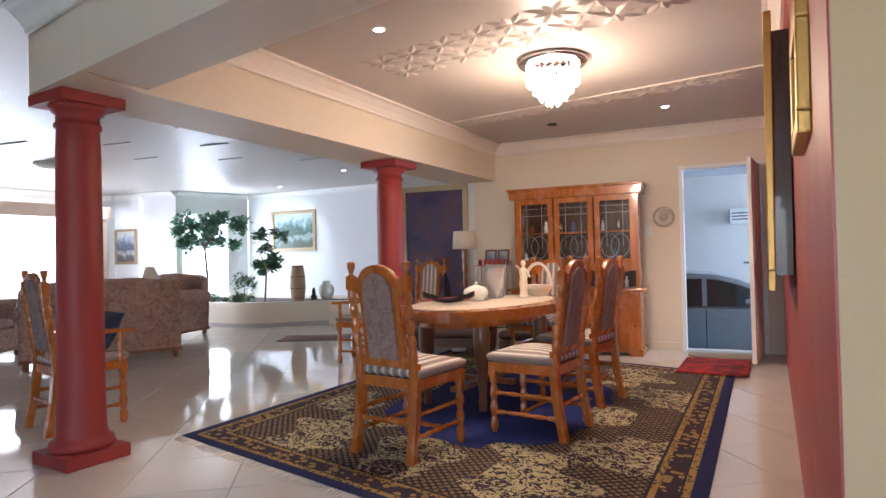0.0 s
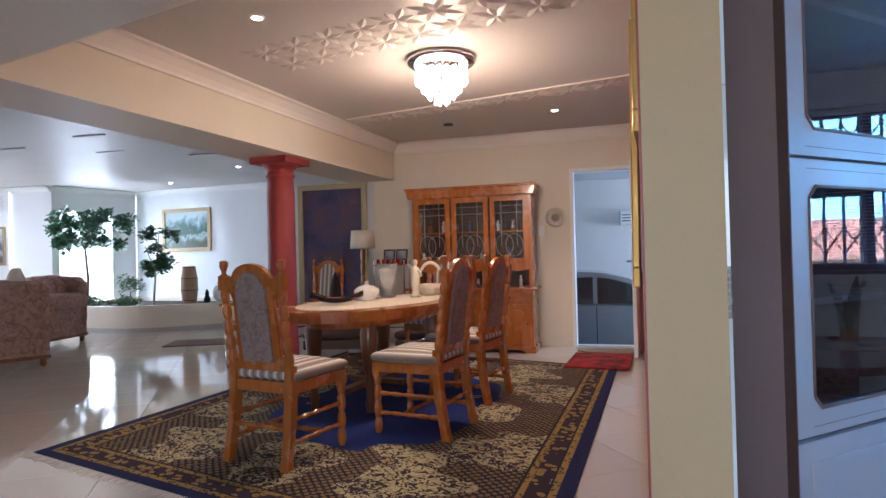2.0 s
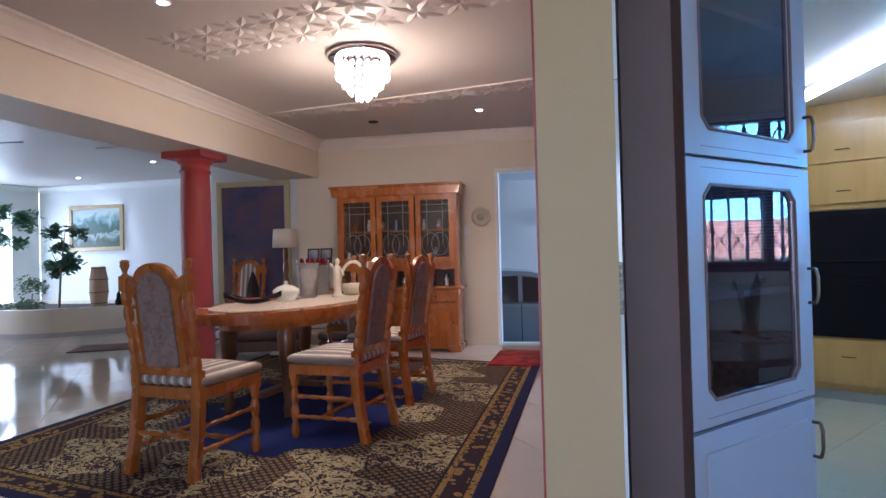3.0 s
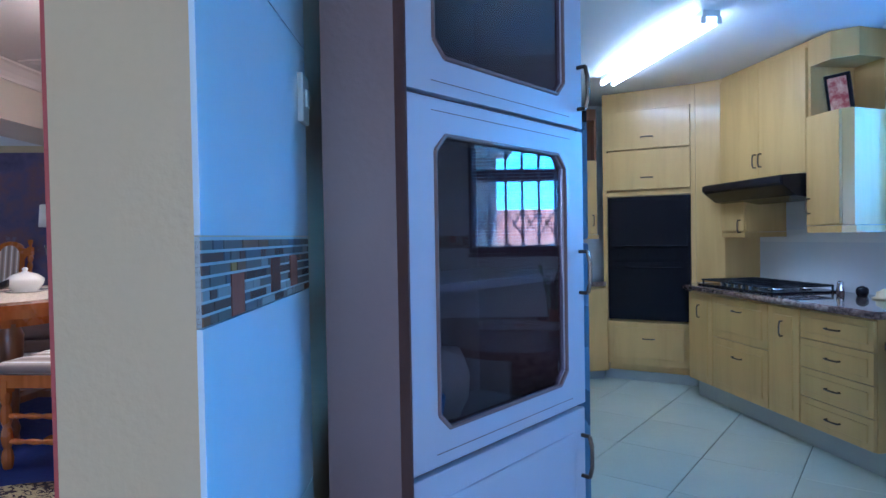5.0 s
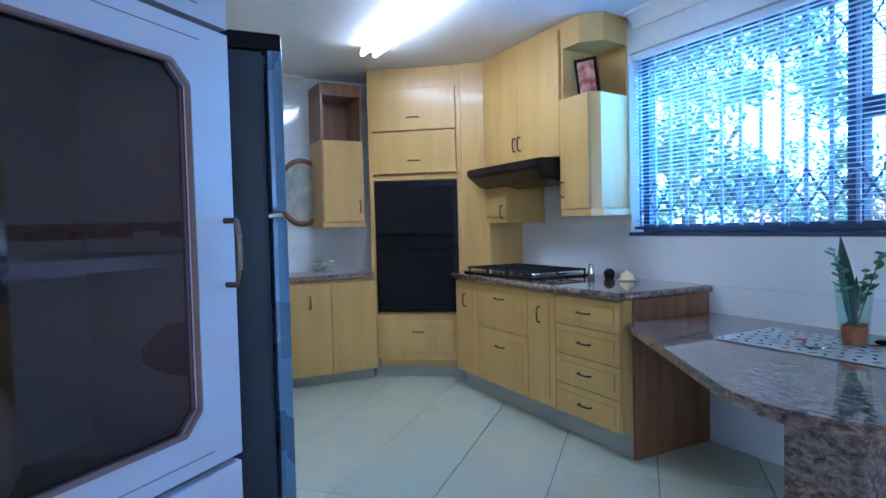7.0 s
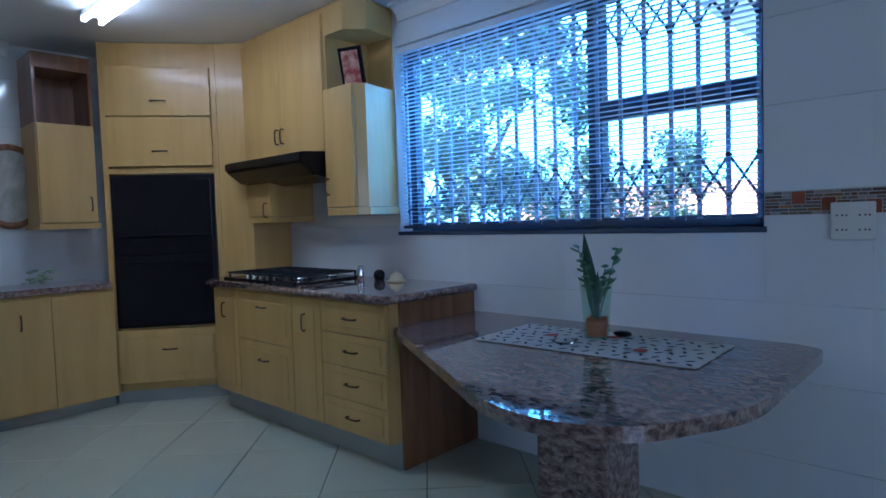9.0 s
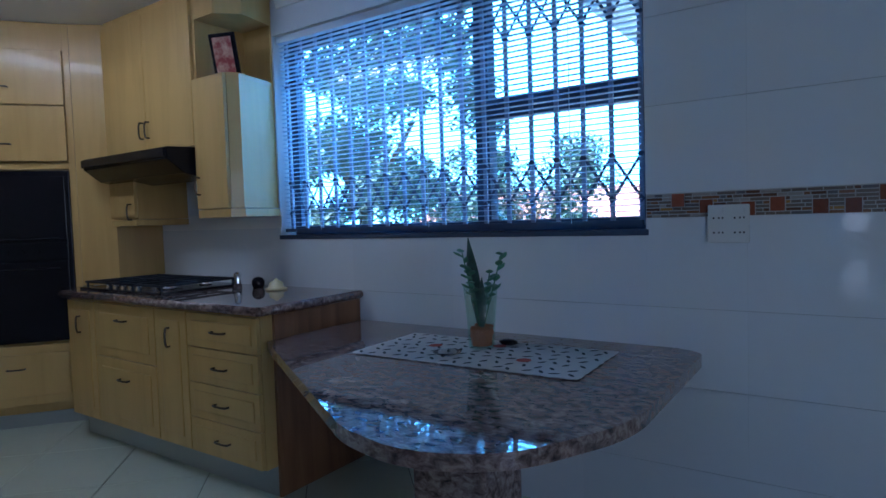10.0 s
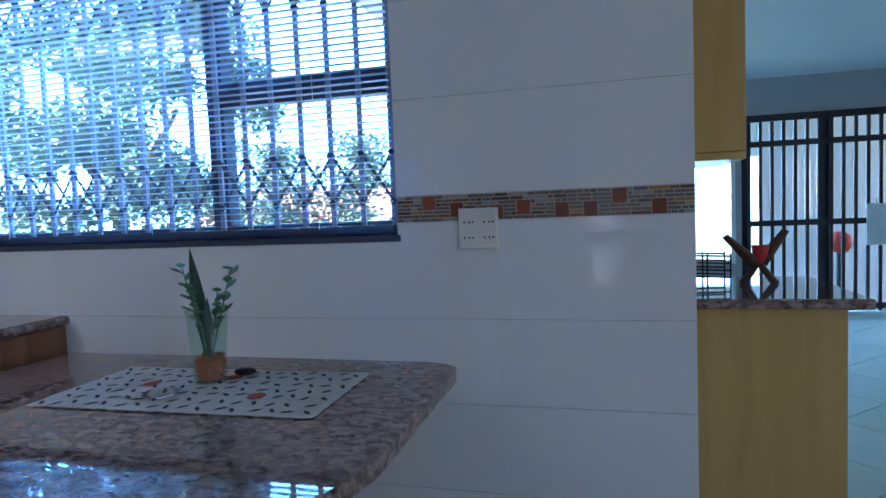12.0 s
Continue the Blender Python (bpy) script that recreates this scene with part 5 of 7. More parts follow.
def mth(op, a, b=None, c=None):
    n = nt.nodes.new("ShaderNodeMath")
    n.operation = op
    for i, v in enumerate((a, b, c)):
        if v is None:
            continue
        if isinstance(v, (int, float)):
            n.inputs[i].default_value = v
        else:
            L(v, n.inputs[i])
    return n.outputs[0]


def mixc(f, a, b):
    n = nt.nodes.new("ShaderNodeMix")
    n.data_type = "RGBA"
    if isinstance(f, (int, float)):
        n.inputs[0].default_value = f
    else:
        L(f, n.inputs[0])
    for i, v in ((6, a), (7, b)):
        if isinstance(v, tuple):
            n.inputs[i].default_value = (*v, 1)
        else:
            L(v, n.inputs[i])
    return n.outputs[2]


uv = nt.nodes.new("ShaderNodeUVMap")
sp = nt.nodes.new("ShaderNodeSeparateXYZ")
L(uv.outputs[0], sp.inputs[0])
U, V = sp.outputs[0], sp.outputs[1]      # metres from the rug's middle
HW, HL = 1.45, 2.05
du, dv = mth("SUBTRACT", HW, mth("ABSOLUTE", U)), mth("SUBTRACT", HL, mth("ABSOLUTE", V))
edge = mth("MINIMUM", du, dv)
cmb = nt.nodes.new("ShaderNodeCombineXYZ")
L(mth("ABSOLUTE", U), cmb.inputs[0]), L(mth("ABSOLUTE", V), cmb.inputs[1])
flow = nd("ShaderNodeTexVoronoi", Scale=5.2)
L(cmb.outputs[0], flow.inputs["Vector"])
big = nd("ShaderNodeTexNoise", Scale=2.1, Detail=1.0)
L(cmb.outputs[0], big.inputs["Vector"])
leafn = nd("ShaderNodeTexNoise", Scale=27.0, Detail=2.5, Distortion=1.6)
L(cmb.outputs[0], leafn.inputs["Vector"])
dots = nd("ShaderNodeTexVoronoi", Scale=27.0, Randomness=0.0)
rotc = nt.nodes.new("ShaderNodeVectorRotate")
rotc.inputs["Angle"].default_value = radians(45)
L(uv.outputs[0], rotc.inputs[0]), L(rotc.outputs[0], dots.inputs["Vector"])
BLUE, CREAMR, BROWN, DARK, YEL, PLUM = (0.004, 0.016, 0.13), (0.46, 0.39, 0.21), (0.20, 0.13, 0.065), (0.012, 0.008, 0.014), (0.30, 0.19, 0.05), (0.026, 0.012, 0.026)
trellis = mixc(mth("LESS_THAN", dots.outputs[0], 0.34), DARK, BROWN)
trellis = mixc(mth("MULTIPLY", mth("GREATER_THAN", leafn.outputs[0], 0.62), 0.6), trellis, YEL)
# rosettes: ringed blooms with leaves between them
bloom = mth("ADD", flow.outputs[0], mth("MULTIPLY", mth("SUBTRACT", leafn.outputs[0], 0.5), 0.35))
flower = mixc(mth("GREATER_THAN", leafn.outputs[0], 0.52), CREAMR, PLUM)
flower = mixc(mth("MULTIPLY", mth("GREATER_THAN", mth("SINE", mth("MULTIPLY", bloom, 34.0)), 0.25), mth("LESS_THAN", flow.outputs[0], 0.42)), flower, PLUM)
flower = mixc(mth("LESS_THAN", bloom, 0.10), flower, YEL)
petal = mth("GREATER_THAN", big.outputs[0], 0.485)
field = mixc(petal, trellis, flower)
rad = mth("ADD", mth("POWER", mth("DIVIDE", mth("ABSOLUTE", U), 0.70), 2.0), mth("POWER", mth("DIVIDE", mth("ABSOLUTE", V), 1.15), 2.0))
wob = mth("ADD", rad, mth("MULTIPLY", mth("SUBTRACT", big.outputs[0], 0.5), 2.2))
medal = mixc(mth("GREATER_THAN", wob, 0.30), mixc(mth("GREATER_THAN", leafn.outputs[0], 0.60), BLUE, (0.02, 0.03, 0.13)), BLUE)
field = mixc(mth("LESS_THAN", wob, 0.95), field, medal)


def ring(lo, hi):
    return mth("MULTIPLY", mth("GREATER_THAN", edge, lo), mth("LESS_THAN", edge, hi))


wave = nd("ShaderNodeTexVoronoi", Scale=19.0)
L(uv.outputs[0], wave.inputs["Vector"])
fleck = nd("ShaderNodeTexVoronoi", Scale=42.0)
L(uv.outputs[0], fleck.inputs["Vector"])
band = mixc(mth("LESS_THAN", fleck.outputs[0], 0.36), YEL, DARK)
bord = mixc(mth("LESS_THAN", wave.outputs[0], 0.40), PLUM, YEL)
bord = mixc(mth("LESS_THAN", wave.outputs[0], 0.20), bord, BROWN)
col = mixc(ring(0.0, 0.25), field, bord)
col = mixc(ring(0.07, 0.105), col, band)
col = mixc(ring(0.105, 0.115), col, DARK)
col = mixc(ring(0.205, 0.235), col, band)
col = mixc(ring(0.235, 0.25), col, DARK)
col = mixc(mth("LESS_THAN", edge, 0.07), col, (0.006, 0.010, 0.07))
soft = nd("ShaderNodeTexNoise", Scale=60.0, Detail=3.0)
L(uv.outputs[0], soft.inputs["Vector"])
hs = nt.nodes.new("ShaderNodeHueSaturation")
L(col, hs.inputs["Color"]), L(mth("MULTIPLY_ADD", soft.outputs[0], 0.7, 0.7), hs.inputs["Value"])
pb = nt.nodes["Principled BSDF"]
L(hs.outputs[0], pb.inputs["Base Color"])
pb.inputs["Roughness"].default_value = 0.95
bp = nd("ShaderNodeBump", Strength=0.5, Distance=0.004)
L(soft.outputs[0], bp.inputs["Height"]), L(bp.outputs[0], pb.inputs["Normal"])
rug = thing("rug", pose(0, 0, F + 0.001), "large oriental rug in navy, brown and gold with fringed end", "rug")
bm = bmesh.new()
uvl = bm.loops.layers.uv.new("UVMap")
P0, EU, EV = Vector((-2.55, 4.72)), Vector((2.98, -1.02)), Vector((0.52, 4.0))
NU, NV = 30, 40
gv = {}
for i in range(NU + 1):
    for j in range(NV + 1):
        p = P0 + EU * (i / NU) + EV * (j / NV)
        gv[i, j] = bm.verts.new((p.x, p.y, 0.009 + 0.002 * noise.noise((i * 0.3, j * 0.3, 1))))
for i in range(NU):
    for j in range(NV):
        f = bm.faces.new((gv[i, j], gv[i + 1, j], gv[i + 1, j + 1], gv[i, j + 1]))
        for lp, (a, b) in zip(f.loops, ((i, j), (i + 1, j), (i + 1, j + 1), (i, j + 1))):
            lp[uvl].uv = ((a / NU * 2 - 1) * HW, (b / NV * 2 - 1) * HL)
r = bmesh.ops.extrude_face_region(bm, geom=bm.faces[:])
bmesh.ops.translate(bm, vec=(0, 0, -0.008), verts=[v for v in r["geom"] if isinstance(v, bmesh.types.BMVert)])
part("carpet", bm, RUG, rug)
bm = bmesh.new()
rnd = random.Random(2)
dn = -EV.normalized()
for k in range(170):
    p = P0 + EU * ((k + 0.5) / 170)
    e = p + dn * rnd.uniform(0.05, 0.085) + EU.normalized() * rnd.uniform(-0.02, 0.02)
    rod((p.x, p.y, 0.005), (e.x, e.y, 0.004), 0.0035, 4, bm, 0.002)
tagged(part("fringe", bm, PAPER, rug, "pale knotted fringe"), kind="stuff")
mat1 = thing("door_mat", pose(0.80, 7.98, F + 0.009, 0, 0, -8), "red shaggy mat at the garage door", "mat")
part("carpet", cushion(0.60, 0.86, 0.03, 0.3, at=(0, 0, 0.012), cut=10), REDMAT, mat1, smooth=True)
mat2 = thing("door_mat", pose(0.93, 8.70, F, 0, 0, -5), "half-round brown coir door mat", "mat")
part("mat", prism([(-0.36, 0.12), (-0.34, -0.06), (-0.22, -0.16), (0, -0.20), (0.22, -0.16), (0.34, -0.06), (0.36, 0.12)], 0.0, 0.014), COIR, mat2, bevel=0.004)

# hutch
hut = thing("display_cabinet", pose(-1.36, 8.62, F, 0, 0, -4.6), "orange oak display cabinet with leaded glass doors", "cabinet")
HWD = 1.50
part("base", box(0.02, HWD - 0.02, 0.02, 0.44, 0.06, 0.70), OAK, hut, bevel=0.004)
part("plinth", upright([(0, 0), (0.12, 0), (0.16, 0.035), (HWD - 0.16, 0.035), (HWD - 0.12, 0), (HWD, 0), (HWD, 0.07), (0, 0.07)], 0.0, 0.44), OAK, hut, bevel=0.003)
part("worktop", box(-0.02, HWD + 0.02, -0.015, 0.445, 0.70, 0.73), OAK, hut, bevel=0.006)
for k in range(3):
    x0 = 0.05 + k * 0.472
    dr = part("drawer_front", box(x0, x0 + 0.455, 0.002, 0.02, 0.56, 0.685), OAK, hut, bevel=0.004)
    part("knob", lathe([(0.006, 0), (0.015, 0.01), (0.013, 0.02), (0.004, 0.024)], 12), BRONZE, dr).matrix_basis = pose(x0 + 0.23, 0.002, 0.62, 90, 0, 0)
    dd = part("cabinet_door", box(x0, x0 + 0.455, 0.002, 0.02, 0.09, 0.545), OAK, hut, bevel=0.004)
    nn = 10
    arch = [(x0 + 0.06, 0.14), (x0 + 0.395, 0.14)] + [(x0 + 0.2275 + 0.1675 * math.cos(math.pi * q / nn), 0.42 + 0.07 * math.sin(math.pi * q / nn)) for q in range(nn + 1)]
    part("raised_field", upright(arch, -0.008, 0.004), OAK, dd, bevel=0.006)
    part("knob", lathe([(0.006, 0), (0.013, 0.01), (0.004, 0.02)], 12), BRONZE, dd).matrix_basis = pose(x0 + 0.42, 0.002, 0.33, 90, 0, 0)
case = box(0.04, 0.075, 0.14, 0.44, 0.73, 1.80)
for b in ((HWD - 0.075, HWD - 0.04, 0.14, 0.44, 0.73, 1.80), (0.075, HWD - 0.075, 0.14, 0.42, 0.97, 1.0), (0.075, HWD - 0.075, 0.14, 0.42, 1.77, 1.80), (0.075, HWD - 0.075, 0.16, 0.42, 1.36, 1.38)):
    box(*b, case)
part("upper_case", case, OAK, hut)
part("back_panel", box(0.075, HWD - 0.075, 0.42, 0.438, 0.73, 1.80), DARKWOOD, hut)
part("cornice_board", upright([(-0.03, 1.88), (HWD + 0.03, 1.88), (HWD + 0.03, 1.905), (-0.03, 1.905)], 0.055, 0.44), OAK, hut, bevel=0.004)
part("cornice", upright([(0.0, 1.782), (HWD, 1.782), (HWD + 0.02, 1.879), (-0.02, 1.879)], 0.078, 0.44), OAK, hut, bevel=0.004)
part("valance", upright([(0.075, 0.97), (0.075, 0.93), (0.20, 0.91), (0.40, 0.945), (0.75, 0.90), (1.10, 0.945), (1.30, 0.91), (HWD - 0.075, 0.93), (HWD - 0.075, 0.97)], 0.14, 0.155), OAK, hut)
LEAD = material("pale_lead", (0.55, 0.53, 0.48), 0.4, 0.6)
CLEARP = glass_material("cabinet_glass", (0.85, 0.85, 0.82))
for k in range(3):
    x0 = 0.065 + k * 0.462
    fr = bmesh.new()
    for b in ((x0, x0 + 0.06, 0.118, 0.139, 1.0, 1.775), (x0 + 0.385, x0 + 0.445, 0.118, 0.139, 1.0, 1.775), (x0 + 0.06, x0 + 0.385, 0.118, 0.139, 1.0, 1.06), (x0 + 0.06, x0 + 0.385, 0.118, 0.139, 1.715, 1.775)):
        box(*b, fr)
    dd = part("glazed_door", fr, OAK, hut)
    gp = part("pane", box(x0 + 0.06, x0 + 0.385, 0.127, 0.130, 1.06, 1.715), CLEARP, dd)
    gp.visible_shadow = False
    ld = bmesh.new()
    cx = x0 + 0.2225
    for xx in (-0.09, 0.09):
        rod((cx + xx, 0.124, 1.20), (cx + xx, 0.124, 1.715), 0.0025, 5, ld)
    for zz in (1.58, 1.66):
        rod((x0 + 0.06, 0.124, zz), (x0 + 0.385, 0.124, zz), 0.0025, 5, ld)
    for ccx in (-0.055, 0.055):
        for q in range(14):
            a, b = 2 * math.pi * q / 14, 2 * math.pi * (q + 1) / 14
            rod((cx + ccx + 0.10 * math.cos(a), 0.124, 1.21 + 0.13 * math.sin(a)), (cx + ccx + 0.10 * math.cos(b), 0.124, 1.21 + 0.13 * math.sin(b)), 0.0025, 4, ld)
    part("leading", ld, LEAD, dd, "pale lead strips in the glass")
HM = pose(-1.36, 8.62, F, 0, 0, -4.6)
rnd = random.Random(9)
CUPM = [PORC, material("amber_glass", (0.35, 0.12, 0.04), 0.2), material("blue_china", (0.10, 0.16, 0.35), 0.2), CHROME]
for k in range(21):
    z = (1.0, 1.38, 0.73)[k % 3]
    x = 0.14 + 0.058 * k + rnd.uniform(-0.015, 0.015)
    s = rnd.uniform(0.8, 1.3)
    t = thing("cup" if k % 2 else "figurine", HM @ pose(x, rnd.uniform(0.24, 0.34), z + 0.0005), "small glazed china piece on the cabinet shelf", "china", "china in the cabinet")
    part("body", lathe([(0.022 * s, 0), (0.028 * s, 0.012), (0.034 * s, 0.05 * s), (0.024 * s, 0.085 * s), (0.030 * s, 0.11 * s)] if k % 2 else [(0.03 * s, 0), (0.02 * s, 0.03), (0.03 * s, 0.07), (0.012 * s, 0.10), (0.02 * s, 0.12), (0.004, 0.145 * s)], 12), CUPM[k % 4], t, smooth=True)

# things on the back wall
cl = thing("wall_plate", pose(0.372, 9.028, 1.775, 90, 0, -4.6), "small round silver wall plate", "plate")
part("plate", lathe([(0.115, 0), (0.118, 0.006), (0.085, 0.012), (0.08, 0.008)], 32), material("silver_relief", (0.52, 0.47, 0.38), 0.35, 0.6, vary=0.3, scale=30, bump=0.08), cl, smooth=True)
part("relief", ball((0, 0, 0.010), 0.05, squash=(1, 1, 0.25)), material("silver_relief_dark", (0.30, 0.26, 0.20), 0.4, 0.6, vary=0.3, scale=40, bump=0.08), cl)
sw2 = thing("light_switch", pose(0.20, 9.040, 1.62, 0, 0, -4.6), "white light switch on the cream wall", "switch")
part("plate", box(-0.04, 0.04, -0.01, 0, -0.06, 0.06), PORC, sw2, bevel=0.003)


def painting(name, m, w, h, mat, label, fw=0.05, frame_mat=GOLD, glazed_=False):
    p = thing(name, m, label, "painting")
    fr = bmesh.new()
    for b in ((-w / 2, w / 2, -0.035, 0, -h / 2, -h / 2 + fw), (-w / 2, w / 2, -0.035, 0, h / 2 - fw, h / 2), (-w / 2, -w / 2 + fw, -0.035, 0, -h / 2 + fw, h / 2 - fw), (w / 2 - fw, w / 2, -0.035, 0, -h / 2 + fw, h / 2 - fw)):
        box(*b, fr)
    part("frame", fr, frame_mat, p, bevel=0.006)
    part("canvas", box(-w / 2 + fw, w / 2 - fw, -0.016, -0.008, -h / 2 + fw, h / 2 - fw), mat, p)
    return p


def landscape(name, stops, height, rough=0.35):
    """Brushed bands of paint from the foot of the canvas to its sky, broken by strokes."""
    m = material(name, stops[0][1], rough, bump=0.03)
    t = m.node_tree
    N = t.nodes.new
    co, sep, n, add, mp, r = N("ShaderNodeTexCoord"), N("ShaderNodeSeparateXYZ"), N("ShaderNodeTexNoise"), N("ShaderNodeMath"), N("ShaderNodeMapRange"), N("ShaderNodeValToRGB")
    n.inputs["Scale"].default_value, n.inputs["Detail"].default_value, n.inputs["Distortion"].default_value = 3.6 / height, 8, 0.8
    add.operation = "MULTIPLY_ADD"
    add.inputs[1].default_value = height * 0.75
    mp.inputs["From Min"].default_value, mp.inputs["From Max"].default_value = -0.12 * height, 0.87 * height
    while len(r.color_ramp.elements) < len(stops):
        r.color_ramp.elements.new(0.5)
    for e, (p, c) in zip(r.color_ramp.elements, stops):
        e.position, e.color = p, (*c, 1)
    t.links.new(co.outputs["Object"], sep.inputs[0])
    t.links.new(co.outputs["Object"], n.inputs["Vector"])
    t.links.new(n.outputs[0], add.inputs[0])
    t.links.new(sep.outputs[2], add.inputs[2])
    t.links.new(add.outputs[0], mp.inputs["Value"])
    t.links.new(mp.outputs[0], r.inputs[0])
    t.links.new(r.outputs[0], t.nodes["Principled BSDF"].inputs["Base Color"])
    return m


SCENE1 = landscape("landscape_canvas", [(0.10, (0.03, 0.05, 0.025)), (0.26, (0.10, 0.16, 0.14)), (0.34, (0.28, 0.36, 0.34)), (0.42, (0.03, 0.07, 0.05)), (0.60, (0.04, 0.10, 0.08)), (0.70, (0.16, 0.26, 0.28)), (0.85, (0.40, 0.48, 0.50))], 0.70)
SCENE2 = landscape("grey_blue_canvas", [(0.12, (0.12, 0.11, 0.12)), (0.32, (0.45, 0.46, 0.48)), (0.44, (0.10, 0.12, 0.17)), (0.58, (0.16, 0.19, 0.27)), (0.72, (0.38, 0.42, 0.50)), (0.90, (0.58, 0.58, 0.56))], 0.62, 0.4)
# blue and reddish stops paint the room's reflections into the dark glazed picture
SCENE3 = ramp_material("dark_canvas_with_reflections", [(0.30, (0.03, 0.035, 0.08)), (0.46, (0.10, 0.085, 0.19)), (0.58, (0.15, 0.09, 0.12)), (0.72, (0.20, 0.26, 0.44))], 0.04, 2.0, coat=1.0, bump=0)
painting("painting", pose(-2.55, 9.288, 1.46, 0, 0, -2), 0.98, 1.76, SCENE3, "large dark glazed picture in a pale gilt frame", 0.07, material("pale_gilt", (0.55, 0.47, 0.28), 0.4, 0.4, vary=0.15))
OLDGILT = material("old_gilt", (0.36, 0.27, 0.15), 0.45, 0.3, vary=0.2, scale=14, fine=80, bump=0.04)
PD = Vector((PICW[1][0] - PICW[0][0], PICW[1][1] - PICW[0][1]))
pa = math.degrees(math.atan2(PD.y, PD.x))
painting("painting", pose(-6.82, 12.24, 1.99, 0, 0, pa), 1.18, 0.84, SCENE1, "green landscape painting in a gilt frame", 0.07, OLDGILT)
painting("painting", pose(-10.0, 10.972, 1.74, 0, 0, -3), 0.62, 0.72, SCENE2, "small blue grey painting in a gilt frame", 0.05, OLDGILT)
# gilt frames on the red wall, leaning out at the top
RD = Vector((RB[0] - RA[0], RB[1] - RA[1])).normalized()
ra = math.degrees(math.atan2(RD.y, RD.x))
big = painting("painting", pose(1.114, 5.85, 1.84, 0, 0, ra) @ pose(0, 0.085, 0, 0.5, 0, 0) @ pose(0, 0, 0, 0, 0, 180), 1.9, 1.35, SCENE3, "large gilt framed picture hanging on the red wall", 0.10)
part("backing", box(-0.86, 0.86, 0.001, 0.075, -0.60, 0.60), DARKWOOD, big, "deep dark wooden backing box")
painting("painting", pose(0.803, 3.65, 1.84, 0, 0, ra) @ pose(0, 0.008, 0, 0.5, 0, 0) @ pose(0, 0, 0, 0, 0, 180), 0.45, 0.36, SCENE2, "smaller gilt framed picture on the red wall", 0.06)

# padded stools
STOOL = material("dark_brown_upholstery", (0.085, 0.055, 0.05), 0.8, vary=0.2, scale=12, fine=120, bump=0.04)
for x, y, r, w in ((-2.02, 8.28, 12, 0.86), (-1.02, 8.22, -6, 0.62)):
    so_ = thing("padded_stool", pose(x, y, F, 0, 0, r), "low dark brown upholstered stool on bun feet", "stool", "padded stools")
    part("base", box(-w / 2, w / 2, -0.21, 0.21, 0.09, 0.20), STOOL, so_, bevel=0.02)
    part("pad", cushion(w, 0.43, 0.15, 0.4, at=(0, 0, 0.255)), STOOL, so_, smooth=True)
    for sx_ in (-1, 1):
        for sy_ in (-1, 1):
            part("foot", lathe([(0.02, 0), (0.034, 0.025), (0.03, 0.06), (0.038, 0.09)], 12, at=(sx_ * (w / 2 - 0.06), sy_ * 0.16, 0)), DARKWOOD, so_, smooth=True)

# lamp and rack beside the hutch
fl = thing("floor_lamp", pose(-1.98, 8.85, F), "turned wooden floor lamp with a white drum shade", "floor lamp")
part("base", lathe([(0.13, 0), (0.13, 0.02), (0.06, 0.05), (0.03, 0.07)], 24), BROWNWOOD, fl, smooth=True)
part("stem", turned((0, 0, 0.06), (0, 0, 1.22), 0.034, 7), BROWNWOOD, fl)
part("shade", lathe([(0.155, 1.22), (0.14, 1.44), (0.137, 1.44), (0.152, 1.222)], 28), SHADE, fl, smooth=True)
rk = thing("glass_rack", pose(-1.62, 8.88, F), "chrome side stand with red trimmed glass shelves", "stand")
for sx_ in (-0.19, 0.19):
    for sy_ in (-0.12, 0.12):
        part("leg", rod((sx_, sy_, 0), (sx_, sy_, 1.06), 0.011, 10), CHROME, rk)
for z in (0.25, 0.65, 1.0):
    part("shelf", box(-0.2, 0.2, -0.13, 0.13, z, z + 0.012), CHROME if z < 0.9 else material("red_trim", (0.30, 0.02, 0.015), 0.3), rk)
for k in range(6):
    t = thing("red_glass", pose(-1.78 + 0.065 * k, 8.84 + 0.02 * (k % 2), F + 1.0125), "small red glass on the chrome stand", "glass", "red glasses")
    part("body", lathe([(0.02, 0), (0.026, 0.03), (0.018, 0.07)], 10), material("ruby_glass", (0.28, 0.015, 0.012), 0.12), t, smooth=True)
for k, x in enumerate((-1.68, -1.52)):
    p = thing("photo_frame", pose(x, 8.97, F + 1.0125, -10, 0, 0), "small dark photo frame on the chrome stand", "photo frame")
    part("frame", box(-0.075, 0.075, -0.008, 0.008, 0, 0.19), DARKWOOD, p, bevel=0.003)
    part("photo", box(-0.055, 0.055, -0.011, -0.0082, 0.02, 0.17), SCENE2, p)
turned_thing("pedestal", -1.95, 8.45, F, [(0.09, 0), (0.09, 0.03), (0.05, 0.06), (0.045, 0.22), (0.06, 0.26), (0.09, 0.28), (0.09, 0.30)], PORC, "short white turned pedestal", "pedestal")

# chandelier and downlights
cd = thing("chandelier", pose(-0.35, 6.10, CZ), "round crystal ceiling chandelier, lit", "chandelier")
part("rim", lathe([(0.255, -0.001), (0.255, -0.03), (0.24, -0.04), (0.10, -0.03)], 40), CHROME, cd, "polished steel rim", smooth=True)
cm = None
rnd = random.Random(5)
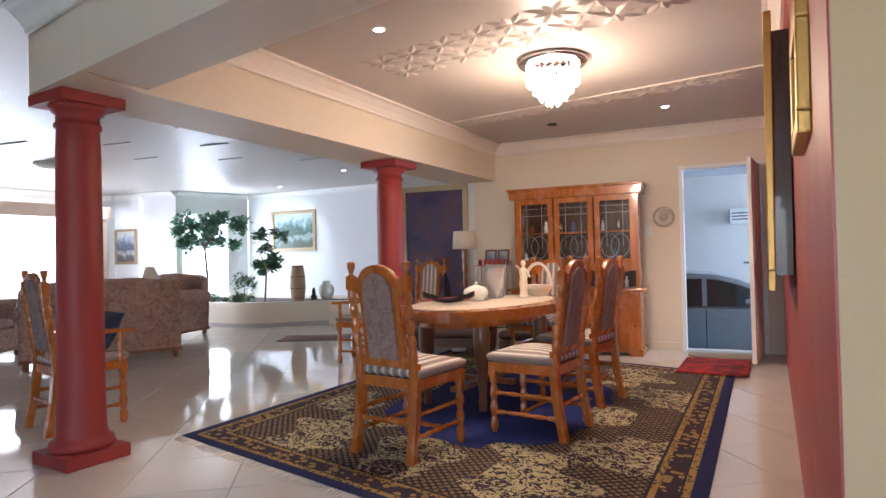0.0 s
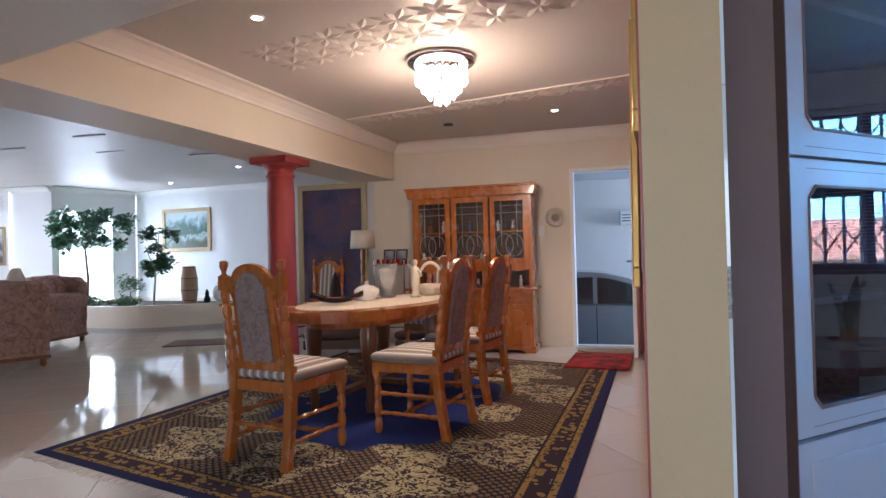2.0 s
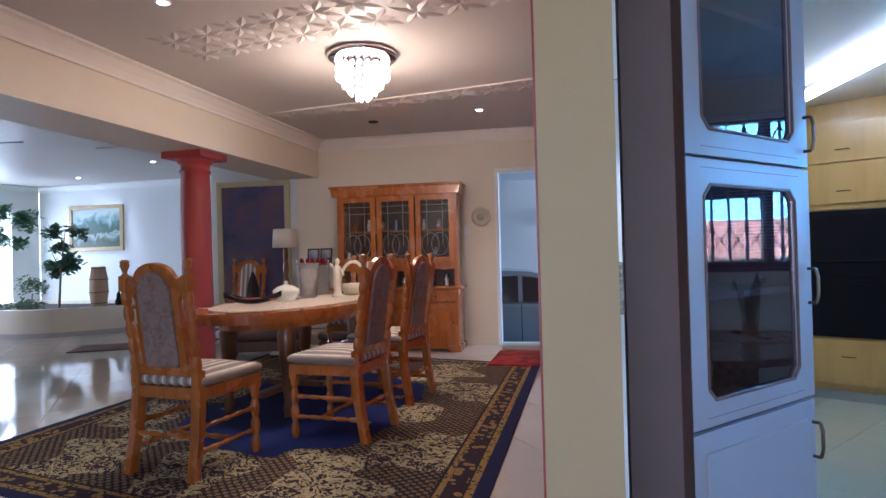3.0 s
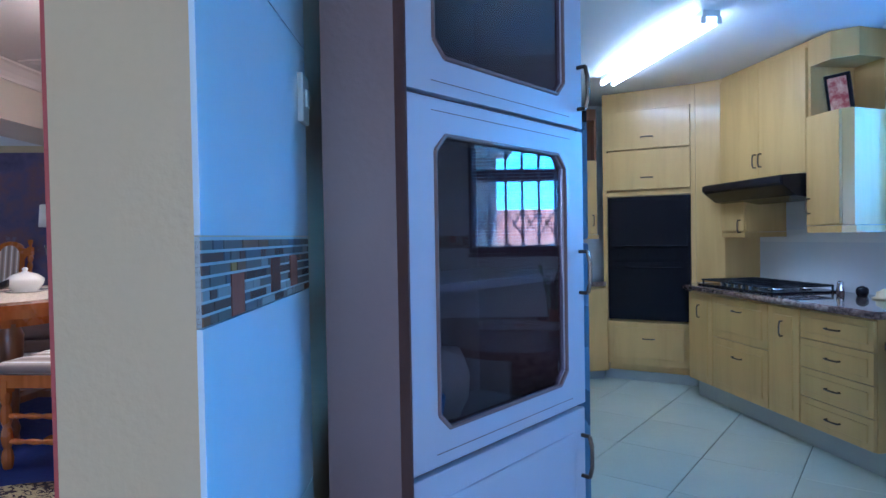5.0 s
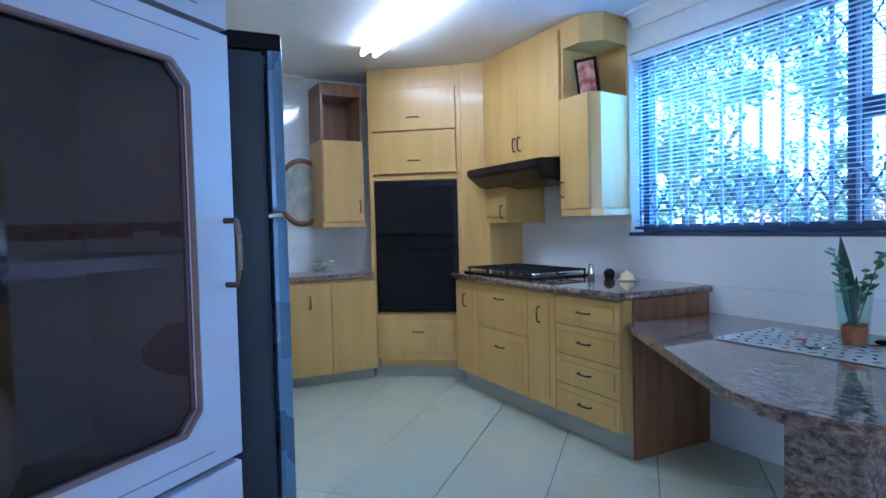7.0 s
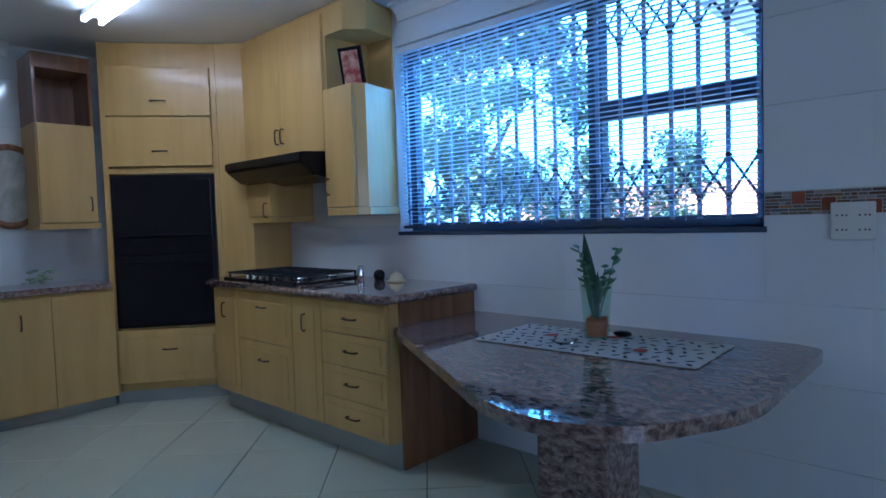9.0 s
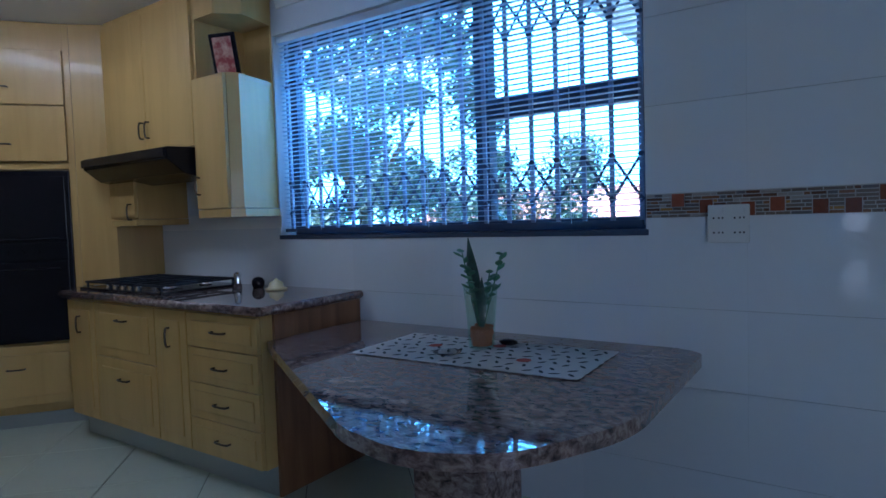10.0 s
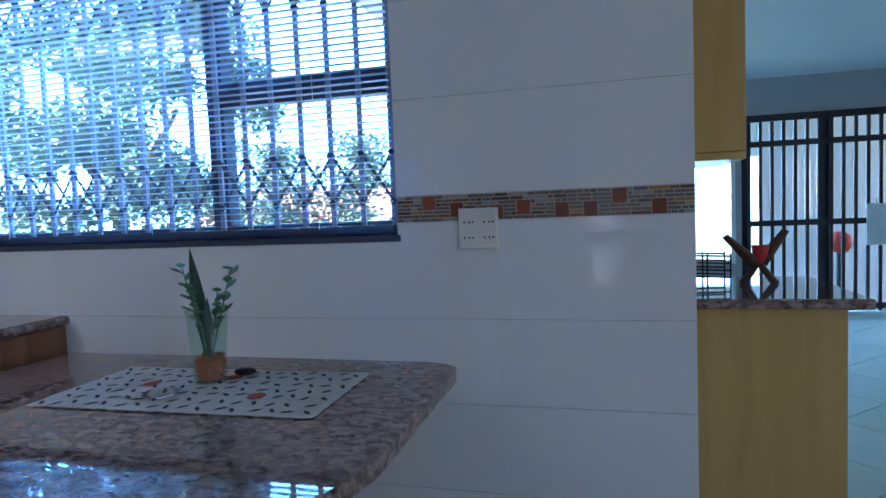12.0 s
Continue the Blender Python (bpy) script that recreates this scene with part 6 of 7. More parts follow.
for rr, n, zz in ((0.185, 22, 0.17), (0.14, 16, 0.23), (0.095, 11, 0.28), (0.045, 6, 0.32)):
    for k in range(n):
        a = 2 * math.pi * k / n
        for z in ([zz - 0.12, zz - 0.055, zz] if rr > 0.06 else [zz - 0.05, zz]):
            if cm is None:
                o = part("crystal", ball((0, 0, 0), 0.019, squash=(0.8, 0.8, 1.35), sub=1), CRYSTALGLOW, cd)
                cm = o.data
            else:
                o = share("crystal", cm, cd, Matrix())
            o.location = (rr * math.cos(a), rr * math.sin(a), -z)


def downlight(x, y, z, ring=0.045):
    d = thing("downlight", pose(x, y, z), "small round ceiling downlight, lit", "downlight", "ceiling downlights")
    part("ring", lathe([(ring, -0.001), (ring, -0.008), (ring * 0.8, -0.012), (ring * 0.72, -0.006)], 24), WHITE, d, smooth=True)
    part("bulb", lathe([(ring * 0.68, -0.004), (ring * 0.6, -0.012), (ring * 0.2, -0.014)], 16), BULB, d)


for x, y in ((-1.24, 5.04), (0.42, 7.95), (-6.5, 11.35), (-9.9, 10.2), (-4.4, 10.1)):
    downlight(x, y, CZ)
sm = thing("ceiling_vent", pose(-0.744, 8.26, CZ), "small dark round ceiling vent", "vent")
part("disc", lathe([(0.055, -0.001), (0.055, -0.012), (0.02, -0.016)], 20), IRON, sm)

# garage beyond the door
PAINT = material("silver_car_paint", (0.22, 0.24, 0.27), 0.22, vary=0.04, coat=0.8, bump=0)
car = thing("car", pose(0.85, 11.2, -0.30), "pale silver car parked in the garage", "car")
side = [(-2.1, 0.20), (-2.1, 0.62), (-2.0, 0.78), (-1.3, 0.90), (-0.75, 0.93), (0.9, 0.91), (1.8, 0.80), (2.1, 0.68), (2.15, 0.30), (1.6, 0.12), (-1.6, 0.12)]
part("body", upright(side, -0.80, 0.80), PAINT, car, bevel=0.05)
roof = [(-1.75, 0.90), (-1.45, 1.12), (-1.05, 1.30), (-0.6, 1.37), (-0.2, 1.385), (0.15, 1.36), (0.45, 1.28), (0.78, 1.14), (1.30, 0.90)]
part("cabin", upright(roof, -0.70, 0.70), PAINT, car, bevel=0.05)
for poly in ([(-1.35, 0.93), (-1.15, 1.12), (-0.85, 1.23), (-0.35, 1.30), (-0.03, 1.305), (-0.03, 0.93)], [(0.03, 0.93), (0.03, 1.30), (0.20, 1.28), (0.46, 1.205), (0.74, 1.08), (1.02, 0.93)]):
    part("side_window", upright(poly, -0.712, -0.69), DARKGLASS, car)
part("mirror", ball((0.55, -0.86, 1.0), 0.085, squash=(1.0, 0.7, 0.7)), PAINT, car, smooth=True)
part("door_seam", box(0.005, 0.015, -0.806, -0.79, 0.35, 0.90), BLACK, car)
part("door_handle", box(0.10, 0.28, -0.83, -0.80, 0.78, 0.805), PAINT, car, bevel=0.005)
for x in (-1.35, 1.35):
    wh = part("wheel", lathe([(0.31, -0.1), (0.32, -0.08), (0.32, 0.08), (0.31, 0.1)], 28), material("tyre_rubber", (0.02, 0.02, 0.022), 0.8), car)
    wh.matrix_basis = pose(x, -0.72, 0.32, 90, 0, 0)
    part("rim", lathe([(0.2, 0.101), (0.19, 0.106), (0.05, 0.112)], 20), CHROME, wh)
av = thing("wall_unit", pose(1.66, 12.598, 1.93), "white wall mounted vent unit in the garage", "vent")
part("case", box(-0.30, 0.30, -0.16, 0, -0.12, 0.12), WHITE, av, bevel=0.01)
for z in (-0.05, 0.0, 0.05):
    part("slot", box(-0.27, 0.27, -0.165, -0.159, z - 0.008, z + 0.008), IRON, av)

# ---- living room ----
def sofa(name, m, w, label, seats=2):
    """Rolled-arm sofa, seat towards local +y."""
    s = thing(name, m, label, "sofa")
    part("base", box(-w / 2, w / 2, -0.40, 0.40, 0.10, 0.36), SOFA, s, bevel=0.03)
    part("wood_rail", box(-w / 2 - 0.005, w / 2 + 0.005, -0.405, 0.405, 0.085, 0.125), BROWNWOOD, s, bevel=0.006)
    part("backrest", upright([(-w / 2, 0.30), (w / 2, 0.30), (w / 2, 0.86), (w / 2 - 0.08, 0.93), (0, 0.965), (-w / 2 + 0.08, 0.93), (-w / 2, 0.86)], -0.42, -0.24), SOFA, s, bevel=0.04)
    for k in range(seats):
        cw = (w - 0.36) / seats
        x = -w / 2 + 0.18 + cw * (k + 0.5)
        part("seat_cushion", cushion(cw, 0.62, 0.18, 0.35, at=(x, 0.08, 0.42)), SOFA, s, smooth=True)
        part("back_cushion", cushion(cw, 0.20, 0.48, 0.5, at=(x, -0.16, 0.72)), SOFA, s, smooth=True)
    for sg in (-1, 1):
        a = rod((sg * (w / 2 - 0.07), -0.36, 0.60), (sg * (w / 2 - 0.07), 0.42, 0.60), 0.12, 20)
        box(sg * (w / 2 - 0.09) - 0.09, sg * (w / 2 - 0.09) + 0.09, -0.36, 0.40, 0.30, 0.60, a)
        part("armrest", a, SOFA, s)
        for y in (-0.36, 0.36):
            part("foot", lathe([(0.02, 0), (0.035, 0.03), (0.03, 0.06), (0.04, 0.09)], 12, at=(sg * (w / 2 - 0.06), y, 0)), BROWNWOOD, s, smooth=True)
    return s


sofa("sofa", pose(-5.87, 6.92, F, 0, 0, 55), 1.60, "brown floral damask sofa seen from behind")
sofa("sofa", pose(-6.85, 8.80, F, 0, 0, 185), 1.05, "brown damask armchair with rolled arms", 1)
sofa("sofa", pose(-7.25, 5.95, F, 0, 0, -62), 2.0, "pale floral damask sofa by the curtained window")
sc2 = thing("cushion", pose(-6.95, 5.90, F + 0.72, 68, 0, -62), "grey striped cushion on the sofa", "cushion")
part("cover", cushion(0.44, 0.44, 0.15, 0.8), STRIPE, sc2, smooth=True)
turned_thing("table_lamp", -6.25, 8.0, F + 0.6, [(0.10, 0), (0.10, 0.02), (0.03, 0.05), (0.05, 0.15), (0.02, 0.22), (0.15, 0.24), (0.05, 0.48), (0.045, 0.48)], SHADE, "small table lamp with a cream conical shade", "table lamp")
et = thing("end_table", pose(-6.25, 8.0, F), "small brown wooden end table", "table")
part("tabletop", box(-0.25, 0.25, -0.25, 0.25, 0.56, 0.60), BROWNWOOD, et, bevel=0.005)
for sx_ in (-0.2, 0.2):
    for sy_ in (-0.2, 0.2):
        part("leg", turned((sx_, sy_, 0), (sx_, sy_, 0.56), 0.025, 4), BROWNWOOD, et)
grug = thing("mat", pose(-4.35, 9.15, F + 0.001, 0, 0, 20), "small brown red floor mat", "mat")
part("carpet", box(-0.5, 0.5, -0.3, 0.3, 0, 0.012), material("brown_mat", (0.16, 0.075, 0.06), 0.95, vary=0.2, scale=40, bump=0.1), grug, bevel=0.004)

# planter
PL = fillet([(-8.58, 11.02, 0), (-7.55, 10.22, 0.6), (-6.2, 10.05, 1.2), (-5.25, 10.85, 0.8), (-4.2, 11.0, 0), (-4.2, 11.90, 0), (-8.10, 12.40, 0)], 10)
pl = thing("planter", pose(0, 0, F), "low curved cream planter wall filled with soil", "planter")
bm = bmesh.new()
cxp = Vector((sum(p[0] for p in PL) / len(PL), sum(p[1] for p in PL) / len(PL)))
out_, inn = PL, [tuple(Vector(p) + (cxp - Vector(p)).normalized() * 0.14) for p in PL]
for z in (0.0, 0.42):
    for a in (out_, inn):
        for p in a:
            bm.verts.new((p[0], p[1], z))
bm.verts.ensure_lookup_table()
n = len(PL)
for i in range(n):
    j = (i + 1) % n
    o0, o1, i0, i1 = bm.verts[i], bm.verts[j], bm.verts[n + i], bm.verts[n + j]
    O0, O1, I0, I1 = bm.verts[2 * n + i], bm.verts[2 * n + j], bm.verts[3 * n + i], bm.verts[3 * n + j]
    bm.faces.new((o0, o1, O1, O0)), bm.faces.new((i1, i0, I0, I1)), bm.faces.new((O0, O1, I1, I0))
part("wall", bm, CREAM, pl)
part("skirting", prism([tuple(Vector(p) + (Vector(p) - cxp).normalized() * 0.012) for p in PL], 0.0, 0.07), material("grey_skirting", (0.45, 0.42, 0.40), 0.4), pl)
part("soil", prism([tuple(Vector(p) + (cxp - Vector(p)).normalized() * 0.10) for p in PL], 0.2, 0.36), SOIL, pl)


def leafcloud(spots, size, count, seed, flat=0.55):
    """Many small folded leaves scattered in soft clumps (centre, radius)."""
    rnd = random.Random(seed)
    V, Fc = [], []
    for _ in range(count):
        c, r = spots[rnd.randrange(len(spots))]
        d = Vector((rnd.gauss(0, 1), rnd.gauss(0, 1), rnd.gauss(0, 1))).normalized() * r * rnd.random() ** 0.45
        d.z *= flat + 0.2
        p = Vector(c) + d
        a, t = rnd.uniform(0, 6.28), rnd.uniform(-0.9, 0.9)
        f = Vector((math.cos(a) * math.cos(t), math.sin(a) * math.cos(t), math.sin(t))) * size * rnd.uniform(0.6, 1.3)
        s = Vector((-math.sin(a), math.cos(a), rnd.uniform(-0.4, 0.4))) * f.length * 0.36
        k = len(V)
        V += [p, p + f * 0.5 + s, p + f, p + f * 0.5 - s, p + f * 0.5 + Vector((0, 0, -0.12 * f.length))]
        Fc += [(k, k + 1, k + 4), (k + 1, k + 2, k + 4), (k + 2, k + 3, k + 4), (k + 3, k, k + 4)]
    bm = bmesh.new()
    me = bpy.data.meshes.new("leaves")
    me.from_pydata([tuple(v) for v in V], [], Fc)
    bm.from_mesh(me)
    bpy.data.meshes.remove(me)
    return bm


def tree(name, m, trunk, spots, label, size, count, seed, mat=LEAF, r0=0.03):
    t = thing(name, m, label, "tree" if r0 > 0.05 else "plant")
    bm = bmesh.new()
    for a, b, r, q in trunk:
        rod(a, b, r, 8, bm, q)
    part("trunk", bm, BARK, t)
    tagged(part("crown", leafcloud(spots, size, count, seed), mat, t), kind="stuff")
    return t


rnd = random.Random(11)
tree("ficus_tree", pose(-7.90, 10.9, F + 0.36), [((0, 0, 0), (0.03, 0.0, 0.5), 0.028, 0.022), ((0.03, 0, 0.5), (-0.02, 0, 1.0), 0.022, 0.018), ((-0.02, 0, 1.0), (-0.30, 0.1, 1.35), 0.014, 0.006), ((-0.02, 0, 1.0), (0.28, -0.1, 1.4), 0.014, 0.006), ((-0.02, 0, 1.0), (0.02, 0.15, 1.6), 0.014, 0.006)],
     [((rnd.uniform(-0.5, 0.5), rnd.uniform(-0.35, 0.35), 1.30 + rnd.uniform(-0.2, 0.32)), rnd.uniform(0.10, 0.24)) for _ in range(20)], "indoor ficus tree with a rounded green crown", 0.10, 2600, 3)
tree("slender_plant", pose(-6.86, 11.3, F + 0.36), [((0, 0, 0), (0.05, 0, 0.6), 0.02, 0.015), ((0.05, 0, 0.6), (0.14, 0, 1.3), 0.015, 0.006), ((0.05, 0, 0.6), (-0.16, 0, 1.05), 0.01, 0.005)],
     [((0.02 + rnd.uniform(-0.2, 0.2), rnd.uniform(-0.15, 0.15), rnd.uniform(0.5, 1.35)), rnd.uniform(0.07, 0.16)) for _ in range(14)] + [((0.42, 0, 1.22), 0.13), ((0.3, 0, 1.3), 0.12)], "slender dark green indoor plant", 0.10, 900, 5, LEAF2)
LIGHTLEAF = material("light_green_leaf", (0.11, 0.20, 0.09), 0.5, vary=0.3, scale=9, fine=30)
tree("low_plants", pose(-7.35, 10.75, F + 0.36), [((0, 0, 0), (0.02, 0, 0.1), 0.01, 0.006)], [((rnd.uniform(-0.45, 0.45), rnd.uniform(-0.2, 0.3), rnd.uniform(0.03, 0.12)), 0.12) for _ in range(12)], "low light green ground plants in the planter", 0.06, 700, 7, LIGHTLEAF)
tree("bushy_plant", pose(-7.15, 11.05, F + 0.36), [((0, 0, 0), (0.02, 0, 0.25), 0.012, 0.008)], [((rnd.uniform(-0.2, 0.2), rnd.uniform(-0.15, 0.15), rnd.uniform(0.2, 0.48)), 0.13) for _ in range(9)], "bushy pale green plant in the planter", 0.055, 420, 8, LIGHTLEAF)
bl = thing("basket_lamp", pose(-5.72, 10.72, F + 0.42), "tall barrel-shaped woven basket lamp on the planter ledge", "lamp")
WICK = material("woven_cane", (0.42, 0.30, 0.19), 0.7, vary=0.25, scale=50, bump=0.08)
part("weave", lathe([(0.10, 0), (0.115, 0.05), (0.135, 0.22), (0.13, 0.42), (0.10, 0.60), (0.095, 0.62)], 20), WICK, bl, smooth=True)
for z, r in ((0.05, 0.118), (0.22, 0.139), (0.42, 0.134), (0.60, 0.104)):
    part("hoop", lathe([(r, z - 0.008), (r + 0.006, z), (r, z + 0.008)], 20), BROWNWOOD, bl)
turned_thing("white_vase", -5.30, 10.98, F + 0.42, [(0.06, 0), (0.12, 0.08), (0.14, 0.17), (0.11, 0.25), (0.06, 0.29), (0.07, 0.33)], PORC, "white ceramic vase on the planter ledge", "vase")
turned_thing("small_jug", -5.48, 10.85, F + 0.42, [(0.04, 0), (0.06, 0.05), (0.03, 0.12), (0.035, 0.16), (0.01, 0.22)], IRON, "small dark jug on the planter ledge", "jug", 14)
turned_thing("white_vase", -2.75, 7.95, F + 0.001, [(0.10, 0), (0.15, 0.2), (0.17, 0.42), (0.12, 0.62), (0.08, 0.70), (0.10, 0.76)], PORC, "tall white ceramic floor vase", "vase")
# windows of the living room
w3 = thing("window_3", Matrix.Translation((0, 0, 0)), "tall bright window over the planter", "window", kind="structure")
dW = (Vector((-8.10, 12.40)) - Vector((-8.62, 10.9))).normalized()
nW = Vector((-dW.y, dW.x))


def on_w(s, off, z):
    p = Vector((-8.62, 10.9)) + dW * s + nW * off
    return (p.x, p.y, z)


for a, b in ((0.12, 0.12), (1.10, 1.10)):
    part("window_frame", rod(on_w(a, 0.06, F + 0.35), on_w(b, 0.06, 2.36), 0.02, 4), WHITE, w3)
for z in (F + 0.36, 2.35):
    part("window_frame", rod(on_w(0.12, 0.06, z), on_w(1.10, 0.06, z), 0.02, 4), WHITE, w3)
bm = bmesh.new()
q = [bm.verts.new(on_w(-0.3, 0.9, -0.2)), bm.verts.new(on_w(2.2, 0.9, -0.2)), bm.verts.new(on_w(2.2, 0.9, 3.0)), bm.verts.new(on_w(-0.3, 0.9, 3.0))]
bm.faces.new(q)
structure("backdrop_planter", bm, DAYGLOW, "overexposed bright daylight outside the window", "backdrop")
dC = (Vector((-10.351, 11.0)) - Vector((-11.9, 4.2))).normalized()
nC = Vector((-dC.y, dC.x))


def on_c(s, off, z):
    p = Vector((-11.9, 4.2)) + dC * s + nC * off
    return (p.x, p.y, z)


bm = bmesh.new()
bm.faces.new([bm.verts.new(on_c(2.0, 0.8, 0.2)), bm.verts.new(on_c(6.8, 0.8, 0.2)), bm.verts.new(on_c(6.8, 0.8, 3.0)), bm.verts.new(on_c(2.0, 0.8, 3.0))])
structure("backdrop_curtain", bm, DAYGLOW, "overexposed bright daylight outside the curtained window", "backdrop")


def curtain(name, s0, s1, off, z0, z1, mat, label, folds):
    t = thing(name, Matrix(), label, "curtain", "curtains")
    bm = bmesh.new()
    n = folds * 6
    a = []
    for i in range(n + 1):
        s = s0 + (s1 - s0) * i / n
        o = off + 0.035 * math.sin(2 * math.pi * folds * i / n)
        a.append((bm.verts.new(on_c(s, o, z0)), bm.verts.new(on_c(s, o, z1))))
    for p, r in zip(a, a[1:]):
        bm.faces.new((p[0], r[0], r[1], p[1]))
    part("cloth", bm, mat, t, smooth=True)
    return t


VOILE = bpy.data.materials.new("white_voile")
VOILE.use_nodes = True
nt = VOILE.node_tree
nt.nodes.remove(nt.nodes["Principled BSDF"])
a_, b_, c_ = nt.nodes.new("ShaderNodeBsdfTransparent"), nt.nodes.new("ShaderNodeBsdfTranslucent"), nt.nodes.new("ShaderNodeMixShader")
a_.inputs[0].default_value, b_.inputs[0].default_value, c_.inputs[0].default_value = (1, 1, 1, 1), (0.9, 0.9, 0.9, 1), 0.5
nt.links.new(a_.outputs[0], c_.inputs[1]), nt.links.new(b_.outputs[0], c_.inputs[2]), nt.links.new(c_.outputs[0], nt.nodes["Material Output"].inputs[0])
curtain("sheer_curtain", 2.5, 6.0, -0.10, F + 0.45, 2.48, VOILE, "white sheer curtain across the bright window", 16)
curtain("curtain", 5.95, 6.75, -0.14, F + 0.02, 2.50, CURT, "beige drape gathered beside the window", 7)
curtain("curtain", 1.75, 2.55, -0.14, F + 0.02, 2.50, CURT, "beige drape gathered at the far window side", 7)
pm = thing("curtain_pelmet", Matrix(), "beige fabric pelmet above the window", "pelmet")
bm = bmesh.new()
n = 60
a = [(bm.verts.new(on_c(1.7 + 5.1 * i / n, -0.20 + 0.012 * math.sin(i * 2.1), 2.30)), bm.verts.new(on_c(1.7 + 5.1 * i / n, -0.20, 2.55))) for i in range(n + 1)]
for p, r in zip(a, a[1:]):
    bm.faces.new((p[0], r[0], r[1], p[1]))
part("cloth", bm, CURT, pm)
lampL = thing("ceiling_lamp", pose(-7.6, 7.6, CZ), "round white ceiling lamp in the living room", "ceiling lamp")
part("bowl", lathe([(0.06, -0.10), (0.16, -0.085), (0.21, -0.04), (0.22, -0.001)], 28), PORC, lampL, smooth=True)

# ---- garden outside ----
DAYLEAF = material("garden_leaf", (0.13, 0.21, 0.16), 0.5, vary=0.4, scale=3, fine=12)
rnd = random.Random(21)
tree("garden_tree", pose(9.2, 9.4, -0.2), [((0, 0, 0), (0.1, 0, 1.6), 0.16, 0.11), ((0.1, 0, 1.6), (-0.7, 0.3, 3.0), 0.08, 0.03), ((0.1, 0, 1.6), (0.8, -0.5, 3.1), 0.08, 0.03), ((0.1, 0, 1.6), (-0.2, -1.0, 2.6), 0.07, 0.02)],
     [((rnd.uniform(-1.7, 1.7), rnd.uniform(-2.2, 1.8), rnd.uniform(0.4, 4.2)), rnd.uniform(0.3, 0.6)) for _ in range(80)], "leafy garden tree outside the kitchen window", 0.105, 36000, 22, DAYLEAF, 0.1)
tree("garden_tree", pose(13.5, 8.6, -0.2), [((0, 0, 0), (0.05, 0, 1.0), 0.12, 0.09), ((0.05, 0, 1.0), (-0.4, 0.3, 2.0), 0.06, 0.02), ((0.05, 0, 1.0), (0.5, -0.3, 2.1), 0.06, 0.02)],
     [((rnd.uniform(-1.3, 1.3), rnd.uniform(-1.7, 1.9), rnd.uniform(0.4, 2.9)), rnd.uniform(0.3, 0.65)) for _ in range(46)], "smaller garden tree beyond the window", 0.11, 15000, 23, DAYLEAF, 0.1)
ho = thing("neighbour_house", pose(26, 12, -0.2), "low neighbouring house with a pinkish tiled roof", "house")
part("wall", box(-3, 3, -10, 6, 0, 1.2), material("pink_plaster", (0.70, 0.52, 0.47), 0.8), ho)
ROOF = material("terracotta_roof", (0.58, 0.33, 0.27), 0.8, vary=0.2, scale=2)
bm = bmesh.new()
for k in range(14):
    f0, f1 = k / 14, (k + 1) / 14
    box(-3.5 + 3.5 * f0, -3.5 + 3.5 * f1 + 0.06, -10.5, 6.5, 1.15 + 1.35 * f0, 1.25 + 1.35 * f1, bm)
tagged(part("roof", bm, ROOF, ho), kind="stuff")
for y in (-7, -3, 2):
    part("window", box(-3.02, -2.98, y, y + 1.2, 0.3, 1.0), DARKGLASS, ho)

bm = bmesh.new()
bm.faces.new([bm.verts.new(p) for p in ((55, -40, -8), (55, 70, -8), (55, 70, 60), (55, -40, 60))])
structure("backdrop_sky", bm, glow("bright_hazy_sky", (0.20, 0.56, 1.0), 4.6), "bright hazy sky beyond the garden", "backdrop")
structure("beam_patio", box(12.0, 12.2, 0.56, 1.5, 1.86, 2.5), WHITE, "white beam under the patio roof", "beam")
structure("wall_patio", box(12.0, 12.2, -4.0, 0.55, -0.6, 3.2), material("patio_wall_paint", (0.72, 0.71, 0.76), 0.8), "grey patio wall outside the sliding door", "wall")
# roof carried on over the window, added to keep sky light out
structure("ceiling_patio", box(9.46, 12.2, -4.0, 3.6, 2.5, 2.6), WHITE, "patio roof extended past the sliding door to block sky light", "ceiling")
rp_ = thing("red_pot", pose(11.0, -0.12, -0.62), "round red pot on a tall stand on the patio", "pot")
part("stand", rod((0, 0, 0), (0, 0, 1.12), 0.04, 10), IRON, rp_)
part("pot", ball((0, 0, 1.26), 0.15), material("red_glaze", (0.5, 0.04, 0.03), 0.3), rp_, smooth=True)

# west window of the living room; unseen south window added to hold the fill lamp
w5 = thing("window_5", pose(-11.93, 3.0, 0), "bright living room window with white frame", "window", kind="structure")
for b in (box(-0.08, -0.04, -0.5, 0.5, F + 0.35, F + 0.40), box(-0.08, -0.04, -0.5, 0.5, 1.55, 1.60), box(-0.08, -0.04, -0.5, -0.45, F + 0.40, 1.55), box(-0.08, -0.04, 0.45, 0.5, F + 0.40, 1.55)):
    part("window_frame", b, WHITE, w5)
structure("backdrop_west", box(-12.85, -12.83, 1.6, 4.4, -0.2, 3.2), DAYGLOW, "overexposed bright daylight outside the west window", "backdrop")
w4 = thing("window_4", pose(-0.3, -2.2, 0), "unseen window frame added around the south fill light", "window", kind="structure")
for b in (box(-1.2, 1.2, -0.06, -0.02, 0.75, 0.80), box(-1.2, 1.2, -0.06, -0.02, 2.20, 2.25), box(-1.2, -1.15, -0.06, -0.02, 0.80, 2.20), box(1.15, 1.2, -0.06, -0.02, 0.80, 2.20), box(-0.025, 0.025, -0.06, -0.02, 0.80, 2.20)):
    part("window_frame", b, WHITE, w4)

sw1 = thing("light_switch", pose(0.892, 3.327, 1.538, 0, 0, -8.2), "white light switch on the tiled wall end", "switch")
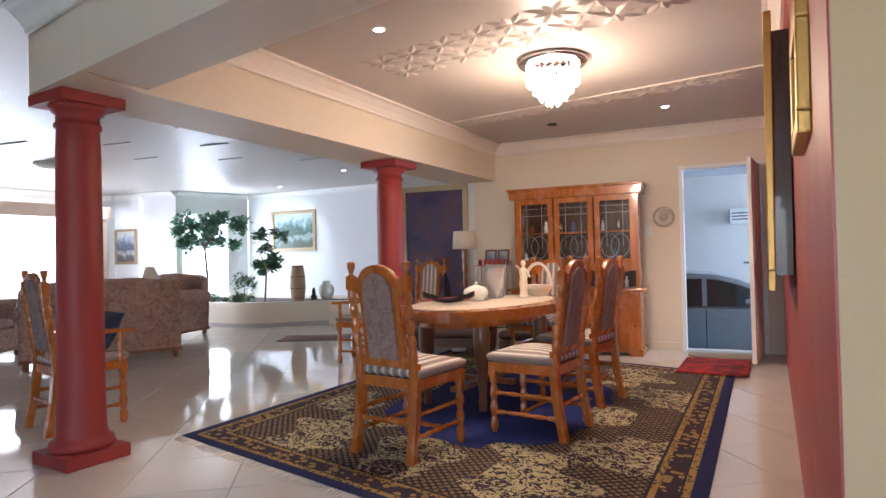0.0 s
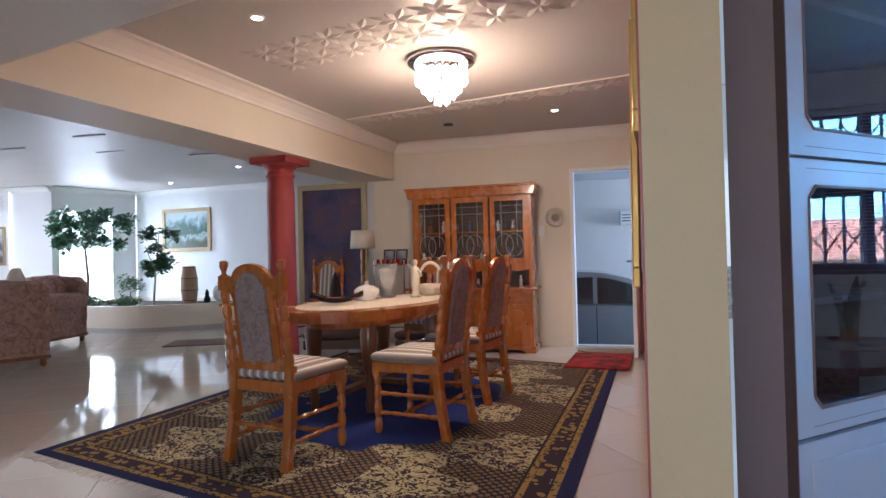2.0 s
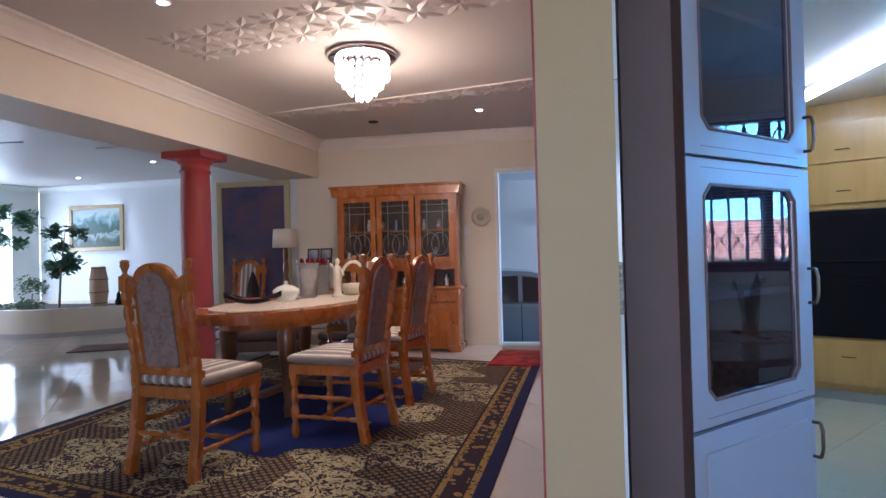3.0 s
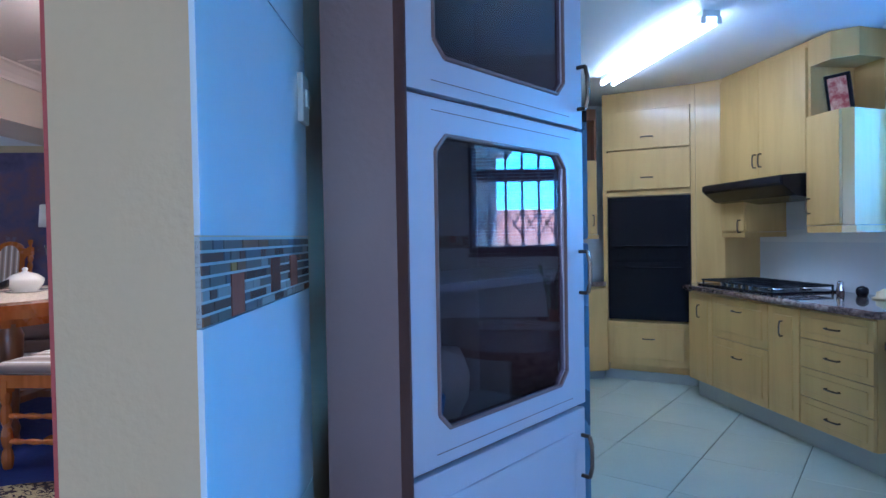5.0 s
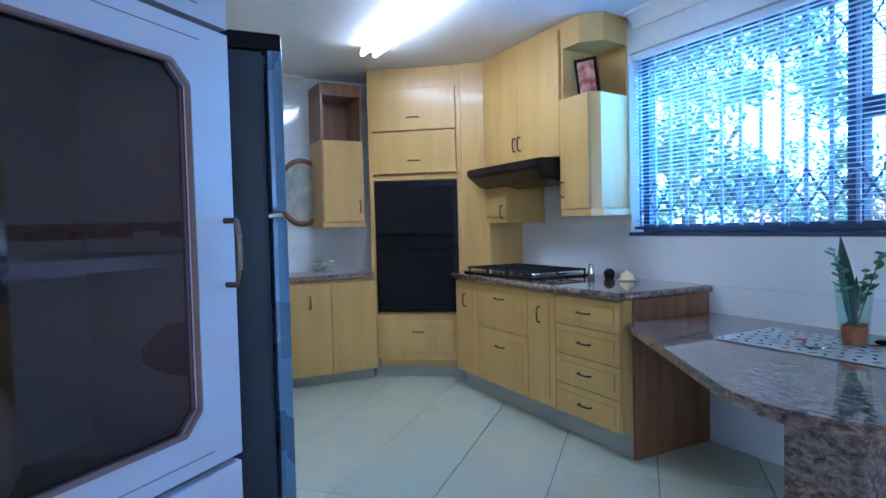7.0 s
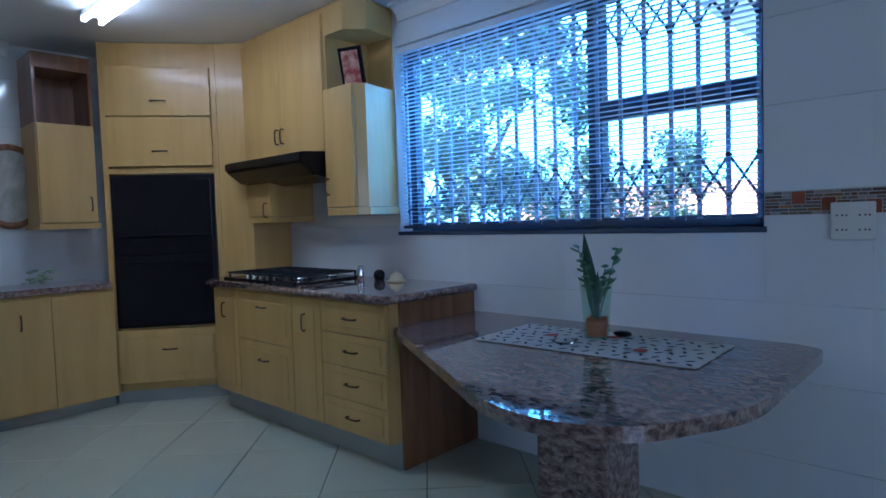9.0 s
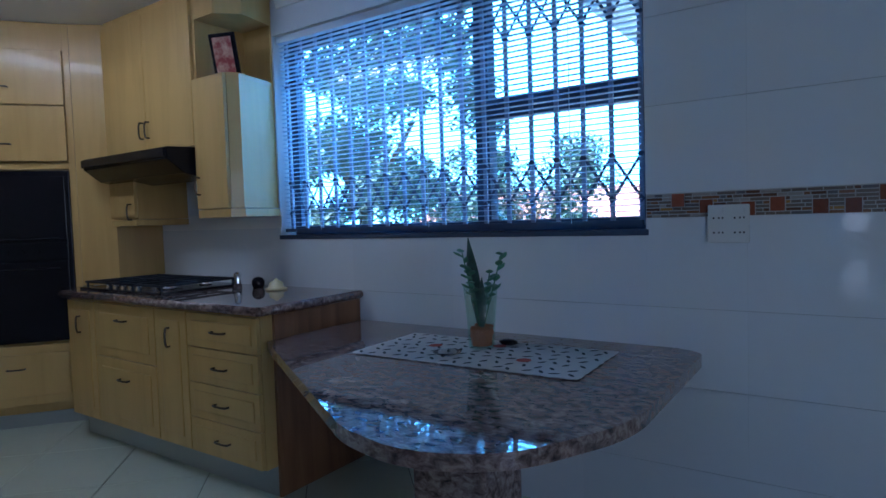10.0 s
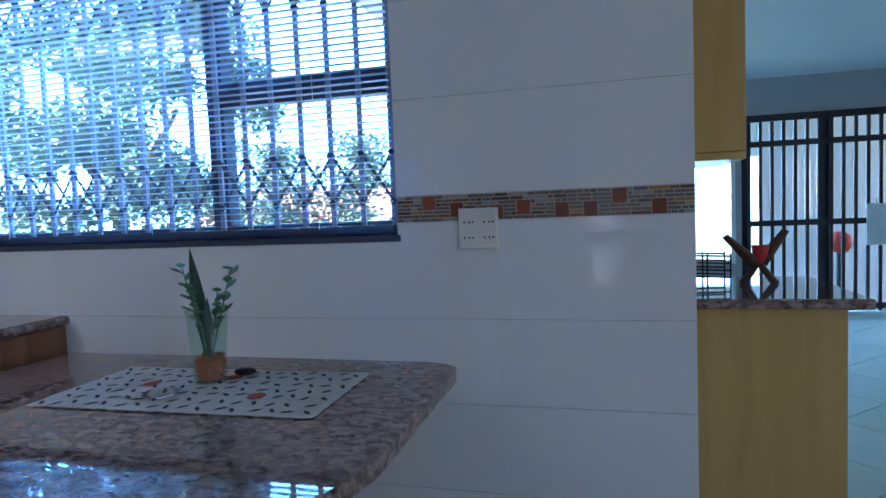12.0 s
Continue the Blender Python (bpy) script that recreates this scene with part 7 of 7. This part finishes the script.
part("plate", box(0.0, 0.010, -0.022, 0.022, -0.04, 0.04), PORC, sw1, bevel=0.003)
part("rocker", box(0.0105, 0.014, -0.008, 0.008, -0.014, 0.014), PORC, sw1, bevel=0.001)

# ---- tiles ----
def clip(poly, p, n):
    """What is left of a polygon on the side of the line through p that n points to."""
    out = []
    for i in range(len(poly)):
        a, b = Vector(poly[i]), Vector(poly[(i + 1) % len(poly)])
        da, db = (a - p).dot(n), (b - p).dot(n)
        if da >= 0:
            out.append(tuple(a))
        if da * db < 0:
            out.append(tuple(a + (b - a) * da / (da - db)))
    return out


def tiles(parent, size, angle, node, keep, near, z, mat, label, lines, long=0):
    """Floor tiles of one size laid on a turned grid: the near ones singly, the rest joined."""
    ca, sa = math.cos(radians(angle)), math.sin(radians(angle))
    h, g = size / 2 - 0.002, (long or size) / 2 - 0.002
    me = bpy.data.meshes.new("floor_tile")
    b = box(-h, h, -g, g, -0.006, 0)
    bmesh.ops.bevel(b, geom=[e for e in b.edges if e.verts[0].co.z > -0.001 and e.verts[1].co.z > -0.001], offset=0.0015, segments=1, affect="EDGES")
    b.to_mesh(me)
    b.free()
    me.materials.append(mat)
    rest = bmesh.new()
    count = 0
    for i in range(-40, 41):
        for j in range(-40, 41):
            u, v = (i + 0.5) * size, (j + 0.5) * (long or size)
            x, y = node[0] + u * ca - v * sa, node[1] + u * sa + v * ca
            if not keep(x, y):
                continue
            poly = [(x + p * ca - q * sa, y + p * sa + q * ca) for p, q in ((-h, -g), (h, -g), (h, g), (-h, g))]
            cut = poly
            for p, n in lines(x, y):
                cut = clip(cut, Vector(p), Vector(n))
            whole = len(cut) == 4 and all((Vector(a) - Vector(b)).length < 1e-6 for a, b in zip(cut, poly))
            if len(cut) < 3:
                continue
            if near(x, y) and count < 300:
                if whole:
                    share("floor_tile", me, parent, pose(x, y, z, 0, 0, angle))
                else:
                    part("floor_tile", prism(cut, z - 0.006, z), mat, parent)
                count += 1
            else:
                prism(cut, z - 0.006, z, rest)
    if len(rest.verts):
        tagged(part("floor_tiles_far", rest, mat, parent, label), kind="stuff")
    else:
        rest.free()


RN = Vector((-RD.y, RD.x))
tiles(bpy.data.objects["floor"], 0.53, 30.5, (-2.10, 3.83), lambda x, y: -12.3 < x < 1.8 and -2.3 < y < 12.6 and (x < -3.3 or y < 9.7), lambda x, y: -6.4 < x and 2.2 < y < 10.4, F, FTILE, "polished cream floor tiles farther off",
      lambda x, y: ([((0.76, 2.92), RN)] if y > 2.9 else [((0.915, 0), (-1, 0))]) + ([((-3.0, 9.38), (-0.08, -1))] if x > -3.3 and y > 8.4 else []))
tiles(bpy.data.objects["floor_kitchen"], 0.530, 44.3, (2.860, 5.390), lambda x, y: 0.95 < x < 9.4 and -2.1 < y < 7.8 and (x < 4.4 or y < 4.2), lambda x, y: x < 4.3 or y < 3, K, KTILE, "pale kitchen floor tiles farther off", lambda x, y: [], 0.475)


def wall_tiles(parent, length, origin, to_local, holes, zs, wdt, depth, off):
    """Glazed wall tiles in rows on a wall's face, cut round its openings; local x runs along the wall."""
    for z0, z1 in zip(zs, zs[1:]):
        if abs(z0 - 1.224) < 0.001:
            continue
        k = 0
        while k * wdt < length:
            a, b = k * wdt, min((k + 1) * wdt, length)
            k += 1
            rects = [(a, b, z0, z1)]
            for h0, h1, hb, ht in holes:
                nxt = []
                for r in rects:
                    if r[1] <= h0 or r[0] >= h1 or r[3] <= hb or r[2] >= ht:
                        nxt.append(r)
                        continue
                    if r[0] < h0:
                        nxt.append((r[0], h0, r[2], r[3]))
                    if r[1] > h1:
                        nxt.append((h1, r[1], r[2], r[3]))
                    m0, m1 = max(r[0], h0), min(r[1], h1)
                    if r[2] < hb:
                        nxt.append((m0, m1, r[2], hb))
                    if r[3] > ht:
                        nxt.append((m0, m1, ht, r[3]))
                rects = nxt
            for r in rects:
                if r[1] - r[0] > 0.01 and r[3] - r[2] > 0.01:
                    part("wall_tile", box(r[0], r[1] - 0.0002, min(off, off + depth), max(off, off + depth), r[2] + 0.001, r[3] - 0.001), WTILE, parent)


ZS = [0.0, 0.31, 0.61, 0.898, 1.224, 1.312, 1.63, 1.95, 2.27, 2.46]
ww = bpy.data.objects["wall_window"]
wall_tiles(ww, 4.2, 0, None, [(0.937, 2.931, 1.183, 2.272)], ZS, 0.60, 0.008, 0.0)
wcore = bpy.data.objects["wall_core"]
wall_tiles(wcore, 0.46, 0, None, [], ZS, 0.46, -0.006, -0.1352)
wall_tiles(bpy.data.objects["wall_kitchen_back"], 2.4, 0, None, [], ZS[:4] + [1.225, 1.63, 1.95, 2.27, 2.46], 0.60, -0.007, 0.0)

MOS = bpy.data.materials.new("mosaic_stone")
MOS.use_nodes = True
nt = MOS.node_tree
oi, rp = nt.nodes.new("ShaderNodeObjectInfo"), nt.nodes.new("ShaderNodeValToRGB")
rp.color_ramp.interpolation = "CONSTANT"
for e, (p, c) in zip([rp.color_ramp.elements[0], rp.color_ramp.elements[1], *(rp.color_ramp.elements.new(0.5) for _ in range(5))],
                     ((0.0, (0.20, 0.16, 0.13)), (0.22, (0.32, 0.28, 0.24)), (0.42, (0.13, 0.07, 0.045)), (0.58, (0.40, 0.36, 0.32)), (0.74, (0.24, 0.12, 0.06)), (0.86, (0.16, 0.15, 0.15)), (0.95, (0.40, 0.22, 0.06)))):
    e.position, e.color = p, (*c, 1)
nt.links.new(oi.outputs["Random"], rp.inputs[0]), nt.links.new(rp.outputs[0], nt.nodes["Principled BSDF"].inputs["Base Color"])
nt.nodes["Principled BSDF"].inputs["Roughness"].default_value = 0.18


PALEGROUT = material("pale_grout", (0.52, 0.50, 0.47), 0.8, vary=0.12, scale=20)
MOSQ = material("red_brown_stone_square", (0.24, 0.075, 0.04), 0.2, vary=0.3, scale=30, each=0.5)


def mosaic(parent, length, y0, y1, seed):
    """A band of small stone strips and squares in five courses."""
    rnd = random.Random(seed)
    meshes = {}
    rows = 7
    hh = 0.086 / rows
    part("grout", box(0, length, min(y0, y0 + 0.75 * (y1 - y0)), max(y0, y0 + 0.75 * (y1 - y0)), 1.2245, 1.3115), PALEGROUT, parent, "pale grout between the mosaic pieces")
    squares = []
    x = 0.08
    while x < length - 0.08:
        squares.append((x, rnd.choice((0, 1, 2, 3))))
        x += rnd.uniform(0.075, 0.16)

    def piece(w, h, x, z):
        key = (round(w, 3), round(h, 3))
        if key not in meshes:
            o = part("mosaic_piece", box(0, w - 0.003, min(y0, y1), max(y0, y1), 0, h - 0.003), MOS if h < 0.03 else MOSQ, parent)
            meshes[key] = o.data
        else:
            o = share("mosaic_piece", meshes[key], parent, Matrix())
        o.location = (x, 0, z)

    for sx0, row in squares:
        piece(0.045, hh * 4, sx0, 1.225 + row * hh)
    for r in range(rows):
        x = 0.0
        while x < length - 0.004:
            w = rnd.choice((0.020, 0.030, 0.044, 0.060))
            w = min(w, length - x)
            block = [q for q, row in squares if row <= r < row + 4 and q < x + w and x < q + 0.045]
            if block:
                q = block[0]
                if q - x > 0.006:
                    piece(round(q - x, 3), hh, x, 1.225 + r * hh)
                x = q + 0.045
                continue
            piece(round(w, 3), hh, x, 1.225 + r * hh)
            x += w


mosaic(ww, 0.936, 0.0, 0.009, 31)
mosaic(wcore, 0.46, -0.1352, -0.142, 32)
